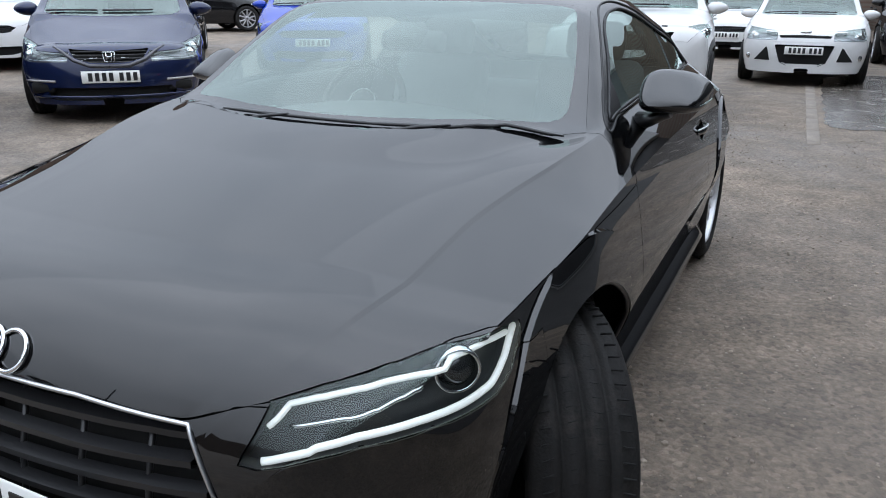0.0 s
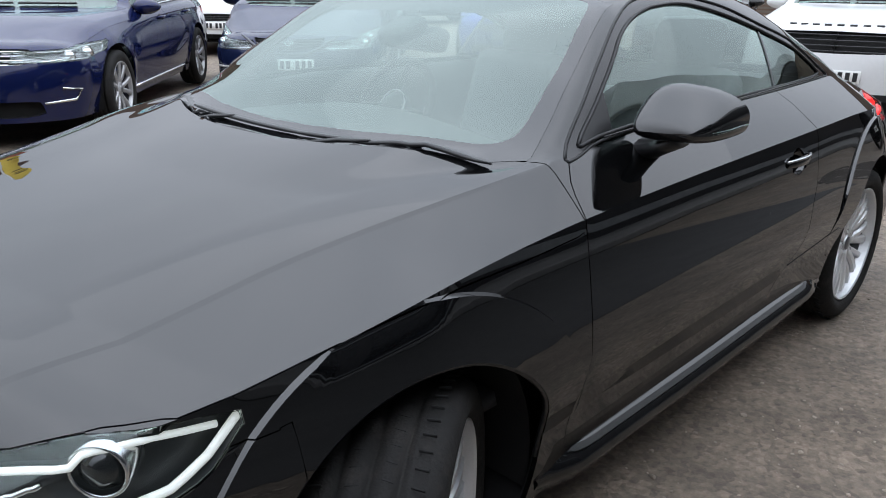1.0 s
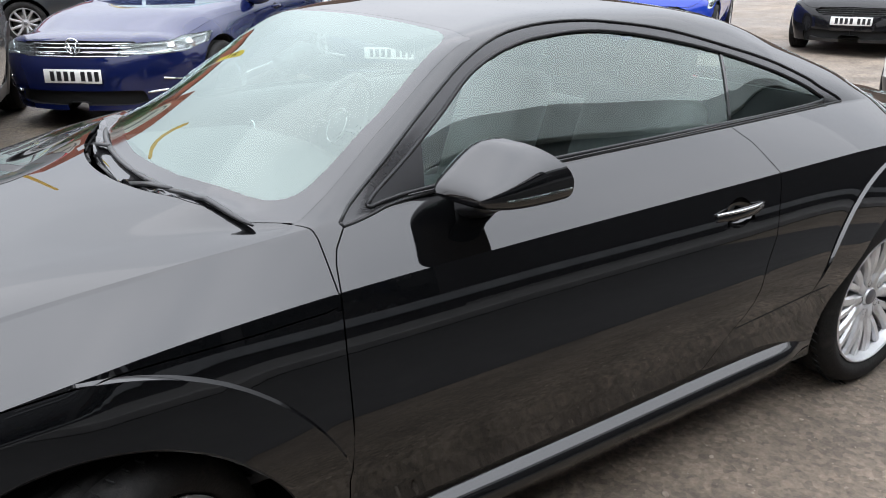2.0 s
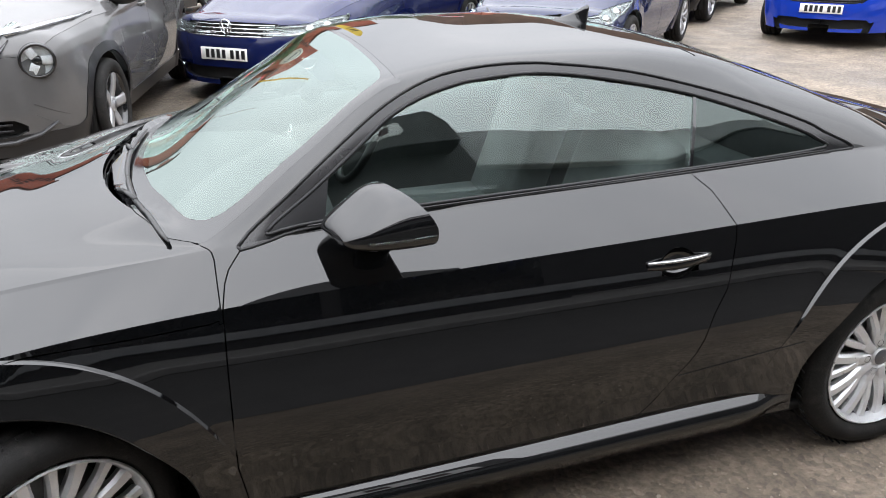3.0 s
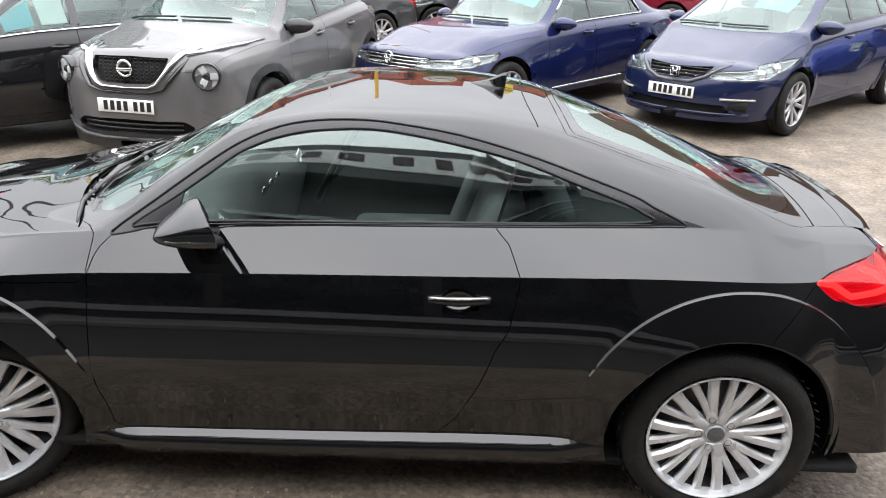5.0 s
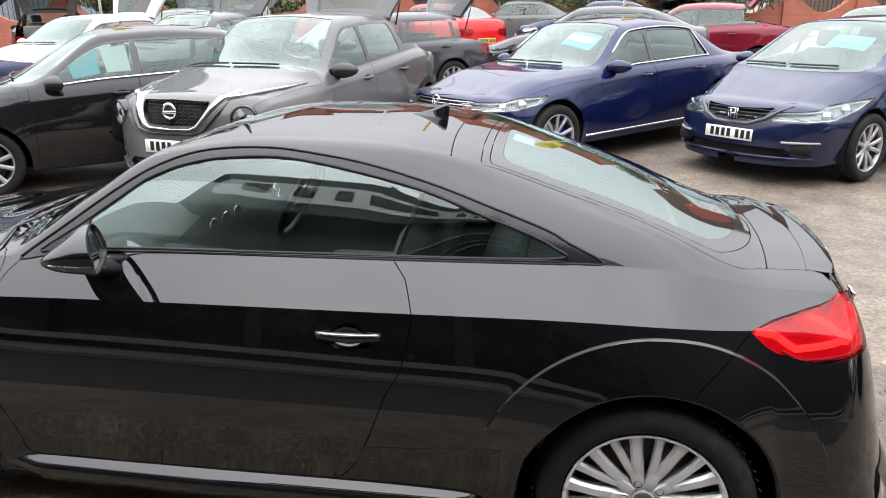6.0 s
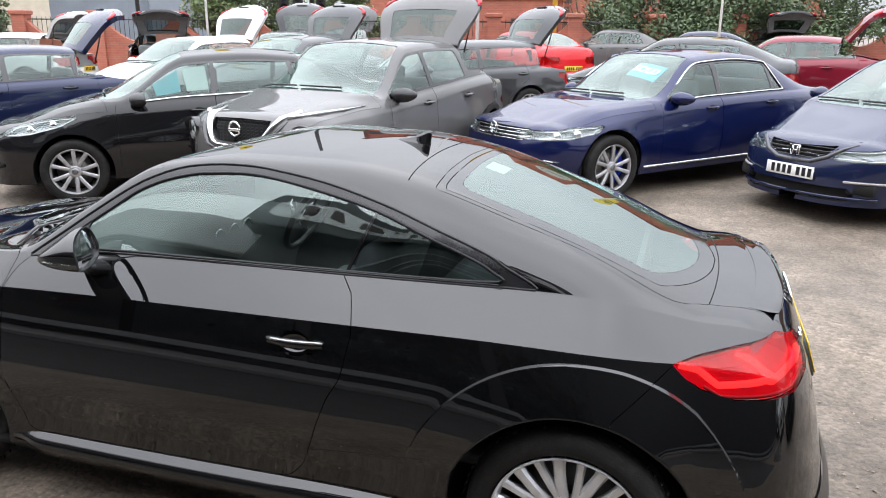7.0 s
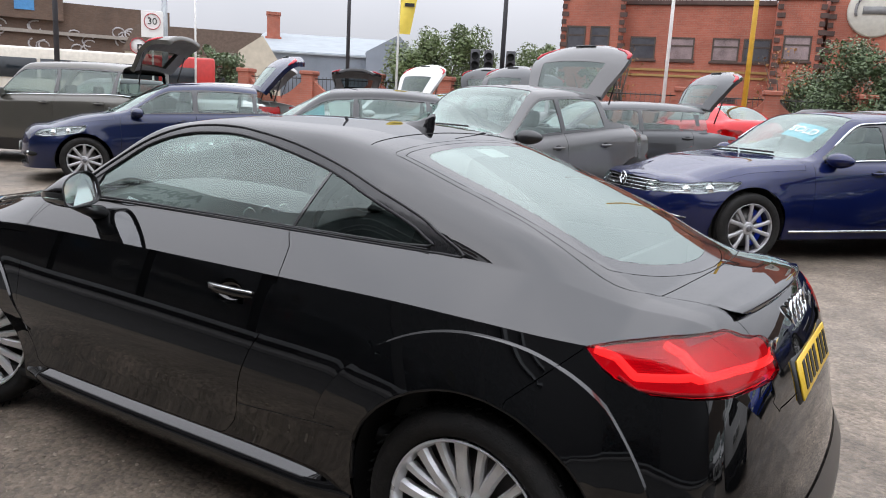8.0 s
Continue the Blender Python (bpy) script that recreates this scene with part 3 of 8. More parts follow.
DLO_OUTER = [(-.721, .966), (-.591, 1.058), (-.449, 1.156), (-.331, 1.228), (-.21, 1.274), (-.087, 1.293), (.05, 1.296), (.178, 1.286), (.367, 1.258), (.563, 1.210), (.748, 1.155), (.936, 1.087), (1.0, 1.054), (1.105, 1.002), (1.02, .998), (.726, .999), (.348, 1.000), (-.011, .998), (-.357, .995), (-.575, .984), (-.66, .968)]
DLO_GLASS = [(-.655, .986), (-.535, 1.062), (-.415, 1.142), (-.331, 1.199), (-.235, 1.238), (-.138, 1.260), (-.071, 1.267), (.05, 1.272), (.176, 1.263), (.364, 1.231), (.56, 1.186), (.743, 1.127), (.902, 1.069), (.965, 1.038), (.988, 1.012), (.726, 1.008), (.348, 1.009), (-.011, 1.007), (-.357, 1.004), (-.575, .994)]
DOOR = [(-.705, 1.05), (-.705, .972), (-.757, .92), (-.772, .862), (-.780, .70), (-.787, .45), (-.770, .305), (-.735, .288), (.20, .292), (.30, .302), (.335, .318), (.380, .361), (.448, .506), (.503, .649), (.545, .717), (.576, .872), (.541, .955), (.490, 1.003), (.47, 1.05)]
DLO_OUTER, DLO_GLASS = smooth_outline(DLO_OUTER, 3), smooth_outline(DLO_GLASS, 3)
HEADLIGHT = [(-1.560, .745), (-1.634, .762), (-1.70, .770), (-1.773, .771), (-1.863, .756), (-1.93, .735), (-1.96, .722), (-1.977, .713), (-2.003, .672), (-2.036, .610), (-2.022, .612), (-1.992, .627), (-1.935, .642), (-1.857, .650), (-1.766, .654), (-1.693, .659), (-1.634, .680)]
TAILLIGHT = [(1.508, .848), (1.594, .868), (1.681, .888), (1.790, .904), (1.855, .868), (1.915, .808), (1.900, .774), (1.759, .772), (1.643, .767), (1.573, .793)]
SCREEN_OUT = [(-1.040, -.1), (-1.040, 0), (-1.022, .20), (-.948, .50), (-.872, .66), (-.80, .732), (-.74, .712), (-.55, .655), (-.288, .574), (-.287, .50), (-.286, .40), (-.282, .25), (-.279, 0), (-.279, -.1)]
SCREEN_IN = [(-.950, -.1), (-.950, 0), (-.940, .15), (-.915, .32), (-.876, .456), (-.842, .57), (-.818, .622), (-.79, .646), (-.75, .658), (-.70, .650), (-.547, .615), (-.345, .548), (-.318, .525), (-.306, .47), (-.302, .38), (-.298, .25), (-.294, 0), (-.294, -.1)]
REAR_OUT = [(.728, -.1), (.728, 0), (.733, .20), (.742, .40), (.752, .465), (.79, .478), (1.1, .477), (1.40, .472), (1.47, .455), (1.56, .32), (1.612, .15), (1.625, 0), (1.625, -.1)]
REAR_IN = [(.765, -.1), (.765, 0), (.770, .20), (.78, .36), (.80, .405), (.85, .418), (1.1, .415), (1.36, .410), (1.43, .395), (1.51, .28), (1.558, .13), (1.57, 0), (1.57, -.1)]
HATCH = [(.700, -.1), (.700, 0), (.708, .30), (.722, .500), (1.0, .503), (1.2, .500), (1.40, .520), (1.46, .527), (1.50, .526), (1.535, .512), (1.57, .482), (1.605, .460), (1.726, .450), (1.787, .456), (1.856, .462), (1.915, .45), (2.2, .42), (2.2, -.1)]
REAR_OUT, REAR_IN = smooth_outline(REAR_OUT, 3), smooth_outline(REAR_IN, 3)
GRILLE = [(-.1, .690), (0, .690), (.25, .688), (.462, .672), (.520, .560), (.505, .43), (.40, .30), (0, .285), (-.1, .285)]
INTAKE = [(.60, .50), (.80, .46), (.80, .27), (.56, .29), (.55, .40)]

sh = Shell(COUPE, dx=0.022, counts=(3, 5, 9, 7, 16, 20), cap_rows=22)
# fold along each side of the bonnet: the middle stands a little higher, with a narrow face outwards
for v in sh.bm.verts:
    off = v[sh.ls] - 4.0
    rise = 1 - off / .75 if off >= 0 else 1 + off / .062
    if v.co.x < -.80 and rise > 0:
        v.co.z += .0036 * rise * step(-.84, -1.12, v.co.x) * step(-1.98, -1.80, v.co.x)
for e in sh.bm.edges:
    m0, m1 = (v[sh.ls] for v in e.verts)
    if abs(m0 - m1) < 1e-4 and 3.93 < m0 < 4.001 and max(v.co.x for v in e.verts) < -.84:
        e.smooth = False
# the bonnet's rear edge stands up over the wipers
for v in sh.bm.verts:
    rim_x = -1.055 + .232 * (abs(v.co.y) / .70) ** 2.0
    if v[sh.ls] > 3.6 and v.co.x < rim_x + .012:
        v.co.z += .020 * step(rim_x - .26, rim_x - .01, v.co.x) * step(3.6, 4.3, v[sh.ls]) * (1 - step(.50, .70, abs(v.co.y)))
# flares round the wheels: a flat raised rim with a narrow ledge
RIMS = ((-1.2525, .499), (1.2525, .521))
LEDGE = .0042
for xw, r in RIMS:
    for rr in (r, r - LEDGE):
        sh.cut(inside(circle(xw, .325, rr), below(3.0), side_only(.5)))
for v in sh.bm.verts:
    if v[sh.ls] < 3.0 and abs(v.co.y) > .5:
        for xw, r in RIMS:
            d = math.hypot(v.co.x - xw, v.co.z - .325)
            if d < r + .002:
                a = math.atan2(v.co.z - .325, abs(v.co.x - xw))
                k = min(1.0, max(0.0, (r - d) / (LEDGE * .95)))
                v.co.y += .010 * k * step(.20, .75, a) * (1 - step(2.94, 3.0, v[sh.ls]))
for e in sh.bm.edges:
    for xw, r in RIMS:
        ds = [math.hypot(v.co.x - xw, v.co.z - .325) for v in e.verts]
        if any(all(abs(d - q) < .0012 for d in ds) for q in (r, r - LEDGE)) and all(v.co.y > .5 and v[sh.ls] < 3.01 for v in e.verts):
            e.smooth = False
arch_f = inside(circle(-1.2525, .325, .376), below(3.3), side_only(.5))
arch_r = inside(circle(1.2525, .325, .376), below(3.3), side_only(.5))
front_only = lambda co, s: co.x + 1.45
rear_only = lambda co, s: 1.3 - co.x
r_head = inside(poly(HEADLIGHT), front_only, side_only(.40))
r_grille = inside(poly(GRILLE, "yz"), lambda co, s: co.x + 1.80)
r_intake = inside(poly(INTAKE, "yz"), lambda co, s: co.x + 1.66)
r_screen = inside(poly(SCREEN_OUT, "xy"), lambda co, s: .90 - co.z, above(4.7))
r_clear = inside(poly(SCREEN_IN, "xy"), r_screen)
r_seal = inside(poly(DLO_OUTER), side_only(.45), above(3.6))
r_glass = inside(poly(DLO_GLASS), side_only(.45), above(3.6))
split = lambda co, s: (co.x - (.494 + (co.z - 1.003) * .35)) * .94
split_b = lambda co, s: (co.x - (.494 + (co.z - 1.003) * .35)) * .94 - .010
mirror_base = lambda co, s: co.x + .512 - (co.z - 1.02) * .25
r_rear = inside(poly(REAR_OUT, "xy"), above(4.7), lambda co, s: .55 - co.x)
r_rear_in = inside(poly(REAR_IN, "xy"), r_rear)
r_tail = inside(poly(TAILLIGHT), rear_only, side_only(.38))
r_hatch = inside(poly(HATCH, "xy"), lambda co, s: .66 - co.x, lambda co, s: .70 - co.z)
r_recess = inside(lambda co, s: (math.hypot((co.x - .385) / .056, (co.z - .806) / .038) - 1) * .045, side_only(.6), below(4.0))
r_door = inside(poly(DOOR), side_only(.6), below(4.02))
bonnet_lip = pchip([(0, .692), (.25, .690), (.443, .678), (.534, .702), (.60, .716), (.66, .736), (.737, .759), (.807, .774), (.85, .770), (.95, .765)])
r_bonnet = inside(lambda co, s: (3.0 - .10 * step(-1.45, -.90, co.x) - s) * .2, lambda co, s: co.x + .775, lambda co, s: bonnet_lip(abs(co.y)) - co.z, lambda co, s: co.x + 1.060 - .232 * (abs(co.y) / .70) ** 2.0)
r_fbump = inside(lambda co, s: co.x + 1.50 + (co.z - .62) * .1, lambda co, s: co.z - .705)
r_rbump = inside(lambda co, s: 1.36 - co.x + (co.z - .70) * 1.05, lambda co, s: co.z - .85, lambda co, s: 1.36 - co.x)
r_cowl = inside(lambda co, s: co.x + .80, lambda co, s: -1.15 - co.x, above(4.15))
for f in (arch_f, arch_r, r_head, r_grille, r_intake, r_screen, r_clear, r_seal, r_glass, r_rear, r_rear_in, r_tail, r_hatch, r_recess, r_door, r_bonnet, r_fbump, r_rbump):
    sh.cut(f)
for f in (arch_f, arch_r, r_head, r_tail, r_seal, r_glass):
    sh.cut(f)
for f in (split, split_b, mirror_base):
    sh.cut(inside(f, r_seal))

REG = sh.sort([
    ("hole", arch_f), ("hole", arch_r), ("headlight", r_head), ("grille", r_grille), ("intake", r_intake),
    ("clear", r_clear), ("frit", r_screen), ("mirror_base", inside(r_glass, mirror_base)),
    ("pillar_trim", inside(r_glass, split_b, lambda co, s: -split(co, s))), ("door_glass", inside(r_glass, split)), ("quarter_glass", r_glass),
    ("seal", r_seal), ("rear_glass", r_rear_in), ("rear_frit", r_rear), ("taillight", r_tail), ("hatch", r_hatch),
    ("recess", r_recess), ("door", r_door), ("bonnet", r_bonnet), ("front_bumper", r_fbump), ("rear_bumper", r_rbump), ("cowl", r_cowl), ("body", lambda co, s: -1.0)])

car = empty("coupe_car", pose(0, 0, 0), "glossy black two-door coupe with steered front wheels and lit tail lamps", "car")
part("body", sh.panel(REG["body"], gap=.0008), BLACK_PAINT, car)
part("bonnet", sh.panel(REG["bonnet"], gap=.0022), BLACK_PAINT, car)
part("front_bumper", sh.panel(REG["front_bumper"]), BLACK_PAINT, car)
part("rear_bumper", sh.panel(REG["rear_bumper"]), BLACK_PAINT, car)
part("hatch", sh.panel(REG["hatch"], gap=.0022), BLACK_PAINT, car)
part("windscreen", sh.panel(REG["clear"], fold=0), SCREEN, car, "curved glass windscreen with a sky sheen")
part("windscreen_border", sh.panel(REG["frit"], gap=0, fold=.006), GLOSS_BLACK, car)
part("rear_window", sh.panel(REG["rear_glass"], fold=0), SCREEN, car)
part("rear_window_border", sh.panel(REG["rear_frit"], gap=.001, fold=.006), GLOSS_BLACK, car)
if "cowl" in REG:
    part("cowl_panel", sh.panel(REG["cowl"], gap=.001, fold=.01, sink=.030), TRIM, car)
door_obs = {}
for side in (-1, 1):
    door_obs[side] = part("door", sh.panel(REG["door"], side, gap=.0024), BLACK_PAINT, car)
    part("door_window", sh.panel(REG["door_glass"], side, gap=0, fold=.004, sink=.004), PANE, door_obs[side])
    part("window_surround", sh.panel(REG["seal"], side, gap=.0010, fold=.010, sink=.0015), TRIM_SATIN, car)
    part("pillar_trim", sh.panel(REG["pillar_trim"], side, gap=.0, fold=.006, sink=.001), GLOSS_BLACK, car)
    part("quarter_window", sh.panel(REG["quarter_glass"], side, gap=0, fold=.004, sink=.003), DARK_PANE, car)
    part("mirror_mount", sh.panel(REG["mirror_base"], side, gap=0, fold=.006, sink=-.001), TRIM, door_obs[side])
# dark liner behind the gaps
solid = [f for k in ("body", "bonnet", "front_bumper", "rear_bumper", "hatch", "door") for f in REG[k]]
part("inner_liner", sh.panel(solid, fold=0, sink=.016), VOID, car)

# lamps
for side in (-1, 1):
    hl = part("headlight", sh.panel(REG["headlight"], side, gap=.002, fold=.004), LENS, car, "headlight with a white light strip along its edge")
    part("lamp_bowl", sh.panel(REG["headlight"], side, gap=.0, fold=-.04, sink=.045), material("lamp_bowl", (0.035, 0.037, 0.04), rough=0.3, metal=0.3), hl)
DRL = material("daylight_strip", (0.9, 0.9, 0.88), rough=0.3, glow=(0.97, 1.0, 0.86), glow_strength=0.62)
SILVER = material("lamp_reflector", (0.72, 0.73, 0.74), rough=0.16, metal=1.0)
REDGLOW = material("tail_strip", (0.5, 0.06, 0.06), rough=0.3, glow=(1.0, 0.10, 0.085), glow_strength=2.3)
TAIL_LENS = glass("tail_lens", (0.86, 0.20, 0.22), sheen=0.03, edge=0.35)
REDBODY = material("tail_bowl", (0.22, 0.006, 0.012), rough=0.3, metal=0.2, glow=(1.0, 0.012, 0.055), glow_strength=0.42, vary=.5, scale=9)


from mathutils.bvhtree import BVHTree
TREE = BVHTree.FromBMesh(sh.bm)


def on_side(x, z, deep=0.0, side=-1):
    """Where a level line across the car meets its skin at x, z; deep: metres inwards along the normal."""
    hit, nrm, _, _ = TREE.ray_cast(Vector((x, 2, z)), Vector((0, -1, 0)))
    if hit is None:
        hit, nrm, _, _ = TREE.find_nearest(Vector((x, .6, z)))
    if nrm.y < 0:
        nrm = -nrm
    p = hit - nrm * deep
    return Vector((p.x, p.y * side * 1.0, p.z)) if side == 1 else Vector((p.x, -p.y, p.z))


def on_front(y, z, deep=0.0):
    hit, nrm, _, _ = TREE.ray_cast(Vector((-4, abs(y), z)), Vector((1, 0, 0)))
    if hit is None:
        hit, nrm, _, _ = TREE.find_nearest(Vector((-2, abs(y), z)))
    if nrm.x > 0:
        nrm = -nrm
    p = hit - nrm * deep
    return Vector((p.x, p.y if y >= 0 else -p.y, p.z))


def on_top(x, y, lift=0.0):
    hit, nrm, _, _ = TREE.ray_cast(Vector((x, abs(y), 3)), Vector((0, 0, -1)))
    if nrm.z < 0:
        nrm = -nrm
    p = hit + nrm * lift
    return Vector((p.x, p.y if y >= 0 else -p.y, p.z)), Vector((nrm.x, nrm.y if y >= 0 else -nrm.y, nrm.z))


def along(points, n=6):
    """Denser points on the straight legs of a line in x, z."""
    out = []
    for a, b in zip(points, points[1:]):
        out += [(a[0] + (b[0] - a[0]) * i / n, a[1] + (b[1] - a[1]) * i / n) for i in range(n)]
    return out + [points[-1]]


for ob in [o for o in car.children if o.name.startswith("headlight")]:
    side = -1 if ob.data.vertices[0].co.y < 0 else 1
    for line, rad in (([(-1.610, .738), (-1.70, .752), (-1.773, .755), (-1.863, .744), (-1.93, .725), (-1.966, .712), (-1.996, .676)], .0054), ([(-1.576, .740), (-1.630, .700), (-1.690, .673), (-1.763, .667), (-1.857, .663), (-1.935, .655), (-1.985, .640), (-2.018, .622)], .0068)):
        bm = bmesh.new()
        tube(bm, [on_side(x, z, .016, side) for x, z in along(line)], rad, 8)
        part("light_strip", bm, DRL, ob, "lit white light strip")
    bm = bmesh.new()
    tube(bm, [on_side(x, z, .032, side) for x, z in along([(-1.985, .676), (-1.925, .696), (-1.888, .716), (-1.842, .738)])], .0045, 8)
    part("light_guide", bm, SILVER, ob)
    c = on_side(-1.765, .727, .034, side)
    bm = bmesh.new()
    lathe(bm, [(.036, -.018), (.039, -.021), (.042, -.016), (.042, .03)], 32, m=Matrix.Translation(c) @ pose(0, 0, 0, 0, 0, (-48 if side < 0 else 228)))
    part("lamp_ring", bm, SILVER, ob)
    bm = bmesh.new()
    lathe(bm, [(.001, -.026), (.016, -.024), (.028, -.014), (.036, .0)], 28, m=Matrix.Translation(c) @ pose(0, 0, 0, 0, 0, (-48 if side < 0 else 228)))
    part("projector_lens", bm, GLOSS_BLACK, ob)
for side in (-1, 1):
    tl = part("tail_light", sh.panel(REG["taillight"], side, gap=.003, fold=.004), TAIL_LENS, car, "lit red tail light with angled strips")
    part("lamp_bowl", sh.panel(REG["taillight"], side, gap=.003, fold=-.02, sink=.030), REDBODY, tl)
    for line in ([(1.535, .846), (1.584, .834), (1.618, .812), (1.638, .800), (1.70, .810), (1.772, .820), (1.843, .822), (1.898, .812)], [(1.683, .880), (1.730, .867), (1.772, .840), (1.800, .822)]):
        bm = bmesh.new()
        tube(bm, [on_side(x, z, .016, side) for x, z in along(line, 5)], .0105, 8)
        part("light_strip", bm, REDGLOW, tl, "glowing red strip")
    bm = bmesh.new()
    for i in range(12):
        f = i / 11
        tube(bm, [on_side(1.60 + .06 * f + .10 * j, .850 + .012 * f - .006 * i + .01 * j, .022, side) for j in (0, .5, 1)], .0018, 5)
    part("lamp_rib", bm, REDBODY, tl)
    bm = bmesh.new()
    tube(bm, [on_side(x, z, .009, side) for x, z in along([(1.60, .793), (1.648, .772), (1.76, .781), (1.89, .784)], 6)], .005, 6)
    part("clear_edge", bm, material("clear_lamp_edge", (.30, .22, .24), rough=.2), tl, "pale clear edge along the lamp")
    bm = bmesh.new()
    cap(bm, [on_side(x, z, .006, side) for x, z in ((1.715, .888), (1.790, .907), (1.806, .898), (1.735, .876))])
    part("reversing_lens", bm, material("reversing_grey", (.34, .32, .34), rough=.25), tl, "grey reversing lens")

# grille with slats behind a thin bright frame
gr = new("grille")
gr.parent = car
half = [(y, z) for y, z in GRILLE if y >= 0]
loop = half + [(-y, z) for y, z in reversed(half) if y > 0]
bm = bmesh.new()
ring = []
for (ya, za), (yb, zb) in zip(loop, loop[1:] + loop[:1]):
    ring += [on_front(ya + (yb - ya) * i / 8, za + (zb - za) * i / 8, -.001) for i in range(8)]
tube(bm, ring + ring[:1], .0045, 6)
part("grille_frame", bm, SATIN, gr)
for k, z in enumerate((.655, .605, .555, .505, .455, .400, .345)):
    wdt = .47 if z > .6 else .50 - max(0, (.42 - z)) * .6
    bm = bmesh.new()
    pts = [on_front(y, z, .028) for y in np.linspace(-wdt, wdt, 25)]
    for p, q in zip(pts, pts[1:]):
        a = [bm.verts.new(p + Vector(d)) for d in ((-.012, 0, -.006), (.012, 0, -.016), (.012, 0, .012), (-.012, 0, .006))]
        b = [bm.verts.new(q + Vector(d)) for d in ((-.012, 0, -.006), (.012, 0, -.016), (.012, 0, .012), (-.012, 0, .006))]
        for i in range(4):
            bm.faces.new((a[i], a[(i + 1) % 4], b[(i + 1) % 4], b[i]))
    bmesh.ops.remove_doubles(bm, verts=bm.verts[:], dist=1e-5)
    part("slat", bm, TRIM, gr, smooth=False)
for y in (-.38, -.24, -.10, .10, .24, .38):
    bm = bmesh.new()
    pts = [on_front(y, z, .036) for z in (.675, .55, .45, .32)]
    tube(bm, pts, .006, 6)
    part("grille_post", bm, TRIM, gr)
part("grille_back", sh.panel(REG["grille"], 0, gap=0, fold=-.07, sink=.07), VOID, gr)
for side in (-1, 1):
    part("intake_back", sh.panel(REG["intake"], side, gap=0, fold=-.05, sink=.05), VOID, gr)
plate(car, Matrix.Translation(on_front(0, .47, -.012)) @ pose(0, 0, 0, 0, 0, -90))
# four interlocked rings on the nose
for i in range(4):
    p, nrm = on_top(-2.028, 0)
    y = -.087 + .058 * i
    base = on_front(y, .728, -.004)
    bm = bmesh.new()
    rad = .037
    tube(bm, [base + Vector((math.sin(a) * rad * .55, math.cos(a) * rad, math.sin(a) * rad * .83)) for a in np.linspace(0, 2 * math.pi, 37)], .0046, 6)
    part("badge_ring", bm, CHROME, car)

# wheels and wheel wells
for xw, steer in ((-1.2525, 33), (1.2525, 0)):
    for side in (-1, 1):
        wheel(car, (xw, side * (.815 if xw < 0 else .738), .318), .318, .245, .232, spokes=10, twin=True, steer=steer if xw < 0 else 0, flip=-side, spoke_w=.039)
        bm = bmesh.new()
        prof = []
        for a in np.linspace(-.25, math.pi + .25, 25):
            prof.append([bm.verts.new((xw + .40 * math.cos(a), side * y, .325 + .40 * math.sin(a))) for y in (.815, .78, .42)])
        for p, q in zip(prof, prof[1:]):
            for k in range(2):
                bm.faces.new((p[k], p[k + 1], q[k + 1], q[k]))
        vs = [bm.verts.new((xw + .40 * math.cos(a), side * .42, .325 + .40 * math.sin(a))) for a in np.linspace(-.25, math.pi + .25, 25)]
        bm.faces.new(vs)
        part("wheel_well", bm, VOID, car)
        # folded lip of the arch
        bm = bmesh.new()
        tube(bm, [on_side(xw + .377 * math.cos(a), .325 + .377 * math.sin(a), .009, side) for a in np.linspace(.02, math.pi - .02, 40)], .007, 6)
        part("arch_lip", bm, TRIM, car)

# side sills: a blade under the doors
for side in (-1, 1):
    bm = bmesh.new()
    rows = []
    for x in np.linspace(-.86, .87, 40):
        k = step(-.86, -.70, x) * (1 - step(.70, .87, x))
        rise = .0 + .018 * step(-.4, .85, x)
        yb = .842 + .034 * k
        rows.append([bm.verts.new((x, side * y, z)) for y, z in ((.832, .284 + rise + .012 * k), (yb - .010, .268 + rise + .004 * k), (yb + .008, .250 + rise), (yb, .232 + rise * .8), (yb - .022, .196 + rise * .5), (.78, .180))])
    for p, q in zip(rows, rows[1:]):
        for k in range(5):
            bm.faces.new((p[k], p[k + 1], q[k + 1], q[k]) if side > 0 else (p[k + 1], p[k], q[k], q[k + 1]))
    part("side_sill", bm, BLACK_PAINT, car)
    # seam from the door to the rear arch
    bm = bmesh.new()
    tube(bm, [on_side(x, .448 + (x - .42) * .11, -.0002, side) for x in np.linspace(.43, .84, 14)], .0016, 5)
    part("panel_seam", bm, VOID, car)
# floor pan
bm = bmesh.new()
box(bm, -1.75, 1.75, -.80, .80, .17, .20)
part("floor_pan", bm, VOID, car)

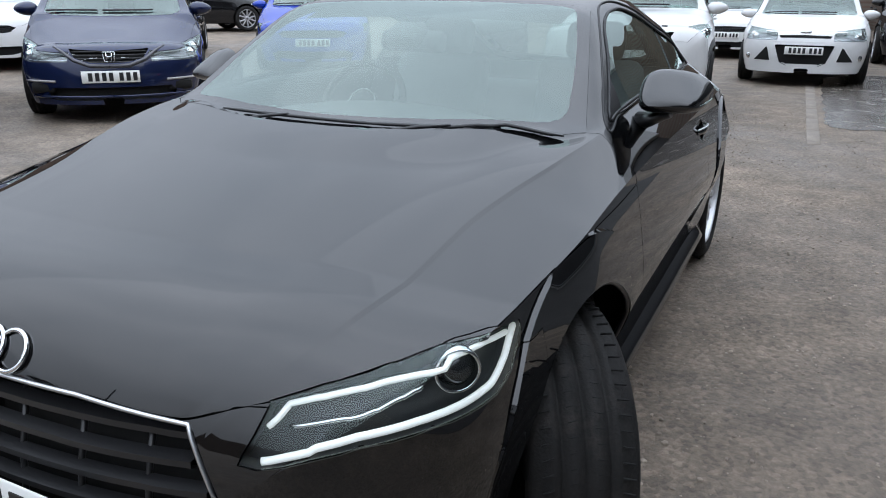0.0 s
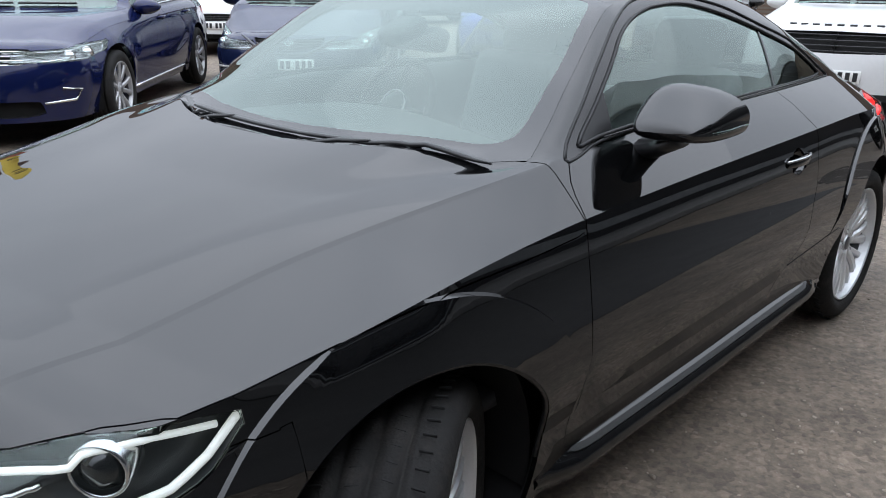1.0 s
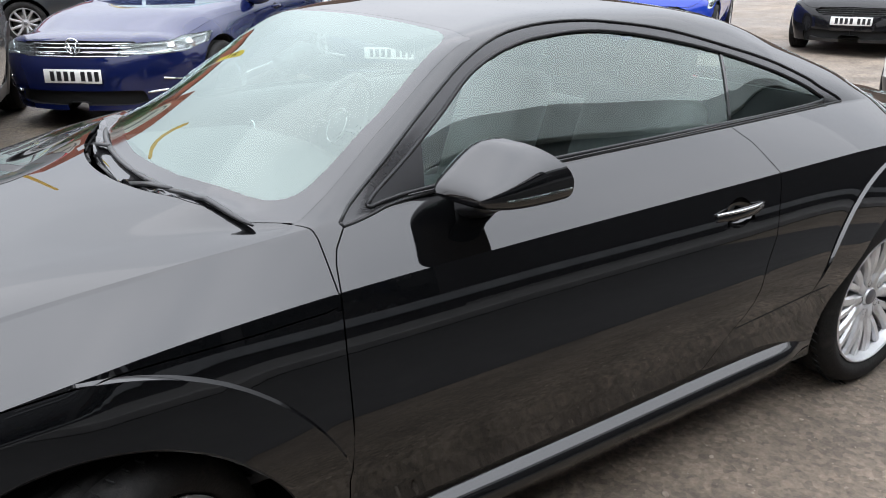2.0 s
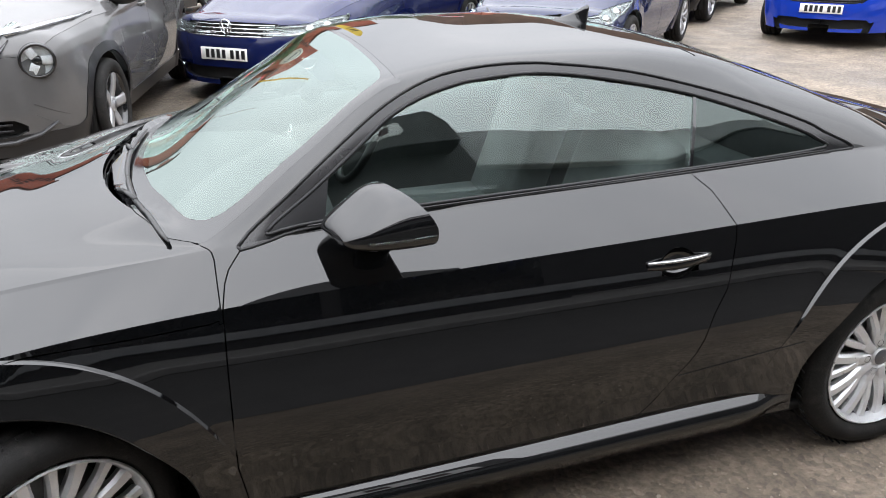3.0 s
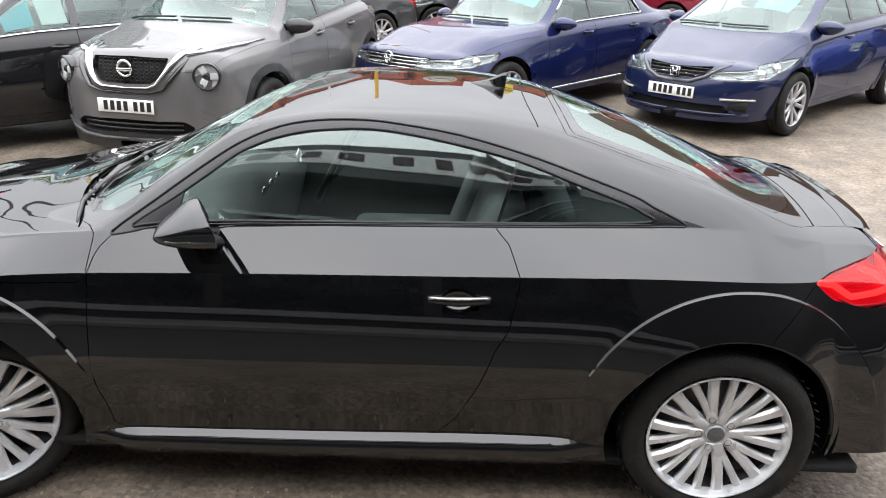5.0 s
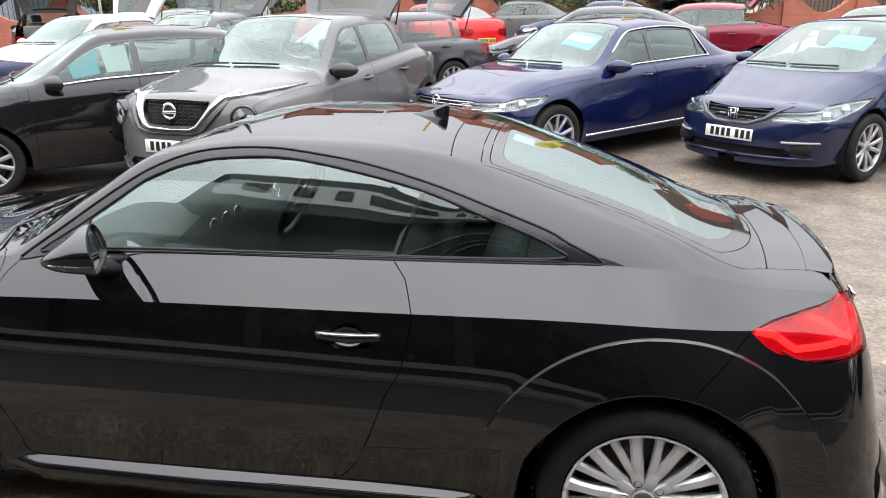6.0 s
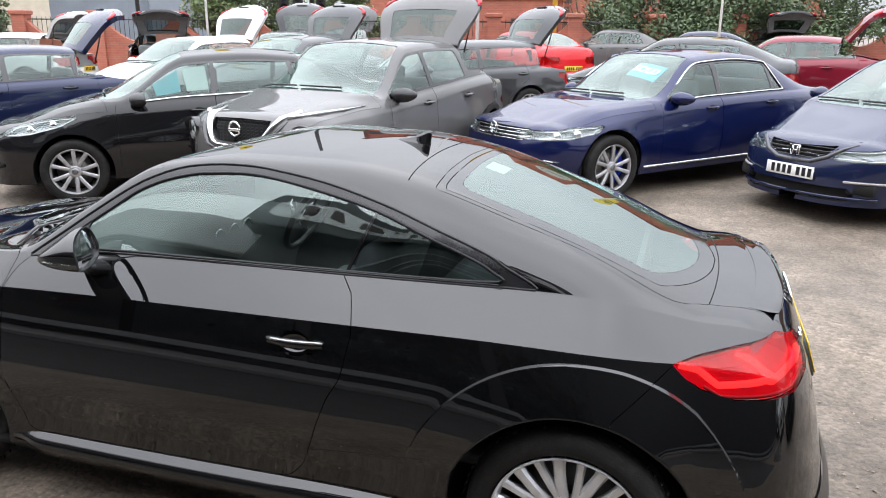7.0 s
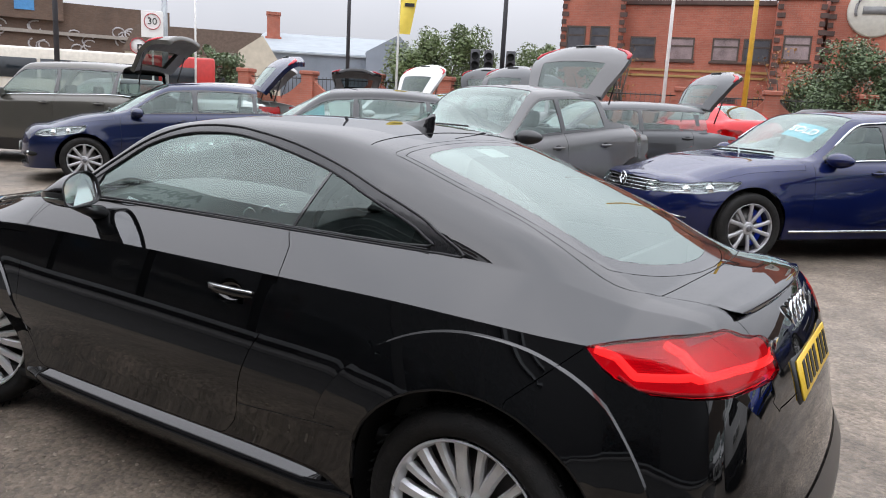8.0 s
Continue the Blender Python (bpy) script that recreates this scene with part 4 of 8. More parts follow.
# door handles with their recess
for side in (-1, 1):
    d = door_obs[side]
    bm = bmesh.new()
    rows = []
    for f in np.linspace(0, 1, 13):
        x = .292 + .190 * f
        p = on_side(x, .806 + .002 * f, -.020 * math.sin(math.pi * min(max(f * 1.12 - .06, 0), 1)) ** .6 - .003, side)
        h = .010 + .004 * math.sin(math.pi * f)
        rows.append([bm.verts.new(p + Vector((0, side * dy, dz))) for dy, dz in ((-.008, h), (0, h * .6), (.003, 0), (0, -h), (-.008, -h))])
    for p, q in zip(rows, rows[1:]):
        for k in range(4):
            bm.faces.new((p[k], p[k + 1], q[k + 1], q[k]))
    hd = part("door_handle", bm, BLACK_PAINT, d)
    # highlight along the handle's top, made as a bright metal bar
    bm = bmesh.new()
    tube(bm, [on_side(.292 + .190 * f, .815 + .002 * f, -.022 * math.sin(math.pi * min(max(f * 1.12 - .06, 0), 1)) ** .6 - .003, side) for f in np.linspace(0, 1, 13)], .0042, 6)
    part("handle_strip", bm, SATIN, hd, "bright metal strip on the handle")
    bm = bmesh.new()
    rings = []
    for k, (f, deep) in enumerate(((1.03, .001), (.96, .010), (.80, .020), (.50, .026), (.02, .028))):
        rings.append([bm.verts.new(on_side(.385 + .056 * f * math.cos(a), .806 + .038 * f * math.sin(a), deep, side)) for a in np.linspace(0, 2 * math.pi, 28, endpoint=False)])
    for p, q in zip(rings, rings[1:]):
        for i in range(28):
            j = (i + 1) % 28
            bm.faces.new((p[i], p[j], q[j], q[i]) if side > 0 else (p[j], p[i], q[i], q[j]))
    part("handle_recess", bm, BLACK_PAINT, d)

# door mirrors
for side in (-1, 1):
    d = door_obs[side]
    c = Vector((-.405, side * .887, 1.035))

    def shellpoint(u, a):
        """u: 0 at the nose of the housing, 1 at its rear rim; a: round the section, from the outer end over the top."""
        g = (1 - (1 - u) ** 2.4) ** (1 / 2.1)
        ca, sa = math.cos(a), math.sin(a)
        yy = math.copysign(abs(ca) ** .56, ca) * .099
        top = .074 - .020 * (yy / .112 + .35) ** 2
        zz = math.copysign(abs(sa) ** .62, sa) * (top if sa > 0 else .050)
        if sa > 0:
            zz *= .55 + .45 * step(0, .85, u)
        xx = -.122 + .172 * u + .050 * yy / .112 * (.3 + .7 * u) - .40 * max(0.0, zz) * u ** 2
        return Vector((c.x + xx, c.y + side * yy * (.50 + .50 * g), c.z - .012 + (zz + .012) * g - .010 * (1 - u)))

    def band(us, angles, name, mat, parent, grow=0.0):
        b_ = bmesh.new()
        rows_ = [[b_.verts.new(shellpoint(u, a) + (shellpoint(u, a) - c).normalized() * grow) for a in angles] for u in us]
        for p, q in zip(rows_, rows_[1:]):
            for k in range(len(angles) - 1):
                b_.faces.new((p[k], p[k + 1], q[k + 1], q[k]) if side < 0 else (p[k + 1], p[k], q[k], q[k + 1]))
        return part(name, b_, mat, parent)
    us = [0.0, .01, .03, .07, .13, .22, .34, .48, .62, .76, .88, .96, 1.0]
    mh = band(us, np.linspace(-.10, math.pi + .10, 30), "mirror_housing", BLACK_PAINT, d)
    band(us, np.linspace(math.pi + .10, 2 * math.pi - .10, 26), "mirror_base", GLOSS_BLACK, mh)
    bm = bmesh.new()
    rim_pts = [shellpoint(1.0, a) for a in np.linspace(0, 2 * math.pi, 48, endpoint=False)]
    mid = sum(rim_pts, Vector()) / 48
    outer = [bm.verts.new(p) for p in rim_pts]
    lip = [bm.verts.new(p.lerp(mid, .07) + Vector((.003, 0, 0))) for p in rim_pts]
    inner = [bm.verts.new(p.lerp(mid, .10) + Vector((-.012, 0, 0))) for p in rim_pts]
    for p, q in ((outer, lip), (lip, inner)):
        for k in range(48):
            bm.faces.new((p[k], p[(k + 1) % 48], q[(k + 1) % 48], q[k]))
    part("mirror_rim", bm, TRIM, mh)
    bm = bmesh.new()
    cap(bm, [p.lerp(mid, .09) + Vector((-.010, 0, 0)) for p in rim_pts], flip=side > 0)
    part("mirror_glass", bm, CHROME, mh, smooth=False)
    bm = bmesh.new()
    tube(bm, [shellpoint(u, math.copysign(1, 1) * -.13) for u in (.25, .45, .65, .85, .97)], .0035, 6)
    part("indicator_strip", bm, LENS, mh)
    bm = bmesh.new()
    tube(bm, [(-.415, side * .875, .985), (-.415, side * .835, .962), (-.41, side * .79, .948)], .040, 12, taper=[1.1, 1.0, 1.5], flat=.5)
    part("mirror_stalk", bm, TRIM, mh)

# wipers: blades low along the foot of the glass, arms back to their pivots
for y0, y1, pivot in ((.40, -.20, (-1.035, .53)), (-.14, -.69, (-1.055, -.02))):
    bm = bmesh.new()
    foot = []
    for f in np.linspace(0, 1, 16):
        y = y0 + (y1 - y0) * f
        foot.append(on_top(-.990 + .125 * (abs(y) / .7) ** 2, y, .007 + .003 * math.sin(math.pi * f))[0])
    tube(bm, foot, .0075, 6, taper=[.5, .8] + [1.0] * 12 + [.8, .4], flat=.75)
    wob = part("wiper", bm, TRIM, car)
    bm = bmesh.new()
    mid_ = foot[7]
    pv = on_top(*pivot, -.012)[0]
    arm = [mid_ + Vector((0, 0, .004)), mid_.lerp(pv, .22) + Vector((-.004, 0, .002)), mid_.lerp(pv, .5) + Vector((-.012, 0, -.012))]
    tube(bm, arm, .009, 6, taper=[.7, 1.0, .9], flat=.7)
    part("wiper_arm", bm, TRIM, wob)

# shark-fin aerial
bm = bmesh.new()
rows = []
for f, h, wd in ((0, .002, .004), (.12, .008, .012), (.30, .014, .017), (.50, .024, .019), (.70, .040, .016), (.86, .056, .013), (.95, .060, .010), (1.0, .048, .008), (1.04, .004, .008)):
    x = .395 + .135 * f
    zb = on_top(min(x, .60), 0)[0].z - .003
    rows.append([bm.verts.new((x + sx * h * .25, y, zb + z)) for y, z, sx in ((-wd, 0, 0), (-wd * .55, h * .30, .3), (-wd * .22, h * .75, .8), (0, h, 1), (wd * .22, h * .75, .8), (wd * .55, h * .30, .3), (wd, 0, 0))])
for p, q in zip(rows, rows[1:]):
    for k in range(6):
        bm.faces.new((p[k], p[k + 1], q[k + 1], q[k]))
part("aerial_fin", bm, GLOSS_BLACK, car)
# crisp spoiler lip across the tail
bm = bmesh.new()
rows = []
for y in np.linspace(-.440, .440, 41):
    x = 1.846 - .045 * (abs(y) / .46) ** 2.2
    z = on_top(min(x - .04, 1.9), y)[0].z
    e_ = 1 - step(.34, .44, abs(y)) * .9
    rows.append([bm.verts.new(p) for p in ((x - .085, y, on_top(x - .085, y)[0].z + .001), (x - .03, y, z + .001 + .003 * e_), (x, y, z + .007 * e_), (x + .004 * e_, y, z - .003), (x - .006, y, z - .022 * e_))])
for p, q in zip(rows, rows[1:]):
    for k in range(4):
        bm.faces.new((p[k], p[k + 1], q[k + 1], q[k]))
part("spoiler_lip", bm, BLACK_PAINT, car)
bm = bmesh.new()
tube(bm, [on_top(1.640 - .036 * (abs(y) / .455) ** 2, y, -.0004)[0] for y in np.linspace(-.455, .455, 31)], .0022, 5)
part("spoiler_seam", bm, VOID, car)


def on_rear(y, z, lift=0.0):
    hit, nrm, _, _ = TREE.ray_cast(Vector((4, abs(y), z)), Vector((-1, 0, 0)))
    if hit is None:
        hit, nrm, _, _ = TREE.find_nearest(Vector((2, abs(y), z)))
    if nrm.x < 0:
        nrm = -nrm
    p = hit + nrm * lift
    return Vector((p.x, p.y if y >= 0 else -p.y, p.z))


bm = bmesh.new()
box(bm, -.275, .275, .004, .06, -.066, .066, bevel=.008)
up_r = (on_rear(0, .775) - on_rear(0, .680)).normalized()
yy_r = up_r.cross(Vector((0, 1, 0)))
pm = on_rear(0, .726, .001)
plate_m = Matrix(((0, yy_r.x, up_r.x, pm.x), (1, yy_r.y, up_r.y, pm.y), (0, yy_r.z, up_r.z, pm.z), (0, 0, 0, 1)))
bmesh.ops.transform(bm, matrix=plate_m, verts=bm.verts[:])
part("plate_holder", bm, TRIM, car)
plate(car, plate_m, yellow=True)
for i in range(4):
    y = -.087 + .058 * i
    base = on_rear(y, .868, .004)
    bm = bmesh.new()
    tube(bm, [base + Vector((-math.sin(a) * .010, math.cos(a) * .036, math.sin(a) * .034)) for a in np.linspace(0, 2 * math.pi, 33)], .005, 6)
    part("badge_ring", bm, CHROME, car)
for y in (-.400, -.358):
    bm = bmesh.new()
    p = on_rear(y, .838, .003)
    box(bm, p.x - .003, p.x + .004, p.y - .017, p.y + .017, .848, .857)
    box(bm, p.x - .003, p.x + .004, p.y - .005, p.y + .005, .818, .848)
    part("badge_bar", bm, CHROME, car, smooth=False)
# exhaust, lower rear panel
bm = bmesh.new()
rows = []
for y in np.linspace(-.70, .70, 31):
    p, q = on_rear(y, .42, .004), on_rear(y, .30, .012)
    rows.append([bm.verts.new(p), bm.verts.new((p + q) / 2 + Vector((.012, 0, 0))), bm.verts.new(q)])
for p, q in zip(rows, rows[1:]):
    for k in range(2):
        bm.faces.new((p[k], p[k + 1], q[k + 1], q[k]))
part("diffuser", bm, TRIM, car)
# label stuck inside the rear screen, parking reflector marks
bm = bmesh.new()
rows = [[bm.verts.new(on_top(x, y, -.004)[0]) for y in (-.10, -.05, 0, .03)] for x in (.785, .83, .86)]
for p, q in zip(rows, rows[1:]):
    for k in range(3):
        bm.faces.new((p[k], p[k + 1], q[k + 1], q[k]))
part("window_label", bm, PLATE_WHITE, car, "white paper label inside the rear screen")

# cabin: floor, dash, steering wheel, seats
bm = bmesh.new()
box(bm, -.95, 1.55, -.72, .72, .40, .44)
part("cabin_floor", bm, material("cabin_carpet", (.05, .05, .052), rough=.9, vary=.2), car)
bm = bmesh.new()
rows = []
for y in np.linspace(-.70, .70, 25):
    k = 1 - .12 * (abs(y) / .7) ** 2
    rows.append([bm.verts.new((x, y, z)) for x, z in ((-.93, .935 * k + .05), (-.75, .965 * k + .02), (-.56, .975 * k), (-.44, .93 * k), (-.41, .80), (-.46, .60), (-.50, .45))])
for p, q in zip(rows, rows[1:]):
    for k in range(6):
        bm.faces.new((p[k], p[k + 1], q[k + 1], q[k]))
dash = part("dashboard", bm, DASH, car)
for y in (-.56, -.04, .07, .18, .62):
    bm = bmesh.new()
    tube(bm, [Vector((-.43, y + .038 * math.cos(a), .862 + .038 * math.sin(a))) for a in np.linspace(0, 2 * math.pi, 25)], .0045, 6)
    lathe(bm, [(.001, .012), (.012, .012), (.014, 0)], 14, axis="x", m=Matrix.Translation((-.445, y, .862)))
    part("air_vent", bm, CHROME, dash, "round vent with a bright ring")
bm = bmesh.new()
sw = Matrix.Translation((-.20, .36, .895)) @ pose(0, 0, 0, 0, -62, 0)
tube(bm, [sw @ Vector((.180 * math.cos(a), .180 * math.sin(a), 0)) for a in np.linspace(0, 2 * math.pi, 41)], .016, 8)
lathe(bm, [(.001, .02), (.05, .018), (.065, 0), (.06, -.03)], 20, axis="z", m=sw)
for a in (0, math.pi, -math.pi / 2):
    tube(bm, [sw @ Vector((.05 * math.cos(a + math.pi / 2), .05 * math.sin(a + math.pi / 2), 0)), sw @ Vector((.17 * math.cos(a + math.pi / 2), .17 * math.sin(a + math.pi / 2), 0))], .016, 6, flat=.4)
part("steering_wheel", bm, material("wheel_leather", (0.02, 0.02, 0.021), rough=0.45), car)
bm = bmesh.new()
tube(bm, [sw @ Vector((.062 * math.cos(a), .062 * math.sin(a), .012)) for a in np.linspace(0, 2 * math.pi, 31)], .003, 6)
part("wheel_trim_ring", bm, SATIN, car)
for y in (-.36, .36):
    st = new("seat")
    st.parent = car
    bm = bmesh.new()
    box(bm, -.15, .36, y - .24, y + .24, .44, .60, bevel=.05, seg=3)
    part("seat_cushion", bm, FABRIC, st)
    bm = bmesh.new()
    box(bm, -.07, .07, -.23, .23, 0, .56, bevel=.055, seg=3, m=Matrix.Translation((.36, y, .52)) @ pose(0, 0, 0, 0, 20, 0))
    part("seat_back", bm, FABRIC, st)
    bm = bmesh.new()
    box(bm, -.05, .05, -.13, .13, 0, .17, bevel=.045, seg=3, m=Matrix.Translation((.565, y, 1.04)) @ pose(0, 0, 0, 0, 12, 0))
    part("head_rest", bm, FABRIC, st)
bm = bmesh.new()
box(bm, .70, .82, -.60, .60, .50, .92, bevel=.05, seg=2, m=None)
box(bm, .82, 1.66, -.58, .58, .70, .74, bevel=.01)
part("rear_bench", bm, FABRIC, car)
bm = bmesh.new()
box(bm, -.42, .42, -.09, .09, .44, .66, bevel=.03, seg=2, m=Matrix.Translation((.0, 0, 0)))
part("centre_console", bm, DASH, car)
for side in (-1, 1):
    bm = bmesh.new()
    rows = []
    for x in np.linspace(-.70, 1.0, 14):
        y = .735 - .045 * step(-.2, 1.0, x)
        rows.append([bm.verts.new((x, side * a, z)) for a, z in ((y, .995 - .03 * step(-.3, -.7, x)), (y - .03, .985), (y - .05, .90), (y - .02, .72), (y - .04, .46))])
    for p, q in zip(rows, rows[1:]):
        for k in range(4):
            bm.faces.new((p[k], p[k + 1], q[k + 1], q[k]))
    part("door_card", bm, DASH, car)
bm = bmesh.new()
rows = []
for x in np.linspace(-.36, .68, 16):
    rows.append([bm.verts.new((x, y, on_top(x, y)[0].z - .035)) for y in np.linspace(-.50, .50, 9)])
for p, q in zip(rows, rows[1:]):
    for k in range(8):
        bm.faces.new((p[k], p[k + 1], q[k + 1], q[k]))
part("headlining", bm, material("headlining", (0.03, 0.03, 0.031), rough=0.9), car)
bm = bmesh.new()
box(bm, -.03, .03, -.12, .12, -.035, .035, bevel=.02, seg=2, m=Matrix.Translation((-.43, 0, 1.165)) @ pose(0, 0, 0, 0, 20, 0))
box(bm, -.06, .05, -.06, .06, -.02, .03, bevel=.015, seg=2, m=Matrix.Translation((-.475, 0, 1.185)) @ pose(0, 0, 0, 0, -25, 0))
part("rear_view_mirror", bm, TRIM, car)

# black rubber lines along both edges of the window surround, bright edge at the waist
for side in (-1, 1):
    ws = [o for o in car.children if o.name.startswith("window_surround")][0 if side < 0 else 1]
    for outline, rad in ((DLO_OUTER, .0042), (DLO_GLASS, .0050)):
        bm = bmesh.new()
        ring = [on_side(x, z, .0005, side) for x, z in along(outline + outline[:1], 2)]
        tube(bm, ring, rad, 6)
        part("rubber_seal", bm, SEAL, ws)
    bm = bmesh.new()
    tube(bm, [on_side(x, z, -.002, side) for x, z in along([(.99, 1.004), (.494, 1.005), (.1, 1.002), (-.3, .998), (-.56, .990)], 6)], .0030, 6)
    part("waist_strip", bm, TRIM_SATIN, ws)
# seam across the rear of the roof
bm = bmesh.new()
tube(bm, [on_top(.600 + .03 * (abs(y) / .5) ** 2, y, -.0006)[0] for y in np.linspace(-.495, .495, 31)], .0026, 5)
part("roof_seam", bm, VOID, car)
# trim that closes the load space behind the seats
bm = bmesh.new()
box(bm, 1.36, 1.38, -.60, .60, .45, .955)
for side in (-1, 1):
    box(bm, .86, 1.38, side * .60 - .012, side * .60 + .012, .45, .94)
part("load_trim", bm, DASH, car, smooth=False)

# ---- ground height: level at the coupe, rising gently to the back of the yard ----
def ground_z(x, y):
    return 0.020 * max(0.0, min(y - 1.2, 26.0))


# ---- parked cars ----
def parked_spec(L, W, H, wb, fo, nose_z, cowl_x, cowl_z, roof_x0, roof_x1, deck_x, deck_z, belt_f, belt_r, wheel_r, tail_z=None, rail=0.64, flare=.012):
    """Curves of an everyday car from its main sizes; x runs from the front bumper, which is at 0, to the tail at L."""
    w = W / 2
    a0, a1 = fo, fo + wb
    xf, xr = .34, L - .30
    tail_z = tail_z or deck_z - .04
    mid = (roof_x0 + roof_x1) / 2
    c = dict(
        yA=[(xf, w * .86), (a0, w * .92), (a1, w * .92), (xr, w * .86)], zA=[(xf, .20), (a0, .22), (a1, .22), (xr, .27)],
        yB=[(xf, w * .92), (a0, w * .965), (a1, w * .965), (xr, w * .92)], zB=[(xf, .38), (xr, .40)],
        yM=[(xf, w * .94), (a0, w), (L / 2, w * .985), (a1, w), (xr, w * .93)], zM=[(xf, .56), (xr, .62)],
        yS=[(xf, w * .90), (a0, w * .975), (L / 2, w * .965), (a1, w * .97), (xr, w * .88)],
        zS=[(xf, nose_z - .10), (a0, cowl_z - .20), (L / 2, belt_f - .09), (a1, belt_r - .09), (xr, min(belt_r, deck_z) - .10)],
        yT=[(xf, w * .74), (a0, w * .82), (cowl_x + .1, w * .90), (mid, w * .90), (a1, w * .87), (xr, w * .78)],
        zT=[(xf, nose_z - .03), (a0, cowl_z - .08), (cowl_x + .1, belt_f - .01), (mid, (belt_f + belt_r) / 2), (a1, belt_r), (xr, min(deck_z - .01, belt_r))],
        yR=[(xf, w * .45), (a0, w * .55), (cowl_x, w * .80), (cowl_x + .12, w * .86), (roof_x0, w * (rail + .05)), (mid, w * (rail + .03)), (roof_x1, w * rail), (deck_x, w * .66), (xr, w * .62)],
        zR=[(xf, nose_z - .012), (a0, cowl_z - .045), (cowl_x, cowl_z - .005), (cowl_x + .12, belt_f + .02), (roof_x0, H - .075), (mid, H - .05), (roof_x1, H - .085), (deck_x, deck_z + .02), (xr, tail_z - .01)],
        zC=[(xf, nose_z), (a0, cowl_z - .035), (cowl_x - .12, cowl_z), (cowl_x + .05, cowl_z + .06), ((cowl_x + roof_x0) / 2, (cowl_z + H) / 2 + .035), (roof_x0, H - .025), (mid, H), (roof_x1, H - .035), (deck_x, deck_z + .05), (xr, tail_z)])
    # keep keys in order
    for k in c:
        keys = sorted(c[k])
        out = [keys[0]]
        for q in keys[1:]:
            if q[0] - out[-1][0] > .03:
                out.append(q)
        c[k] = out
    return dict(soft=True, half=w, axles=(a0, a1), axle_z=wheel_r, flare_r=wheel_r + .12, flare_w=.03, flare=flare,
                front=dict(x=xf, depth=.34, p=3.2, z=.20, bow=.22, run=.8), rear=dict(x=xr, depth=.30, p=3.8, z=.28, bow=.16, run=.6),
                curves=c, L=L, W=W, H=H, wb=wb, fo=fo, wheel_r=wheel_r, cowl_x=cowl_x, cowl_z=cowl_z, roof_x0=roof_x0, roof_x1=roof_x1, deck_x=deck_x, deck_z=deck_z, belt_f=belt_f, belt_r=belt_r, nose_z=nose_z)


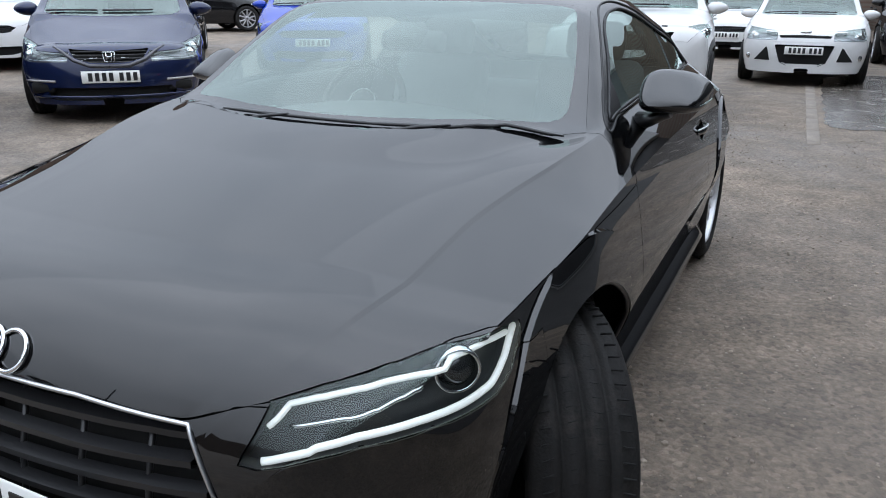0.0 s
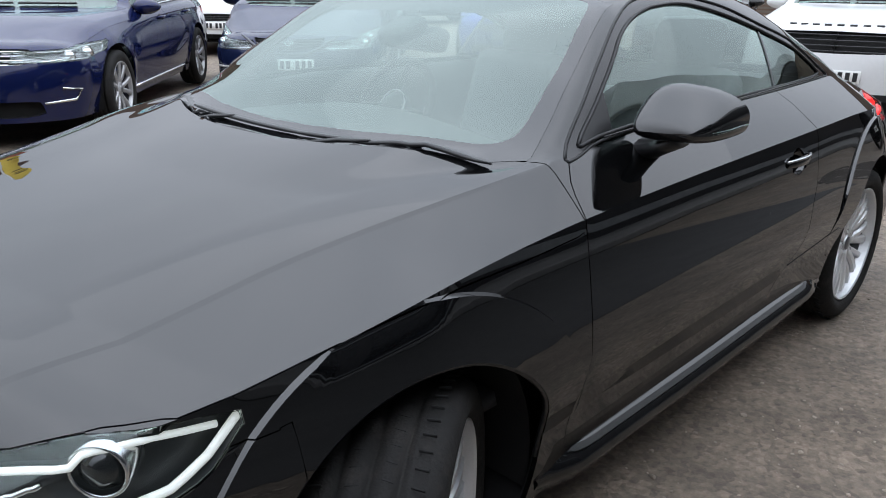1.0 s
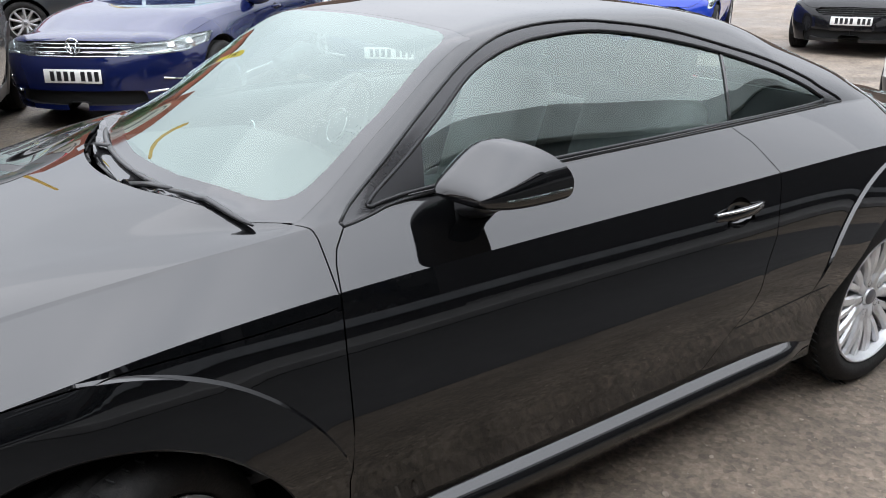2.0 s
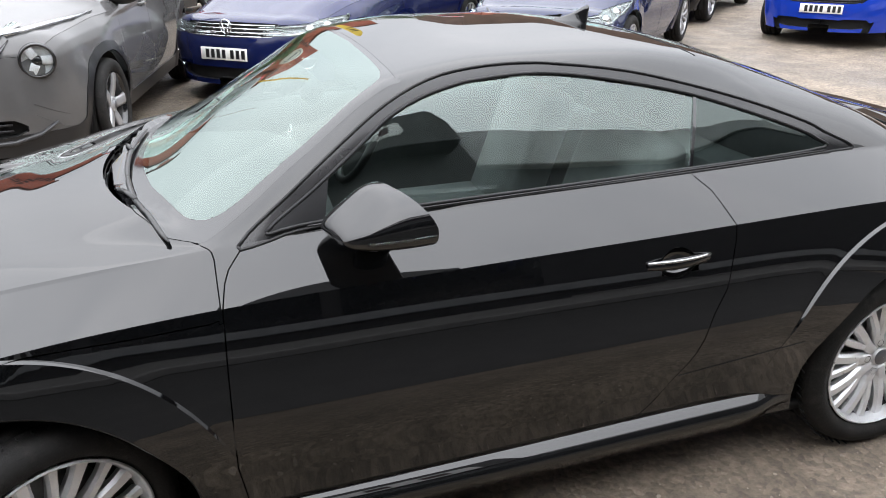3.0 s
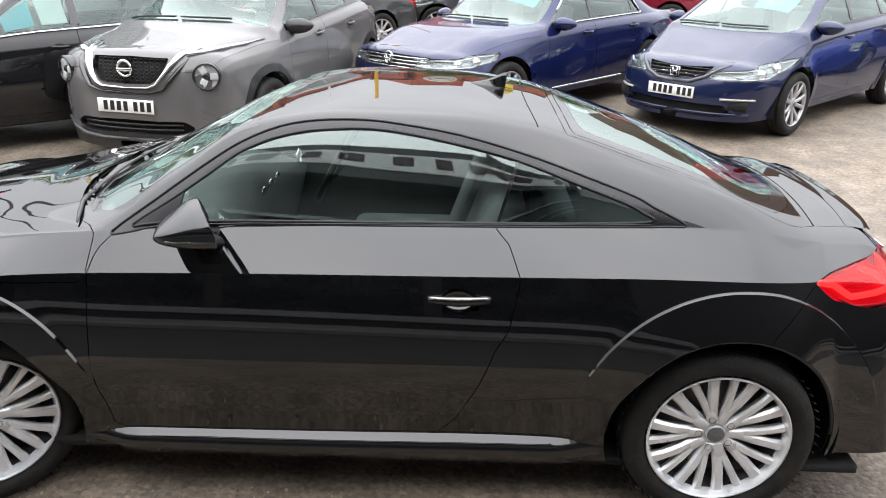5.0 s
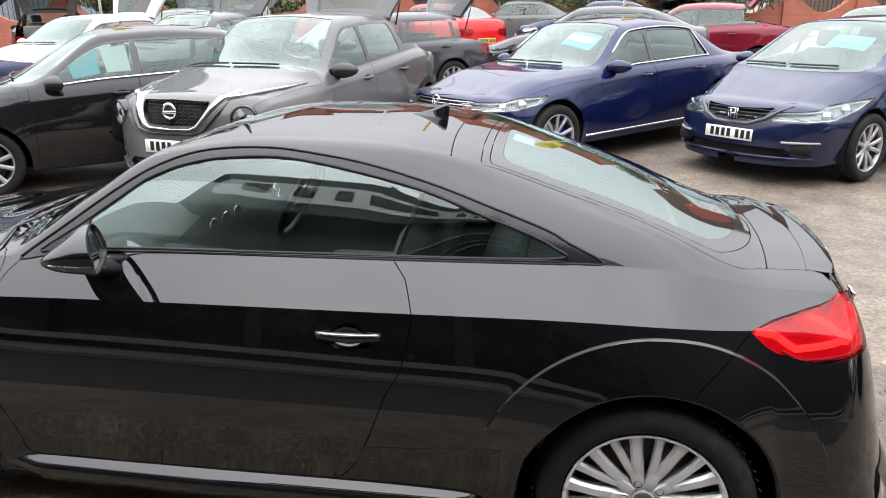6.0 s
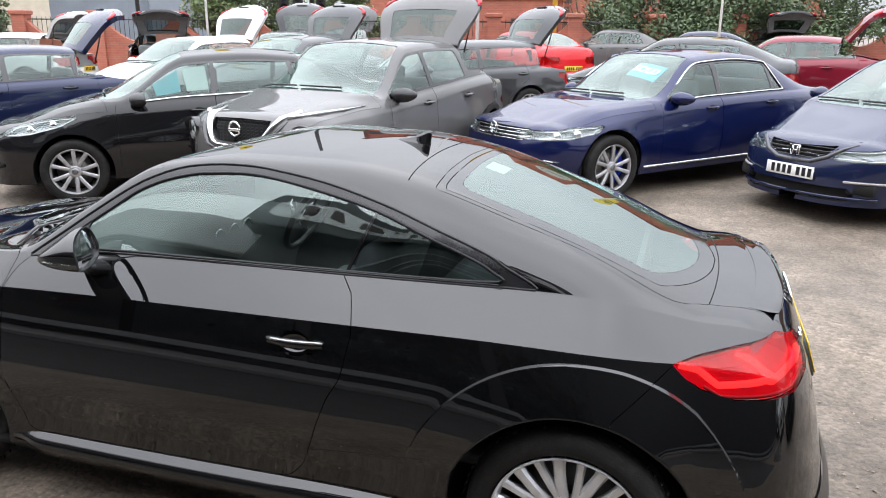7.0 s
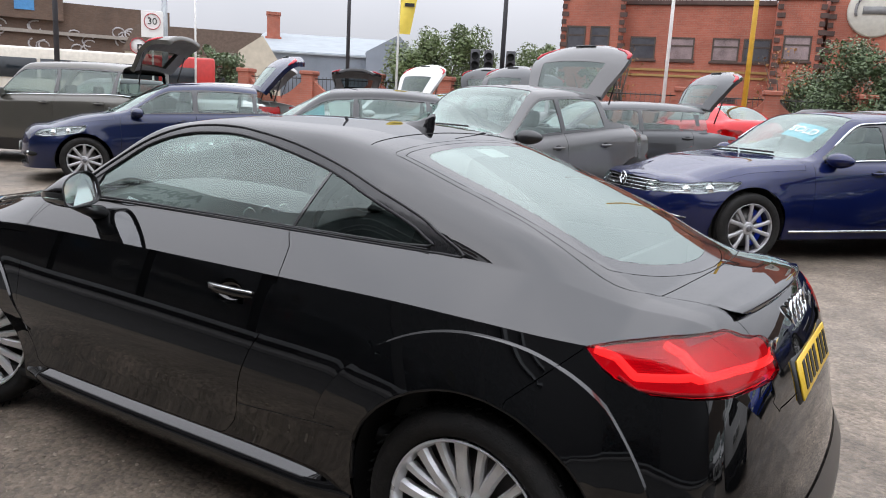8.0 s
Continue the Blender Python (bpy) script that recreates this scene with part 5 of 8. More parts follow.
def parked_car(name, spec, colour, m, label, head=None, grille=None, tail=None, intake=None, dx=.05, fine=False, chrome_line=False, cladding=None,
               spokes=5, twin=True, rim_mat=None, pane=None, gate=None, quarter=True, sold=None, paper=None, sills=None, rear_plate=True, front_plate=True, group="parked cars", roof_bars=False, caliper=None,
               b_pillar=None, c_pillar=None, plate_z=.48, fogs=None, slats=4):
    """A parked car as a thing with its panels, panes, lamps, wheels. Local x: 0 at the nose, growing to the tail; right side at +y."""
    L, w, H, wr = spec["L"], spec["half"], spec["H"], spec["wheel_r"]
    s_ = Shell(spec, dx=dx, counts=(2, 3, 4, 4, 8, 9) if fine else (1, 2, 3, 3, 6, 6), cap_rows=14 if fine else 9)
    car_ = empty(name, m, label, "car", group)
    a0, a1 = spec["axles"]
    cx, r0, r1, dk = spec["cowl_x"], spec["roof_x0"], spec["roof_x1"], spec["deck_x"]
    arch = [inside(circle(a, wr, wr + .055), below(3.4), side_only(w * .5)) for a in (a0, a1)]
    r_ws = inside(lambda co, s: (5.10 - s) * .2, lambda co, s: cx - .09 + .14 * (abs(co.y) / w) ** 2 - co.x, lambda co, s: co.x - (r0 - .07 + .05 * (abs(co.y) / w) ** 2))
    r_rw = inside(lambda co, s: (5.12 - s) * .2, lambda co, s: r1 + .06 - co.x, lambda co, s: co.x - (dk + .02), lambda co, s: spec["deck_z"] + .055 - co.z)
    bp = b_pillar or (cx + r1) / 2 + .12
    cp = c_pillar or min(a1 + .10, r1 - .05)
    front_edge = lambda co, s: (cx + .30 - co.x) * .8
    end_x = min(r1 + .30, dk - .02)
    band = inside(lambda co, s: (4.10 - s) * .25, lambda co, s: (s - 4.84) * .25)
    wf = inside(band, front_edge, lambda co, s: co.x - bp + .035)
    wr_ = inside(band, lambda co, s: bp + .035 - co.x, lambda co, s: co.x - cp + .02)
    wq = inside(band, lambda co, s: cp + .04 - co.x, lambda co, s: co.x - end_x + (s - 4.1) * .22)
    d1 = inside(lambda co, s: max(cx + .12, a0 + wr + .09) - co.x, lambda co, s: co.x - bp, lambda co, s: .30 - co.z, lambda co, s: (s - 4.08) * .2, side_only(w * .6))
    d2 = inside(lambda co, s: bp - co.x, lambda co, s: co.x - (a1 - .02), lambda co, s: wr + .11 - math.hypot(co.x - a1, co.z - wr), lambda co, s: .30 - co.z, lambda co, s: (s - 4.08) * .2, side_only(w * .6))
    bonnet = inside(lambda co, s: (3.5 - s) * .2, lambda co, s: co.x - cx + .10 - .16 * (abs(co.y) / w) ** 2, lambda co, s: spec["nose_z"] - .16 - co.z)
    head = [(9, 9), (9.1, 9), (9.1, 9.1)] if head is False else head or [(.30, .62), (.42, .72), (.62, .74), (.80, .735), (.60, .63), (.40, .60)]
    tail = tail or [(L - .42, .86), (L - .20, .90), (L - .02, .88), (L - .02, .72), (L - .26, .70)]
    grille = grille or [(-.1, .66), (0, .66), (.44, .65), (.50, .60), (.40, .55), (-.1, .55)]
    intake = intake or [(-.1, .36), (0, .36), (.55, .36), (.60, .27), (.50, .24), (-.1, .24)]
    fr = lambda co, s: co.x - .95
    r_h = inside(poly(head), fr, side_only(w * .42))
    r_t = inside(poly(tail), lambda co, s: L - .9 - co.x, side_only(w * .40))
    r_g = inside(poly(grille, "yz"), lambda co, s: co.x - .55)
    r_i = inside(poly(intake, "yz"), lambda co, s: co.x - .50)
    ring_ = lambda co: min(math.hypot(co.x - a, co.z - wr) for a in (a0, a1)) - wr - .125
    clad = lambda co, s: min(co.z - (cladding or -1), max(ring_(co), w * .6 - abs(co.y), (s - 3.2) * .2))
    dlo = inside(lambda co, s: (4.05 - s) * .25, lambda co, s: (s - 4.90) * .25, lambda co, s: (cx + .26 - co.x) * .8, lambda co, s: co.x - end_x + (s - 4.1) * .22 - .03)
    hatch = inside(lambda co, s: abs(co.y) - w * .84, lambda co, s: r1 + .02 - co.x, lambda co, s: .66 - co.z)
    cuts = arch + [r_h, r_g, r_i, r_t, r_ws, r_rw, wf, wr_, d1, d2, bonnet]
    cuts.append(dlo)
    if quarter:
        cuts.append(wq)
    if cladding:
        cuts.append(clad)
    if gate is not None:
        cuts.append(hatch)
    for f in cuts:
        s_.cut(f)
    regs = [("hole", arch[0]), ("hole", arch[1]), ("head", r_h), ("grille", r_g), ("intake", r_i), ("tail", r_t)]
    if gate is not None:
        regs += [("gate_glass", inside(r_rw, hatch)), ("gate", hatch)]
    regs += [("screen", r_ws), ("rear", r_rw), ("wf", wf), ("wr", wr_)]
    if quarter:
        regs.append(("wq", wq))
    regs.append(("trim", dlo))
    if cladding:
        regs.append(("clad", clad))
    regs += [("d1", d1), ("d2", d2), ("bonnet", bonnet), ("body", lambda co, s: -1.0)]
    g = s_.sort(regs)
    pane = pane or PARKED_PANE
    for side in (-1, 1):
        if "trim" in g:
            part("window_trim", s_.panel(g["trim"], side, gap=0, fold=.006, sink=.001), GLOSS_BLACK, car_)
    g_ = .003 if fine else .004
    part("body", s_.panel(g["body"], gap=.0), colour, car_)
    if "bonnet" in g:
        part("bonnet", s_.panel(g["bonnet"], gap=g_), colour, car_)
    if "clad" in g:
        part("cladding", s_.panel(g["clad"], gap=0, sink=-.006), TRIM, car_)
    doors = {}
    lamps = {}
    for side in (-1, 1):
        for k, pk, pn in (("d1", "wf", pane), ("d2", "wr", pane)):
            if k in g:
                d = part("door", s_.panel(g[k], side, gap=g_), colour, car_)
                doors[(k, side)] = d
                if pk in g:
                    part("door_window", s_.panel(g[pk], side, gap=0, fold=.008, sink=.006), pn, d)
        if "wq" in g:
            part("quarter_window", s_.panel(g["wq"], side, gap=0, fold=.008, sink=.006), pane, car_)
        if "head" in g:
            h = part("headlight", s_.panel(g["head"], side, gap=.002, fold=.006), LENS, car_)
            part("lamp_bowl", s_.panel(g["head"], side, gap=0, fold=-.04, sink=.045), SILVER if not fine else material("parked_lamp_bowl", (.20, .205, .21), rough=.25, metal=.7, vary=.35, scale=30), h)
            lamps[side] = h
        if "tail" in g:
            h = part("tail_light", s_.panel(g["tail"], side, gap=.002, fold=.006), RED_LENS, car_)
            part("lamp_bowl", s_.panel(g["tail"], side, gap=0, fold=-.03, sink=.035), material("unlit_tail_bowl", (.55, .06, .06), rough=.25), h)
    part("windscreen", s_.panel(g["screen"], gap=0, fold=.008, sink=.004), PARKED_SCREEN, car_)
    if "rear" in g:
        part("rear_window", s_.panel(g["rear"], gap=0, fold=.008, sink=.004), pane, car_)
    gr_ = part("grille", s_.panel(g["grille"], gap=0, fold=-.05, sink=.05), VOID, car_) if "grille" in g else None
    if "intake" in g:
        part("lower_intake", s_.panel(g["intake"], gap=0, fold=-.05, sink=.05), VOID, car_)
    tree = BVHTree.FromBMesh(s_.bm)

    def nose(y, z, lift=0.0):
        hit, nrm, _, _ = tree.ray_cast(Vector((-2, abs(y), z)), Vector((1, 0, 0)))
        if hit is None:
            return Vector((0, y, z))
        if nrm.x > 0:
            nrm = -nrm
        p = hit + nrm * lift
        return Vector((p.x, p.y if y >= 0 else -p.y, p.z))

    def flank(x, z, lift=0.0, side=-1):
        hit, nrm, _, _ = tree.ray_cast(Vector((x, 3, z)), Vector((0, -1, 0)))
        if hit is None:
            hit, nrm, _, _ = tree.find_nearest(Vector((x, w, z)))
        if nrm.y < 0:
            nrm = -nrm
        p = hit + nrm * lift
        return Vector((p.x, p.y * (1 if side > 0 else -1), p.z))

    def at_mark(x, s, lift=0.0, side=-1):
        p = s_.point(x, s)
        return Vector((p.x, (p.y + lift) * side, p.z))
    # reflector edge and projectors of the front lamps
    for side, h in lamps.items() if fine else ():
        cxh, czh = sum(p[0] for p in head) / len(head), sum(p[1] for p in head) / len(head)
        ring = [flank(cxh + (x - cxh) * .84, czh + (z - czh) * .78, -.012, side) for x, z in along(head + head[:1], 4)]
        bm = bmesh.new()
        tube(bm, ring, .0040, 6)
        part("lamp_edge", bm, SILVER, h)
        xs_ = [p[0] for p in head]
        for f in (.36, .62):
            px_ = min(xs_) + (max(xs_) - min(xs_)) * f
            inner = [z for x, z in along(head + head[:1], 8) if abs(x - px_) < .06]
            if not inner:
                continue
            c = flank(px_, (min(inner) + max(inner)) / 2, -.022, side)
            bm = bmesh.new()
            r_ = min(.042, (max(inner) - min(inner)) * .40)
            lathe(bm, [(.001, -r_ * .5), (r_ * .5, -r_ * .42), (r_ * .85, -r_ * .1), (r_, .0), (r_ * 1.1, -r_ * .2), (r_ * 1.15, r_ * .4)], 18, m=Matrix.Translation(c) @ pose(0, 0, 0, 0, 0, -55 if side < 0 else 235))
            part("lamp_lens", bm, CHROME, h)
    zs = [z for y, z in grille]
    if gr_:
        for k in range(slats):
            z = min(zs) + (max(zs) - min(zs)) * (k + .5) / slats
            wd = max([y for y, zz in grille if zz >= z - .03] or [.3]) * .95
            bm = bmesh.new()
            tube(bm, [nose(y, z, -.012) for y in np.linspace(-wd, wd, 13)], .007, 6)
            part("slat", bm, CHROME if chrome_line else TRIM, gr_)
    for a in (a0, a1):
        for side in (-1, 1):
            wheel(car_, (a, side * (w - .105), wr), wr, .215, wr * .70, spokes=spokes, twin=twin, flip=-side, detail=False, rim_mat=rim_mat or material("parked_alloy", (.42, .42, .43), rough=.32, metal=.5, vary=.1, scale=12), caliper=caliper, two_tone=not twin, spoke_w=.042 if twin else .085)
            bm = bmesh.new()
            prof = [[bm.verts.new((a + (wr + .06) * math.cos(t), side * y, wr + (wr + .06) * math.sin(t))) for y in (w * .95, w * .55)] for t in np.linspace(-.3, math.pi + .3, 15)]
            for p, q in zip(prof, prof[1:]):
                bm.faces.new((p[0], p[1], q[1], q[0]))
            bm.faces.new([bm.verts.new((a + (wr + .06) * math.cos(t), side * w * .55, wr + (wr + .06) * math.sin(t))) for t in np.linspace(-.3, math.pi + .3, 15)])
            part("wheel_well", bm, VOID, car_)
    bm = bmesh.new()
    box(bm, .35, L - .35, -w * .85, w * .85, .20, .24)
    box(bm, cx + .2, dk - .1, -w * .82, w * .82, .40, .44)
    part("floor_pan", bm, VOID, car_)
    # cabin
    bm = bmesh.new()
    box(bm, cx - .02, cx + .42, -w * .80, w * .80, .62, spec["cowl_z"] - .02, bevel=.05, seg=2)
    part("dashboard", bm, DASH, car_)
    for y in (-.37, .37):
        bm = bmesh.new()
        xs = bp - .25
        box(bm, -.06, .06, -.23, .23, 0, .60, bevel=.05, seg=2, m=Matrix.Translation((xs, y, .55)) @ pose(0, 0, 0, 0, 16, 0))
        box(bm, -.05, .05, -.12, .12, 0, .18, bevel=.04, seg=2, m=Matrix.Translation((xs + .17, y, 1.14)) @ pose(0, 0, 0, 0, 10, 0))
        box(bm, xs - .5, xs, y - .23, y + .23, .46, .60, bevel=.04)
        part("seat", bm, FABRIC, car_)
    bm = bmesh.new()
    box(bm, a1 - .30, a1 - .12, -w * .70, w * .70, .55, 1.10, bevel=.06, seg=2)
    part("rear_bench", bm, FABRIC, car_)
    # mirrors, handles, plate, wipers
    for side in (-1, 1):
        c = at_mark(cx + .36, 4.25, .105, side)
        bm = bmesh.new()
        bmesh.ops.create_uvsphere(bm, u_segments=18, v_segments=12, radius=1.0)
        for v in bm.verts:
            x, y, z = v.co
            v.co = ((x if x < .3 else .3 + (x - .3) * .1) * .10 + .03 * y * side, y * .125, z * .072 * (1 - .2 * y * side))
        bmesh.ops.transform(bm, matrix=Matrix.Translation(c), verts=bm.verts[:])
        mm = part("mirror_housing", bm, colour if name not in ("black_hatchback_car", "crossover_car") else TRIM, doors.get(("d1", side), car_))
        bm = bmesh.new()
        tube(bm, [c + Vector((0, -side * .09, -.03)), at_mark(cx + .36, 4.0, -.01, side)], .03, 8, flat=.5)
        part("mirror_stalk", bm, TRIM, mm)
        for k, xh in (("d1", bp - .16), ("d2", min(a1 - .02, cp) - .10)):
            if (k, side) in doors:
                z = spec["curves"]["zS"][2][1] + (.0 if k == "d1" else .015)
                bm = bmesh.new()
                tube(bm, [flank(xh + d, z, l, side) for d, l in ((-.10, .0), (-.07, .026), (.05, .028), (.08, .0))], .012, 6, flat=1.2)
                part("door_handle", bm, colour, doors[(k, side)])
                # no hollow here: a flat near-black disc paints the shade behind the handle
                bm = bmesh.new()
                pts = [flank(xh - .012 + .055 * math.cos(t), z + .030 * math.sin(t), .003, side) for t in np.linspace(0, 2 * math.pi, 16, endpoint=False)]
                cap(bm, pts)
                part("handle_recess", bm, VOID, doors[(k, side)])
        if chrome_line:
            bm = bmesh.new()
            tube(bm, [at_mark(x, 4.06, .006, side) for x in np.linspace(cx + .28, end_x, 30)] + [at_mark(end_x - .16 * f, 4.06 + .80 * f, .004, side) for f in np.linspace(.1, 1, 8)] * (1 if chrome_line == "full" else 0)
                 + [at_mark(x, 4.88, .004, side) for x in np.linspace(end_x - .17, cx + .42, 24)] * (1 if chrome_line == "full" else 0), .009, 5)
            part("chrome_line", bm, CHROME, car_)
        if sills:
            bm = bmesh.new()
            tube(bm, [flank(x, .30, .006, side) for x in np.linspace(a0 + wr + .12, a1 - wr - .12, 12)], .012, 6)
            part("sill_strip", bm, sills, car_)
        if roof_bars:
            bm = bmesh.new()
            tube(bm, [at_mark(x, 5.04, -.02, side) + Vector((0, 0, .030)) for x in np.linspace(r0 + .15, r1, 10)], .014, 6)
            part("roof_bar", bm, SATIN, car_)
    for y in (-.30, .25):
        bm = bmesh.new()
        pts = []
        for f in np.linspace(0, 1, 8):
            yy = y + .50 * f - .1
            hit, nrm, _, _ = tree.ray_cast(Vector((cx - .02 + .12 * (abs(yy) / w) ** 2, abs(yy), 3)), Vector((0, 0, -1)))
            if hit is not None:
                pts.append(Vector((hit.x, yy, hit.z + .015)))
        if len(pts) > 2:
            tube(bm, pts, .010, 5)
            part("wiper", bm, TRIM, car_)
    if fogs:
        for side in (-1, 1):
            bm = bmesh.new()
            tube(bm, [nose(side * y, .40, .004) for y in (w * .55, w * .64, w * .74, w * .82)], .040, 8, taper=[.5, 1, 1, .5], flat=.9)
            fog = part("fog_recess", bm, VOID, car_)
            c = nose(side * w * .70, .40, .02)
            bm = bmesh.new()
            lathe(bm, [(.001, -.02), (.028, -.016), (.036, -.006), (.036, .02)], 16, m=Matrix.Translation(c) @ pose(0, 0, 0, 0, 0, -90 - side * 30))
            part("fog_lamp", bm, SILVER, fog)
    if front_plate:
        plate(car_, Matrix.Translation(nose(0, plate_z, .012)) @ pose(0, 0, 0, -4, 0, -90))
    if rear_plate:
        hit, nrm, _, _ = tree.ray_cast(Vector((L + 2, 0.02, .62)), Vector((-1, 0, 0)))
        plate(car_, Matrix.Translation((hit.x + .01, 0, .62)) @ pose(0, 0, 0, 0, 0, 90), yellow=True)
    if sold:
        bm = bmesh.new()
        xs = cx + .28
        rows = [[bm.verts.new((xs + dxx, yy, 0)) for yy in np.linspace(sold[0], sold[1], 6)] for dxx in np.linspace(.04, .26, 4)]
        for row in rows:
            for v in row:
                hit, nrm, _, _ = tree.ray_cast(Vector((v.co.x, abs(v.co.y), 3)), Vector((0, 0, -1)))
                v.co.z = (hit.z if hit is not None else 1.2) - .012
        for p, q in zip(rows, rows[1:]):
            for k in range(5):
                bm.faces.new((p[k], p[k + 1], q[k + 1], q[k]))
        lo, hi = (rows[0][0].co + rows[0][5].co) / 2, (rows[-1][0].co + rows[-1][5].co) / 2
        across = (rows[1][0].co - rows[1][5].co).normalized()
        centre = (rows[1][2].co + rows[1][3].co + rows[2][2].co + rows[2][3].co) / 4
        ban = part("sale_banner", bm, material("cyan_banner", (.05, .48, .62), rough=.4), car_, "cyan sale banner inside the windscreen")
        up_ = (hi - lo).normalized()
        nrm_ = across.cross(up_)
        nrm_.normalize()
        mid_ = centre + nrm_ * .010
        txt_ = bpy.data.curves.new("banner_word", "FONT")
        txt_.body = "SOLD" if name == "saloon_car" else "-  -"
        txt_.size, txt_.align_x, txt_.align_y = .145, "CENTER", "CENTER"
        wd_ = new("banner_word", txt_)
        wd_.data.materials.append(PLATE_WHITE)
        wd_.parent = ban
        wd_.matrix_local = Matrix((( across.x, up_.x, nrm_.x, mid_.x), (across.y, up_.y, nrm_.y, mid_.y), (across.z, up_.z, nrm_.z, mid_.z), (0, 0, 0, 1)))
    if paper:
        for px, pw, mt in paper:
            bm = bmesh.new()
            vs = [at_mark(px + dxx, ss, -.02, -1) for dxx, ss in ((0, 4.18), (pw, 4.18), (pw - .02, 4.74), (-.03, 4.74))]
            cap(bm, vs)
            part("window_paper", bm, mt, car_)
    if gate is not None:
        # a raised gate: glass above, painted panel below it, lamps at the tip, grey lining inside
        hinge = Vector((r1 + .04, 0, s_.point(r1 + .04, 5.9).z - .01))
        gt = new("tailgate")
        gt.parent = car_
        gt.matrix_local = Matrix.Translation(hinge)
        rise = radians(gate - 28)

        def lid(u, v, off=0.0):
            """u along the gate from its hinge (0 to 1), v across it (-1 to 1)."""
            n_ = 12
            p_ = Vector((0, 0, 0))
            for i in range(n_):
                f0 = u * (i + .5) / n_
                a_ = rise - radians(44) * step(.30, 1.0, f0)
                p_ += Vector((math.cos(a_), 0, math.sin(a_))) * (.96 * u / n_)
            a_ = rise - radians(44) * step(.30, 1.0, u)
            half_w = w * (.62 + .14 * step(.0, .50, u) - .26 * step(.66, 1.0, u) ** 1.5)
            up = Vector((-math.sin(a_), 0, math.cos(a_)))
            return p_ + Vector((0, v * half_w, 0)) + up * (off - .10 * abs(v) ** 2.6 - .02 * step(.8, 1, u))

        def sheet(bm, us, vs, off):
            rows = [[bm.verts.new(lid(u, v, off)) for v in vs] for u in us]
            for p, q in zip(rows, rows[1:]):
                for k in range(len(vs) - 1):
                    bm.faces.new((p[k], p[k + 1], q[k + 1], q[k]))
            return rows
        bm = bmesh.new()
        full = np.linspace(-1, 1, 13)
        for us, vs in ((np.linspace(0, .07, 3), full), (np.linspace(.07, .46, 6), full[:3]), (np.linspace(.07, .46, 6), full[-3:]), (np.linspace(.46, 1.0, 10), full)):
            sheet(bm, us, vs, 0)
        rim_ = [(u, -1) for u in np.linspace(0, 1, 14)] + [(1, v) for v in full] + [(u, 1) for u in np.linspace(1, 0, 14)]
        a_v = [bm.verts.new(lid(u, v, 0)) for u, v in rim_]
        b_v = [bm.verts.new(lid(u * .985, v * .97, -.075)) for u, v in rim_]
        for k in range(len(rim_) - 1):
            bm.faces.new((a_v[k], a_v[k + 1], b_v[k + 1], b_v[k]))
        bmesh.ops.remove_doubles(bm, verts=bm.verts[:], dist=1e-4)
        part("gate_panel", bm, colour, gt)
        bm = bmesh.new()
        sheet(bm, np.linspace(.07, .46, 7), full[2:-2], -.004)
        part("gate_window", bm, DARK_PANE, gt)
        bm = bmesh.new()
        for us, vs in ((np.linspace(.0, .09, 3), full * .97), (np.linspace(.44, .985, 8), full * .97), (np.linspace(.09, .44, 5), full[:3] * .97), (np.linspace(.09, .44, 5), full[-3:] * .97)):
            sheet(bm, us, vs, -.075)
        part("gate_lining", bm, material("grey_lining", (.16, .16, .165), rough=.7, vary=.2), gt, "grey plastic lining of the gate")
        bm = bmesh.new()
        tube(bm, [lid(.80, v, .006) for v in np.linspace(-.22, .22, 6)], .024, 6, flat=.5)
        part("gate_handle", bm, TRIM, gt)
        for side in (-1, 1):
            bm = bmesh.new()
            tube(bm, [lid(u, side * v, .004) for u, v in ((.62, .98), (.72, .96), (.80, .90), (.84, .74))], .032, 8, taper=[.5, 1.0, 1.0, .5], flat=.6)
            part("tail_light", bm, material("red_lamp_body", (.45, .02, .03), rough=.15), gt, "red lamp on the gate")
            bm = bmesh.new()
            a = at_mark(r1 + .30, 4.9, -.05, side)
            tube(bm, [a, hinge + lid(.45, side * .9, -.06)], .010, 6)
            part("gas_strut", bm, TRIM, car_)
    return car_, s_, nose, flank, at_mark


def park(x, y, back_deg, spec, nose_to=True):
    """The pose of a car whose nose is at x, y and whose tail points along back_deg."""
    z = ground_z(x + 2 * math.cos(radians(back_deg)), y + 2 * math.sin(radians(back_deg)))
    slope = math.degrees(math.atan(0.020 * math.sin(radians(back_deg)))) if y > 1 else 0
    return pose(x, y, z - (.04 * math.sin(radians(back_deg)) if y > 1 else 0), 0, -slope, back_deg)

# ---- the parked cars, row by row ----
GREY_PAINT = paint("gunmetal_paint", (.104, .102, .102), .10, coat_rough=.03, rough=.32)
NAVY_PAINT = paint("navy_paint", (.005, .0095, .056), .25)
BLUE_PAINT = paint("slate_blue_paint", (.010, .016, .052), .3)
RBLUE_PAINT = paint("bright_blue_paint", (.010, .04, .36), .2)
DARK_PAINT = paint("jet_paint", (.008, .008, .009), .0)
WHITE_PAINT = paint("white_paint", (.66, .66, .655), 0.0)
RED_PAINT = paint("red_paint", (.55, .014, .018), 0.0)
WINE_PAINT = paint("wine_red_paint", (.16, .008, .02), .2)
BRONZE_PAINT = paint("grey_brown_paint", (.085, .08, .068), .35)
STEEL_PAINT = paint("steel_grey_paint", (.045, .047, .05), .35)

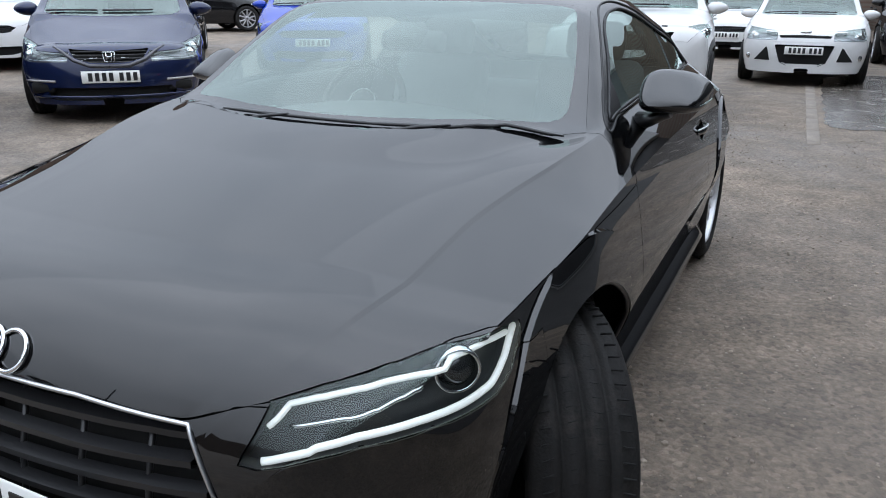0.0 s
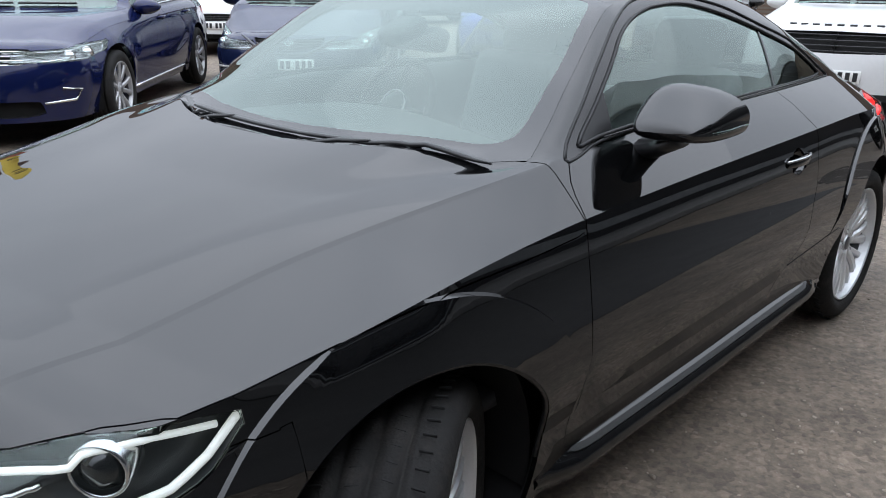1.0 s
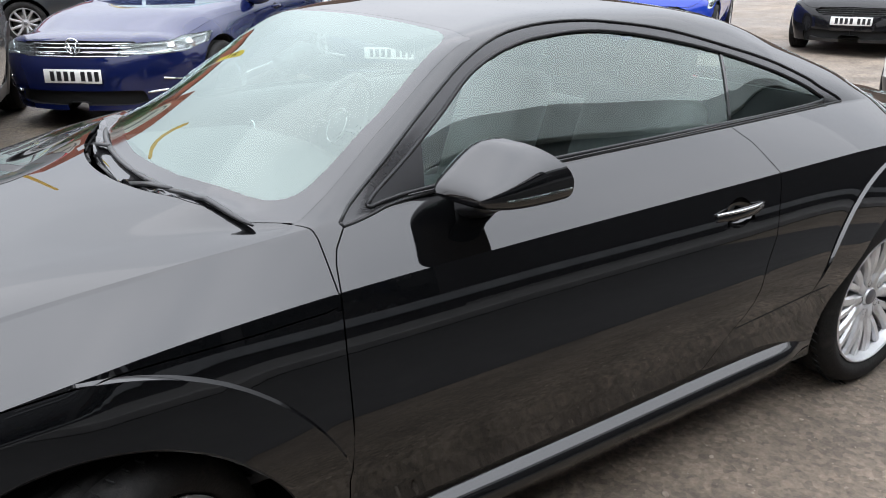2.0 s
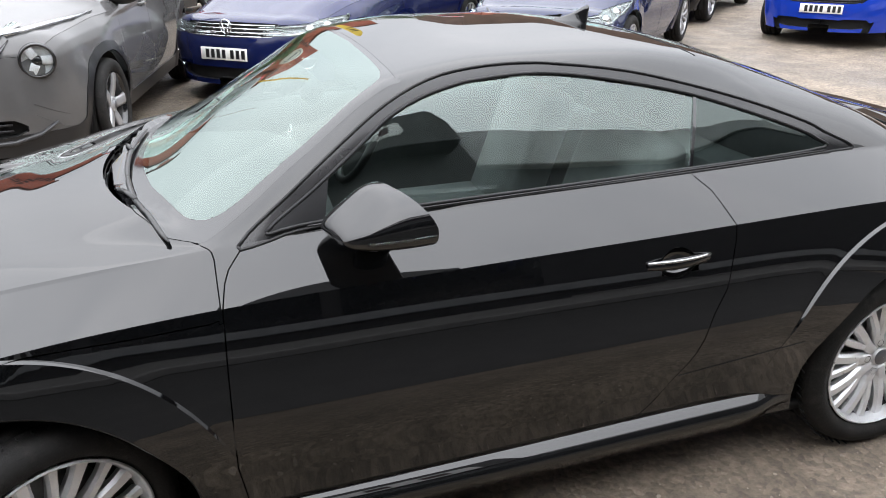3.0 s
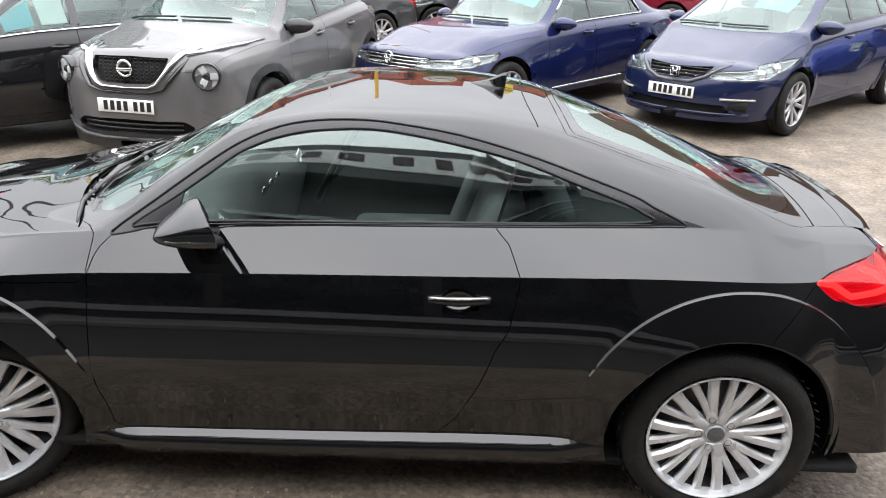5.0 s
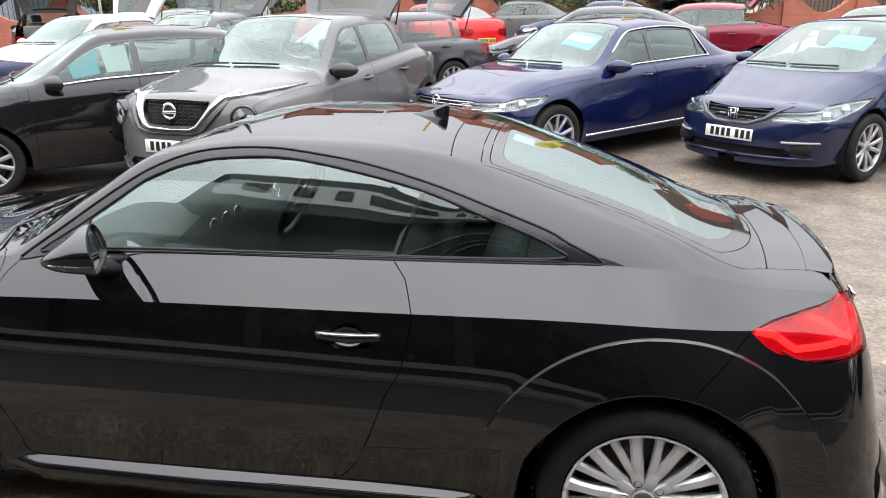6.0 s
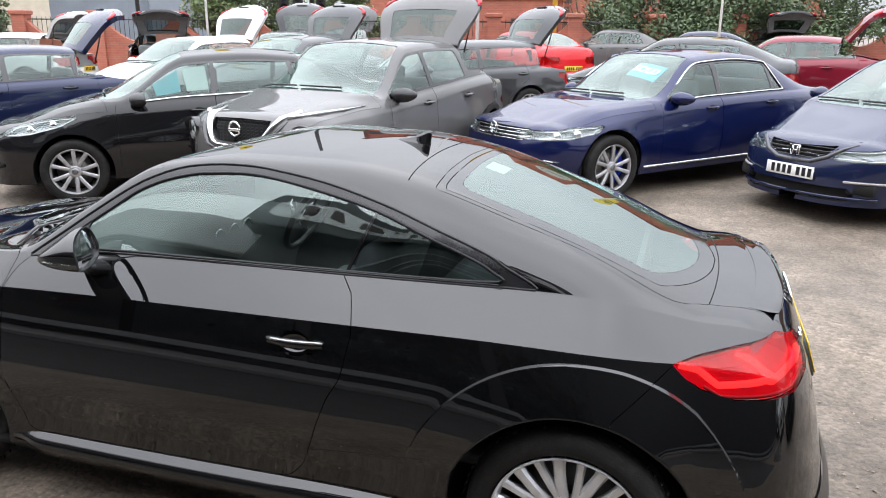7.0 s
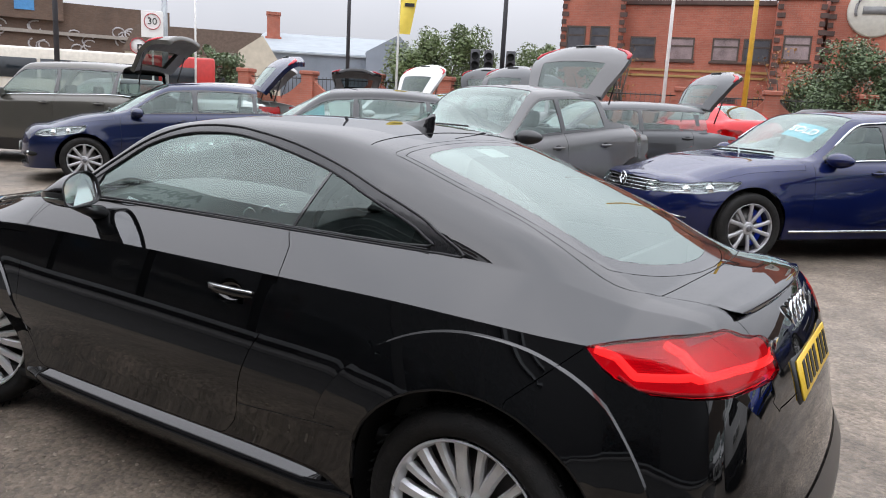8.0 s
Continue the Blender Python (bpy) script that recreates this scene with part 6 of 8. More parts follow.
CROSSOVER = parked_spec(4.21, 1.80, 1.595, 2.636, .86, .99, 1.12, 1.11, 1.95, 3.05, 3.85, 1.12, 1.04, 1.14, .345)
SALOON = parked_spec(4.767, 1.832, 1.456, 2.791, .93, .80, 1.48, .98, 2.28, 3.30, 4.15, 1.02, .95, .98, .335)
CIVIC = parked_spec(4.30, 1.770, 1.47, 2.595, .93, .76, 1.05, 1.00, 1.95, 3.10, 3.98, 1.12, 1.0, 1.06, .32)
HATCH_ = parked_spec(4.36, 1.823, 1.484, 2.648, .88, .80, 1.20, 1.0, 2.05, 3.15, 4.05, 1.08, .97, 1.06, .32)
GOLF = parked_spec(4.255, 1.799, 1.452, 2.637, .84, .80, 1.20, .98, 2.05, 3.25, 4.02, 1.05, .96, 1.0, .32)
ESTATE = parked_spec(4.75, 1.83, 1.46, 2.81, .88, .80, 1.40, .98, 2.20, 3.95, 4.52, 1.08, .97, 1.0, .33)
SUV = parked_spec(4.60, 1.90, 1.72, 2.74, .90, 1.00, 1.35, 1.15, 2.05, 3.75, 4.38, 1.25, 1.10, 1.15, .36)

SALE_PAPER = material("sale_paper", (.62, .72, .68), rough=.6)
CYAN_PAPER = material("cyan_paper", (.06, .45, .52), rough=.6)
cross, cross_s, cross_nose, cross_flank, cross_mark = parked_car("crossover_car", CROSSOVER, GREY_PAINT, park(-2.41, 3.10, 78, CROSSOVER), "gunmetal grey compact crossover with round headlights, tailgate raised", gate=84, fine=True, dx=.04,
    head=False, grille=[(-.1, .94), (0, .94), (.35, .93), (.32, .83), (.25, .74), (-.1, .73)], cladding=.34, intake=[(-.1, .45), (0, .45), (.48, .44), (.58, .37), (.46, .33), (-.1, .33)], spokes=5, twin=False, plate_z=.56, b_pillar=2.18, c_pillar=2.98, quarter=False, slats=0)
saloon, saloon_s, saloon_nose, saloon_flank, saloon_mark = parked_car("saloon_car", SALOON, NAVY_PAINT, park(-.50, 4.92, 48, SALOON), "dark blue saloon with chrome window line and cyan sale banner", fine=True, dx=.04,
    head=[(.0, .645), (.0, .722), (.28, .735), (.55, .758), (.82, .768), (.74, .69), (.45, .648), (.2, .638)], grille=[(-.1, .75), (0, .75), (.50, .74), (.56, .66), (.46, .63), (-.1, .62)], chrome_line="full", spokes=5, sold=(-.50, -.08), sills=CHROME, plate_z=.48, caliper=material("blue_caliper", (.01, .04, .5), rough=.4), c_pillar=3.42)
civic, civic_s, civic_nose, civic_flank, civic_mark = parked_car("hatchback_car", CIVIC, BLUE_PAINT, park(2.42, 4.86, 44, CIVIC), "slate blue five-door hatchback with curved grille", fine=True, dx=.04,
    head=[(.0, .60), (.0, .665), (.22, .69), (.40, .72), (.70, .765), (.98, .80), (.70, .675), (.42, .61), (.2, .59)], grille=[(-.1, .69), (0, .69), (.36, .71), (.30, .63), (.16, .59), (-.1, .58)], spokes=5, plate_z=.46, sold=(-.45, -.05))
black, black_s, black_nose, black_flank, black_mark = parked_car("black_hatchback_car", HATCH_, DARK_PAINT, park(-5.55, 3.35, 38, HATCH_), "black five-door hatchback with chrome waist strip and sale papers", fine=True, dx=.045,
    chrome_line="low", head=[(.22, .68), (.35, .76), (.70, .84), (1.02, .875), (.80, .765), (.5, .69)], fogs=True, paper=[(2.02, .22, SALE_PAPER), (1.72, .24, CYAN_PAPER)], spokes=5)
golf, *golf_ = parked_car("blue_hatchback_car", GOLF, BLUE_PAINT, park(-8.95, 3.50, 57, GOLF), "dark blue five-door hatchback with its tailgate raised", gate=80, spokes=5, dx=.05, fine=True, head=[(.20, .665), (.30, .73), (.58, .775), (.90, .805), (.84, .705), (.55, .655), (.30, .635)], grille=[(-.1, .74), (0, .74), (.46, .735), (.50, .68), (-.1, .67)], fogs=True)
suv, *suv_ = parked_car("grey_suv_car", SUV, BRONZE_PAINT, park(-12.9, 4.5, 22, SUV), "grey-brown sport utility car with its tailgate raised", gate=80, chrome_line="low", cladding=.40, dx=.06, fine=True, head=[(.28, .84), (.36, .95), (.62, .99), (.90, 1.0), (.74, .88), (.5, .84)], fogs=True)
disco, disco_s, disco_nose, disco_flank, disco_mark = parked_car("white_suv_car", SUV, WHITE_PAINT, park(5.35, .70, 8, SUV), "white sport utility car with dark lower cladding", cladding=.42, dx=.05, fine=True,
    head=[(.34, .86), (.42, .98), (.66, 1.0), (.86, 1.0), (.70, .88), (.5, .85)], grille=[(-.1, .94), (0, .94), (.50, .93), (.50, .80), (.42, .76), (-.1, .75)], plate_z=.56)
focus, focus_s, focus_nose, focus_flank, focus_mark = parked_car("white_hatchback_car", HATCH_, WHITE_PAINT, park(9.85, -.92, 2, HATCH_), "white five-door hatchback with black lower grille", dx=.05, fine=True,
    head=[(.0, .67), (.0, .75), (.30, .78), (.55, .815), (.78, .83), (.62, .72), (.40, .665), (.2, .655)], grille=[(-.1, .74), (0, .74), (.36, .73), (.34, .70), (-.1, .70)], intake=[(-.1, .60), (0, .60), (.41, .60), (.31, .33), (-.1, .33)], plate_z=.52, slats=2)
OTHERS = [
    ("white_saloon_car", SALOON, WHITE_PAINT, (14.6, .75, 4), "white saloon with a dark grille", None),
    ("black_suv_car", SUV, DARK_PAINT, (14.2, -3.0, 2), "black sport utility car far back", None),
    ("white_saloon_car", SALOON, WHITE_PAINT, (4.3, 9.7, 46), "white saloon with dark lower grille", None),
    ("dark_hatchback_car", HATCH_, DARK_PAINT, (5.9, 8.4, 40), "black five-door hatchback beside others", None),
    ("bright_blue_hatchback_car", GOLF, RBLUE_PAINT, (7.0, 5.8, 34), "bright blue five-door hatchback", None),
    ("black_saloon_car", SALOON, DARK_PAINT, (9.2, 4.1, 22), "black saloon parked nose out", None),
    ("black_saloon_car", SALOON, DARK_PAINT, (15.5, 13.5, 150), "black saloon parked side-on", None),
    ("white_hatchback_car", GOLF, WHITE_PAINT, (19.0, 13.0, 60), "white five-door hatchback far back", None),
    # second row, most with their gates up
    ("dark_estate_car", ESTATE, STEEL_PAINT, (-4.36, 8.04, 45), "dark grey estate with its tailgate raised", 86),
    ("dark_hatchback_car", HATCH_, STEEL_PAINT, (-7.90, 12.50, 100), "dark grey hatchback parked nose out, tailgate raised", 98),
    ("grey_hatchback_car", HATCH_, GREY_PAINT, (-8.70, 17.80, 100), "silver grey hatchback with its tailgate raised", 100),
    ("black_hatchback_car", HATCH_, DARK_PAINT, (-13.70, 17.20, -55), "black hatchback with its tailgate raised", 82),
    ("white_hatchback_car", GOLF, WHITE_PAINT, (-8.60, 8.20, 75), "white hatchback with its tailgate raised", 90),
    ("white_estate_car", ESTATE, WHITE_PAINT, (-17.0, 11.2, 15), "white estate with its tailgate raised", 80),
    ("red_hatchback_car", HATCH_, RED_PAINT, (-4.40, 19.10, -45), "bright red five-door hatchback with yellow window sticker", None),
    ("wine_hatchback_car", HATCH_, WINE_PAINT, (1.00, 14.50, -10), "wine red hatchback with its tailgate raised", 82),
    ("dark_hatchback_car", HATCH_, STEEL_PAINT, (-1.07, 12.50, -5), "dark grey hatchback with red tail lamps", None),
    ("black_hatchback_car", HATCH_, DARK_PAINT, (3.10, 26.10, -75), "black hatchback with its tailgate raised", 82),
    ("silver_saloon_car", SALOON, GREY_PAINT, (-3.60, 23.50, -8), "silver grey saloon at the back", None),
    ("blue_saloon_car", SALOON, BLUE_PAINT, (-1.00, 20.80, -8), "blue-grey saloon at the back", None),
    ("dark_estate_car", ESTATE, STEEL_PAINT, (-19.4, 9.0, 40), "dark grey estate at the back", None),
]
parked_car("dark_hatchback_car", HATCH_, STEEL_PAINT, park(-6.40, 8.30, 75, HATCH_), "dark grey hatchback with a sale paper and raised tailgate", dx=.08, gate=88, paper=[(1.75, .24, SALE_PAPER)])
for nm, sp, col, (x, y, b), lab, gt in OTHERS:
    parked_car(nm, sp, col, park(x, y, b, sp), lab, dx=.08, gate=gt, quarter=True)

# ---- badges and lamps of the nearest parked cars ----
def ring_badge(parent, nose, y, z, r, thick=.006, mat=None, bar=False, lift=.012):
    c = nose(y, z, lift)
    bm = bmesh.new()
    tube(bm, [c + Vector((0, r * math.cos(a), r * math.sin(a))) for a in np.linspace(0, 2 * math.pi, 29)], thick, 6)
    b = part("badge_ring", bm, mat or CHROME, parent)
    if bar:
        bm = bmesh.new()
        box(bm, c.x - .010, c.x + .004, -r * 1.15, r * 1.15, z - r * .22, z + r * .22, bevel=.004)
        part("badge_bar", bm, mat or CHROME, b)
    return c, b


SATIN_DARK = material("dark_satin_lip", (.05, .05, .052), rough=.35, metal=.3)
# crossover: V of chrome round the grille, round lamps, honeycomb
ring_badge(cross, cross_nose, 0, .845, .062, .011, CHROME, True, .022)
for sgn in (-1, 1):
    bm = bmesh.new()
    pts = [cross_nose(sgn * y, z, .010) for y, z in ((.47, .985), (.42, .945), (.37, .875), (.32, .80), (.27, .735), (.21, .710), (.0, .705))]
    tube(bm, pts, .022, 8, taper=[1.9, 1.7, 1.5, 1.3, 1.0, .75, .7], flat=.5)
    part("grille_chrome", bm, CHROME, cross, "broad chrome V beside the grille")
    c = cross_nose(sgn * .655, .80, 0)
    back = Matrix.Translation(c) @ pose(0, 0, 0, 0, 0, -90 - sgn * 24)
    bm = bmesh.new()
    lathe(bm, [(.112, .035), (.112, -.018), (.104, -.030), (.094, -.022), (.092, .0)], 36, m=back)
    lamp = part("round_headlight", bm, GLOSS_BLACK, cross, "round headlight in a gloss black ring")
    bm = bmesh.new()
    lathe(bm, [(.001, .004), (.05, .002), (.092, -.004)], 30, m=back)
    part("lamp_bowl", bm, material("bright_lamp_bowl", (.55, .56, .57), rough=.35, metal=.3), lamp)
    bm = bmesh.new()
    for a in (90, 210, 330):
        box(bm, -.027, .027, -.018, .0, .025, .091, bevel=.004, m=back @ pose(0, 0, 0, 0, a, 0))
    part("lamp_star", bm, material("lamp_star_white", (.78, .79, .80), rough=.3, metal=.2), lamp)
    bm = bmesh.new()
    lathe(bm, [(.001, -.024), (.02, -.023), (.032, -.012), (.034, 0)], 20, m=back)
    part("lamp_lens", bm, GLOSS_BLACK, lamp)
    bm = bmesh.new()
    lathe(bm, [(.094, -.024), (.05, -.032), (.001, -.035)], 30, m=back)
    part("lamp_glass", bm, LENS, lamp)
    # gloss black wedge beside the chrome
    bm = bmesh.new()
    tube(bm, [cross_nose(sgn * y, z, .001) for y, z in ((.50, .93), (.44, .85), (.385, .775), (.33, .70), (.22, .672), (0, .668))], .022, 8, taper=[.3, 1.5, 1.7, 1.5, .9, .9], flat=.4)
    part("grille_edge", bm, GLOSS_BLACK, cross)
for sgn in (-1, 1):
    bm = bmesh.new()
    pts = [cross_nose(sgn * y, z, .006) for y, z in ((.47, .955), (.56, .968), (.65, .982), (.73, .995), (.79, 1.008))]
    tube(bm, pts, .026, 8, taper=[1.15, 1.1, .95, .7, .25], flat=.7)
    lamp = part("slim_headlight", bm, material("slim_lamp_silver", (.45, .46, .47), rough=.15, metal=.8, vary=.3, scale=30), cross, "slim bright lamp along the bonnet edge")
bm = bmesh.new()
for row in range(7):
    z = .75 + row * .028
    half_w = .20 + (z - .74) * .55
    n = int(half_w * 2 / .048)
    for k in range(n + 1):
        y = -half_w + .048 * k + (.024 if row % 2 else 0)
        if abs(y) > half_w:
            continue
        c = cross_nose(y, z, -.014)
        tube(bm, [c + Vector((0, .021 * math.cos(a), .0165 * math.sin(a))) for a in np.linspace(0, 2 * math.pi, 7)], .0032, 4)
comb = part("honeycomb", bm, TRIM, cross)
comb["kind"] = "stuff"
for sgn in (-1, 1):
    bm = bmesh.new()
    tube(bm, [cross_nose(sgn * y, z, .012) for y, z in ((0, .285), (.25, .285), (.46, .295), (.60, .33), (.70, .40))], .022, 8, taper=[1, 1, 1, .9, .5], flat=.8)
    part("bumper_lip", bm, SATIN_DARK, cross, "dark satin lip along the chin")
    bm = bmesh.new()
    rows = []
    for f in np.linspace(0, 1, 7):
        y = .60 + .16 * f
        rows.append([bm.verts.new(cross_nose(sgn * y, z, l)) for z, l in ((.530 - .10 * f, .002), (.515 - .10 * f, -.010), (.475 - .12 * f, -.010), (.455 - .12 * f, .002))])
    for p, q in zip(rows, rows[1:]):
        for k in range(3):
            bm.faces.new((p[k], p[k + 1], q[k + 1], q[k]))
    part("corner_vent", bm, TRIM, cross)
for z in (.37, .41):
    bm = bmesh.new()
    tube(bm, [cross_nose(y, z, -.012) for y in np.linspace(-.46, .46, 13)], .008, 6)
    part("intake_slat", bm, TRIM, cross)
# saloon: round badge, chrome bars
ring_badge(saloon, saloon_nose, 0, .705, .062, .007, CHROME, False, .014)
bm = bmesh.new()
c = saloon_nose(0, .705, .014)
for sgn in (-1, 1):
    tube(bm, [c + Vector((0, sgn * .040, .030)), c + Vector((0, sgn * .018, -.045)), c + Vector((0, 0, -.004))], .0065, 5)
part("badge_bar", bm, CHROME, saloon)
for sgn in (-1, 1):
    bm = bmesh.new()
    tube(bm, [saloon_nose(sgn * y, z, .008) for y, z in ((.58, .34), (.76, .355), (.80, .43), (.70, .45))], .010, 6)
    part("intake_chrome", bm, CHROME, saloon)
    bm = bmesh.new()
    tube(bm, [saloon_nose(sgn * y, z, -.012) for y, z in ((.56, .650), (.66, .655), (.76, .668))], .010, 6)
    part("headlight_strip", bm, SILVER, saloon)
# hatchback: square badge, satin surround
c = civic_nose(0, .635, .018)
bm = bmesh.new()
tube(bm, [c + Vector((0, y, z)) for y, z in ((-.055, .045), (.055, .045), (.042, -.045), (-.042, -.045), (-.055, .045))], .006, 6)
for sgn in (-1, 1):
    tube(bm, [c + Vector((0, sgn * .026, .036)), c + Vector((0, sgn * .020, -.036))], .006, 6)
tube(bm, [c + Vector((0, -.022, 0)), c + Vector((0, .022, 0))], .006, 6)
part("badge_frame", bm, CHROME, civic)
SATIN_GREY = material("satin_grey_trim", (.09, .09, .10), rough=.35, metal=.4)
for sgn in (-1, 1):
    bm = bmesh.new()
    tube(bm, [civic_nose(sgn * y, z, .004) for y, z in ((0, .555), (.18, .562), (.32, .615), (.42, .690), (.50, .73))], .022, 8, flat=.8, taper=[1, 1, 1, .7, .3])
    part("grille_surround", bm, SATIN_GREY, civic)
    bm = bmesh.new()
    tube(bm, [civic_nose(sgn * y, .42, .008) for y in (.50, .60, .70, .76)], .011, 6)
    part("reflector_strip", bm, material("pale_strip", (.40, .38, .38), rough=.3), civic)
    bm = bmesh.new()
    box(bm, -.03, .03, -.12, .12, -.05, .05, bevel=.02, m=Matrix.Translation(civic_nose(sgn * .63, .355, -.018)) @ pose(0, 0, 0, 0, 0, -sgn * 22))
    part("fog_recess", bm, VOID, civic)
    bm = bmesh.new()
    tube(bm, [civic_nose(sgn * y, .275, .012) for y in (0, .2, .4, .6, .72)], .014, 6)
    part("bumper_lip", bm, BLUE_PAINT, civic)
# white hatchback: oval badge, side wedges
c = focus_nose(0, .77, .010)
bm = bmesh.new()
for v in bmesh.ops.create_uvsphere(bm, u_segments=20, v_segments=10, radius=1)["verts"]:
    v.co = c + Vector((v.co.x * .012, v.co.y * .075, v.co.z * .032))
part("badge_oval", bm, CHROME, focus)
for sgn in (-1, 1):
    bm = bmesh.new()
    rows = []
    for f in np.linspace(0, 1, 7):
        z = .56 - .19 * f
        rows.append([bm.verts.new(focus_nose(sgn * (.505 + (-.055 * f) + (.02 + .20 * f) * g), z, .006)) for g in np.linspace(0, 1, 7)])
    for p, q in zip(rows, rows[1:]):
        for k in range(6):
            bm.faces.new((p[k], p[k + 1], q[k + 1], q[k]))
    part("side_wedge", bm, VOID, focus)
    bm = bmesh.new()
    c = focus_nose(sgn * .76, .42, 0)
    lathe(bm, [(.001, -.012), (.032, -.010), (.040, -.004)], 18, m=Matrix.Translation(c) @ pose(0, 0, 0, 0, 0, -90 - sgn * 30))
    part("fog_lamp", bm, SILVER, focus)
# white SUV: bars for the bonnet lettering, oval badge
for i in range(9):
    y = -.42 + i * .105
    bm = bmesh.new()
    p = disco_nose(y, .985, .004)
    box(bm, p.x - .004, p.x + .006, y - .030, y + .030, .968, 1.000, bevel=.002)
    part("lettering_bar", bm, INK, disco)

# ---- ground ----
def ground_material():
    m = bpy.data.materials.new("worn_yard_surface")
    m.use_nodes = True
    n, l = m.node_tree.nodes, m.node_tree.links
    b = n["Principled BSDF"]
    co = n.new("ShaderNodeTexCoord")

    def noise_node(scale, detail=6.0, rough=.6):
        t = n.new("ShaderNodeTexNoise")
        t.inputs["Scale"].default_value, t.inputs["Detail"].default_value, t.inputs["Roughness"].default_value = scale, detail, rough
        l.new(co.outputs["Object"], t.inputs["Vector"])
        return t
    big, mid, small = noise_node(.45), noise_node(3.2, 8), noise_node(38, 6, .7)
    stones = n.new("ShaderNodeTexVoronoi")
    stones.inputs["Scale"].default_value = 46
    l.new(co.outputs["Object"], stones.inputs["Vector"])
    ramp = n.new("ShaderNodeValToRGB")
    cr = ramp.color_ramp
    cr.elements[0].position, cr.elements[0].color = .33, (.100, .080, .061, 1)
    cr.elements[1].position, cr.elements[1].color = .67, (.300, .243, .188, 1)
    e = cr.elements.new(.5)
    e.color = (.190, .154, .119, 1)
    mixv = n.new("ShaderNodeMath")
    mixv.operation = "MULTIPLY_ADD"
    mixv.inputs[1].default_value = .55
    l.new(mid.outputs["Fac"], mixv.inputs[0])
    half = n.new("ShaderNodeMath")
    half.operation = "MULTIPLY"
    half.inputs[1].default_value = .45
    l.new(big.outputs["Fac"], half.inputs[0])
    l.new(half.outputs[0], mixv.inputs[2])
    l.new(mixv.outputs[0], ramp.inputs["Fac"])
    grain = n.new("ShaderNodeMapRange")
    grain.inputs["From Min"].default_value, grain.inputs["From Max"].default_value = .25, .75
    grain.inputs["To Min"].default_value, grain.inputs["To Max"].default_value = .56, 1.46
    l.new(small.outputs["Fac"], grain.inputs["Value"])
    sep = n.new("ShaderNodeSeparateColor")
    l.new(stones.outputs["Color"], sep.inputs["Color"])
    st = n.new("ShaderNodeMapRange")
    st.inputs["To Min"].default_value, st.inputs["To Max"].default_value = .76, 1.26
    l.new(sep.outputs["Red"], st.inputs["Value"])
    mul = n.new("ShaderNodeMath")
    mul.operation = "MULTIPLY"
    l.new(grain.outputs["Result"], mul.inputs[0])
    l.new(st.outputs["Result"], mul.inputs[1])
    sc = n.new("ShaderNodeVectorMath")
    sc.operation = "SCALE"
    l.new(ramp.outputs["Color"], sc.inputs[0])
    l.new(mul.outputs[0], sc.inputs["Scale"])
    # a darker, slightly browner tone on the showroom side, its edge broken up
    sepx = n.new("ShaderNodeSeparateXYZ")
    l.new(co.outputs["Object"], sepx.inputs["Vector"])
    edge = n.new("ShaderNodeMath")
    edge.operation = "MULTIPLY_ADD"
    edge.inputs[1].default_value = 3.5
    l.new(mid.outputs["Fac"], edge.inputs[0])
    l.new(sepx.outputs["Y"], edge.inputs[2])
    apron = n.new("ShaderNodeMapRange")
    apron.inputs["From Min"].default_value, apron.inputs["From Max"].default_value = 1.2, 3.6
    l.new(edge.outputs[0], apron.inputs["Value"])
    tone = n.new("ShaderNodeMix")
    tone.data_type = "RGBA"
    tone.inputs["A"].default_value, tone.inputs["B"].default_value = (.78, .77, .755, 1), (.96, .96, .96, 1)
    l.new(apron.outputs["Result"], tone.inputs["Factor"])
    worn = n.new("ShaderNodeMix")
    worn.data_type, worn.blend_type = "RGBA", "MULTIPLY"
    worn.inputs["Factor"].default_value = 1.0
    l.new(sc.outputs[0], worn.inputs["A"])
    l.new(tone.outputs["Result"], worn.inputs["B"])
    # scattered oil and damp stains
    blot = noise_node(1.1, 5, .55)
    bl = n.new("ShaderNodeMapRange")
    bl.inputs["From Min"].default_value, bl.inputs["From Max"].default_value = .62, .70
    bl.inputs["To Min"].default_value, bl.inputs["To Max"].default_value = 0.0, .55
    l.new(blot.outputs["Fac"], bl.inputs["Value"])
    stain = n.new("ShaderNodeMix")
    stain.data_type, stain.blend_type = "RGBA", "MULTIPLY"
    stain.inputs["B"].default_value = (.45, .43, .42, 1)
    l.new(bl.outputs["Result"], stain.inputs["Factor"])
    l.new(worn.outputs["Result"], stain.inputs["A"])
    l.new(stain.outputs["Result"], b.inputs["Base Color"])
    rr = n.new("ShaderNodeMapRange")
    rr.inputs["From Min"].default_value, rr.inputs["From Max"].default_value = .35, .65
    rr.inputs["To Min"].default_value, rr.inputs["To Max"].default_value = .42, .85
    l.new(big.outputs["Fac"], rr.inputs["Value"])
    l.new(rr.outputs["Result"], b.inputs["Roughness"])
    hs = n.new("ShaderNodeMath")
    hs.operation = "MULTIPLY_ADD"
    hs.inputs[1].default_value = -.6
    l.new(stones.outputs["Distance"], hs.inputs[0])
    l.new(small.outputs["Fac"], hs.inputs[2])
    bp = n.new("ShaderNodeBump")
    bp.inputs["Strength"].default_value, bp.inputs["Distance"].default_value = .8, .012
    l.new(hs.outputs[0], bp.inputs["Height"])
    l.new(bp.outputs["Normal"], b.inputs["Normal"])
    return m


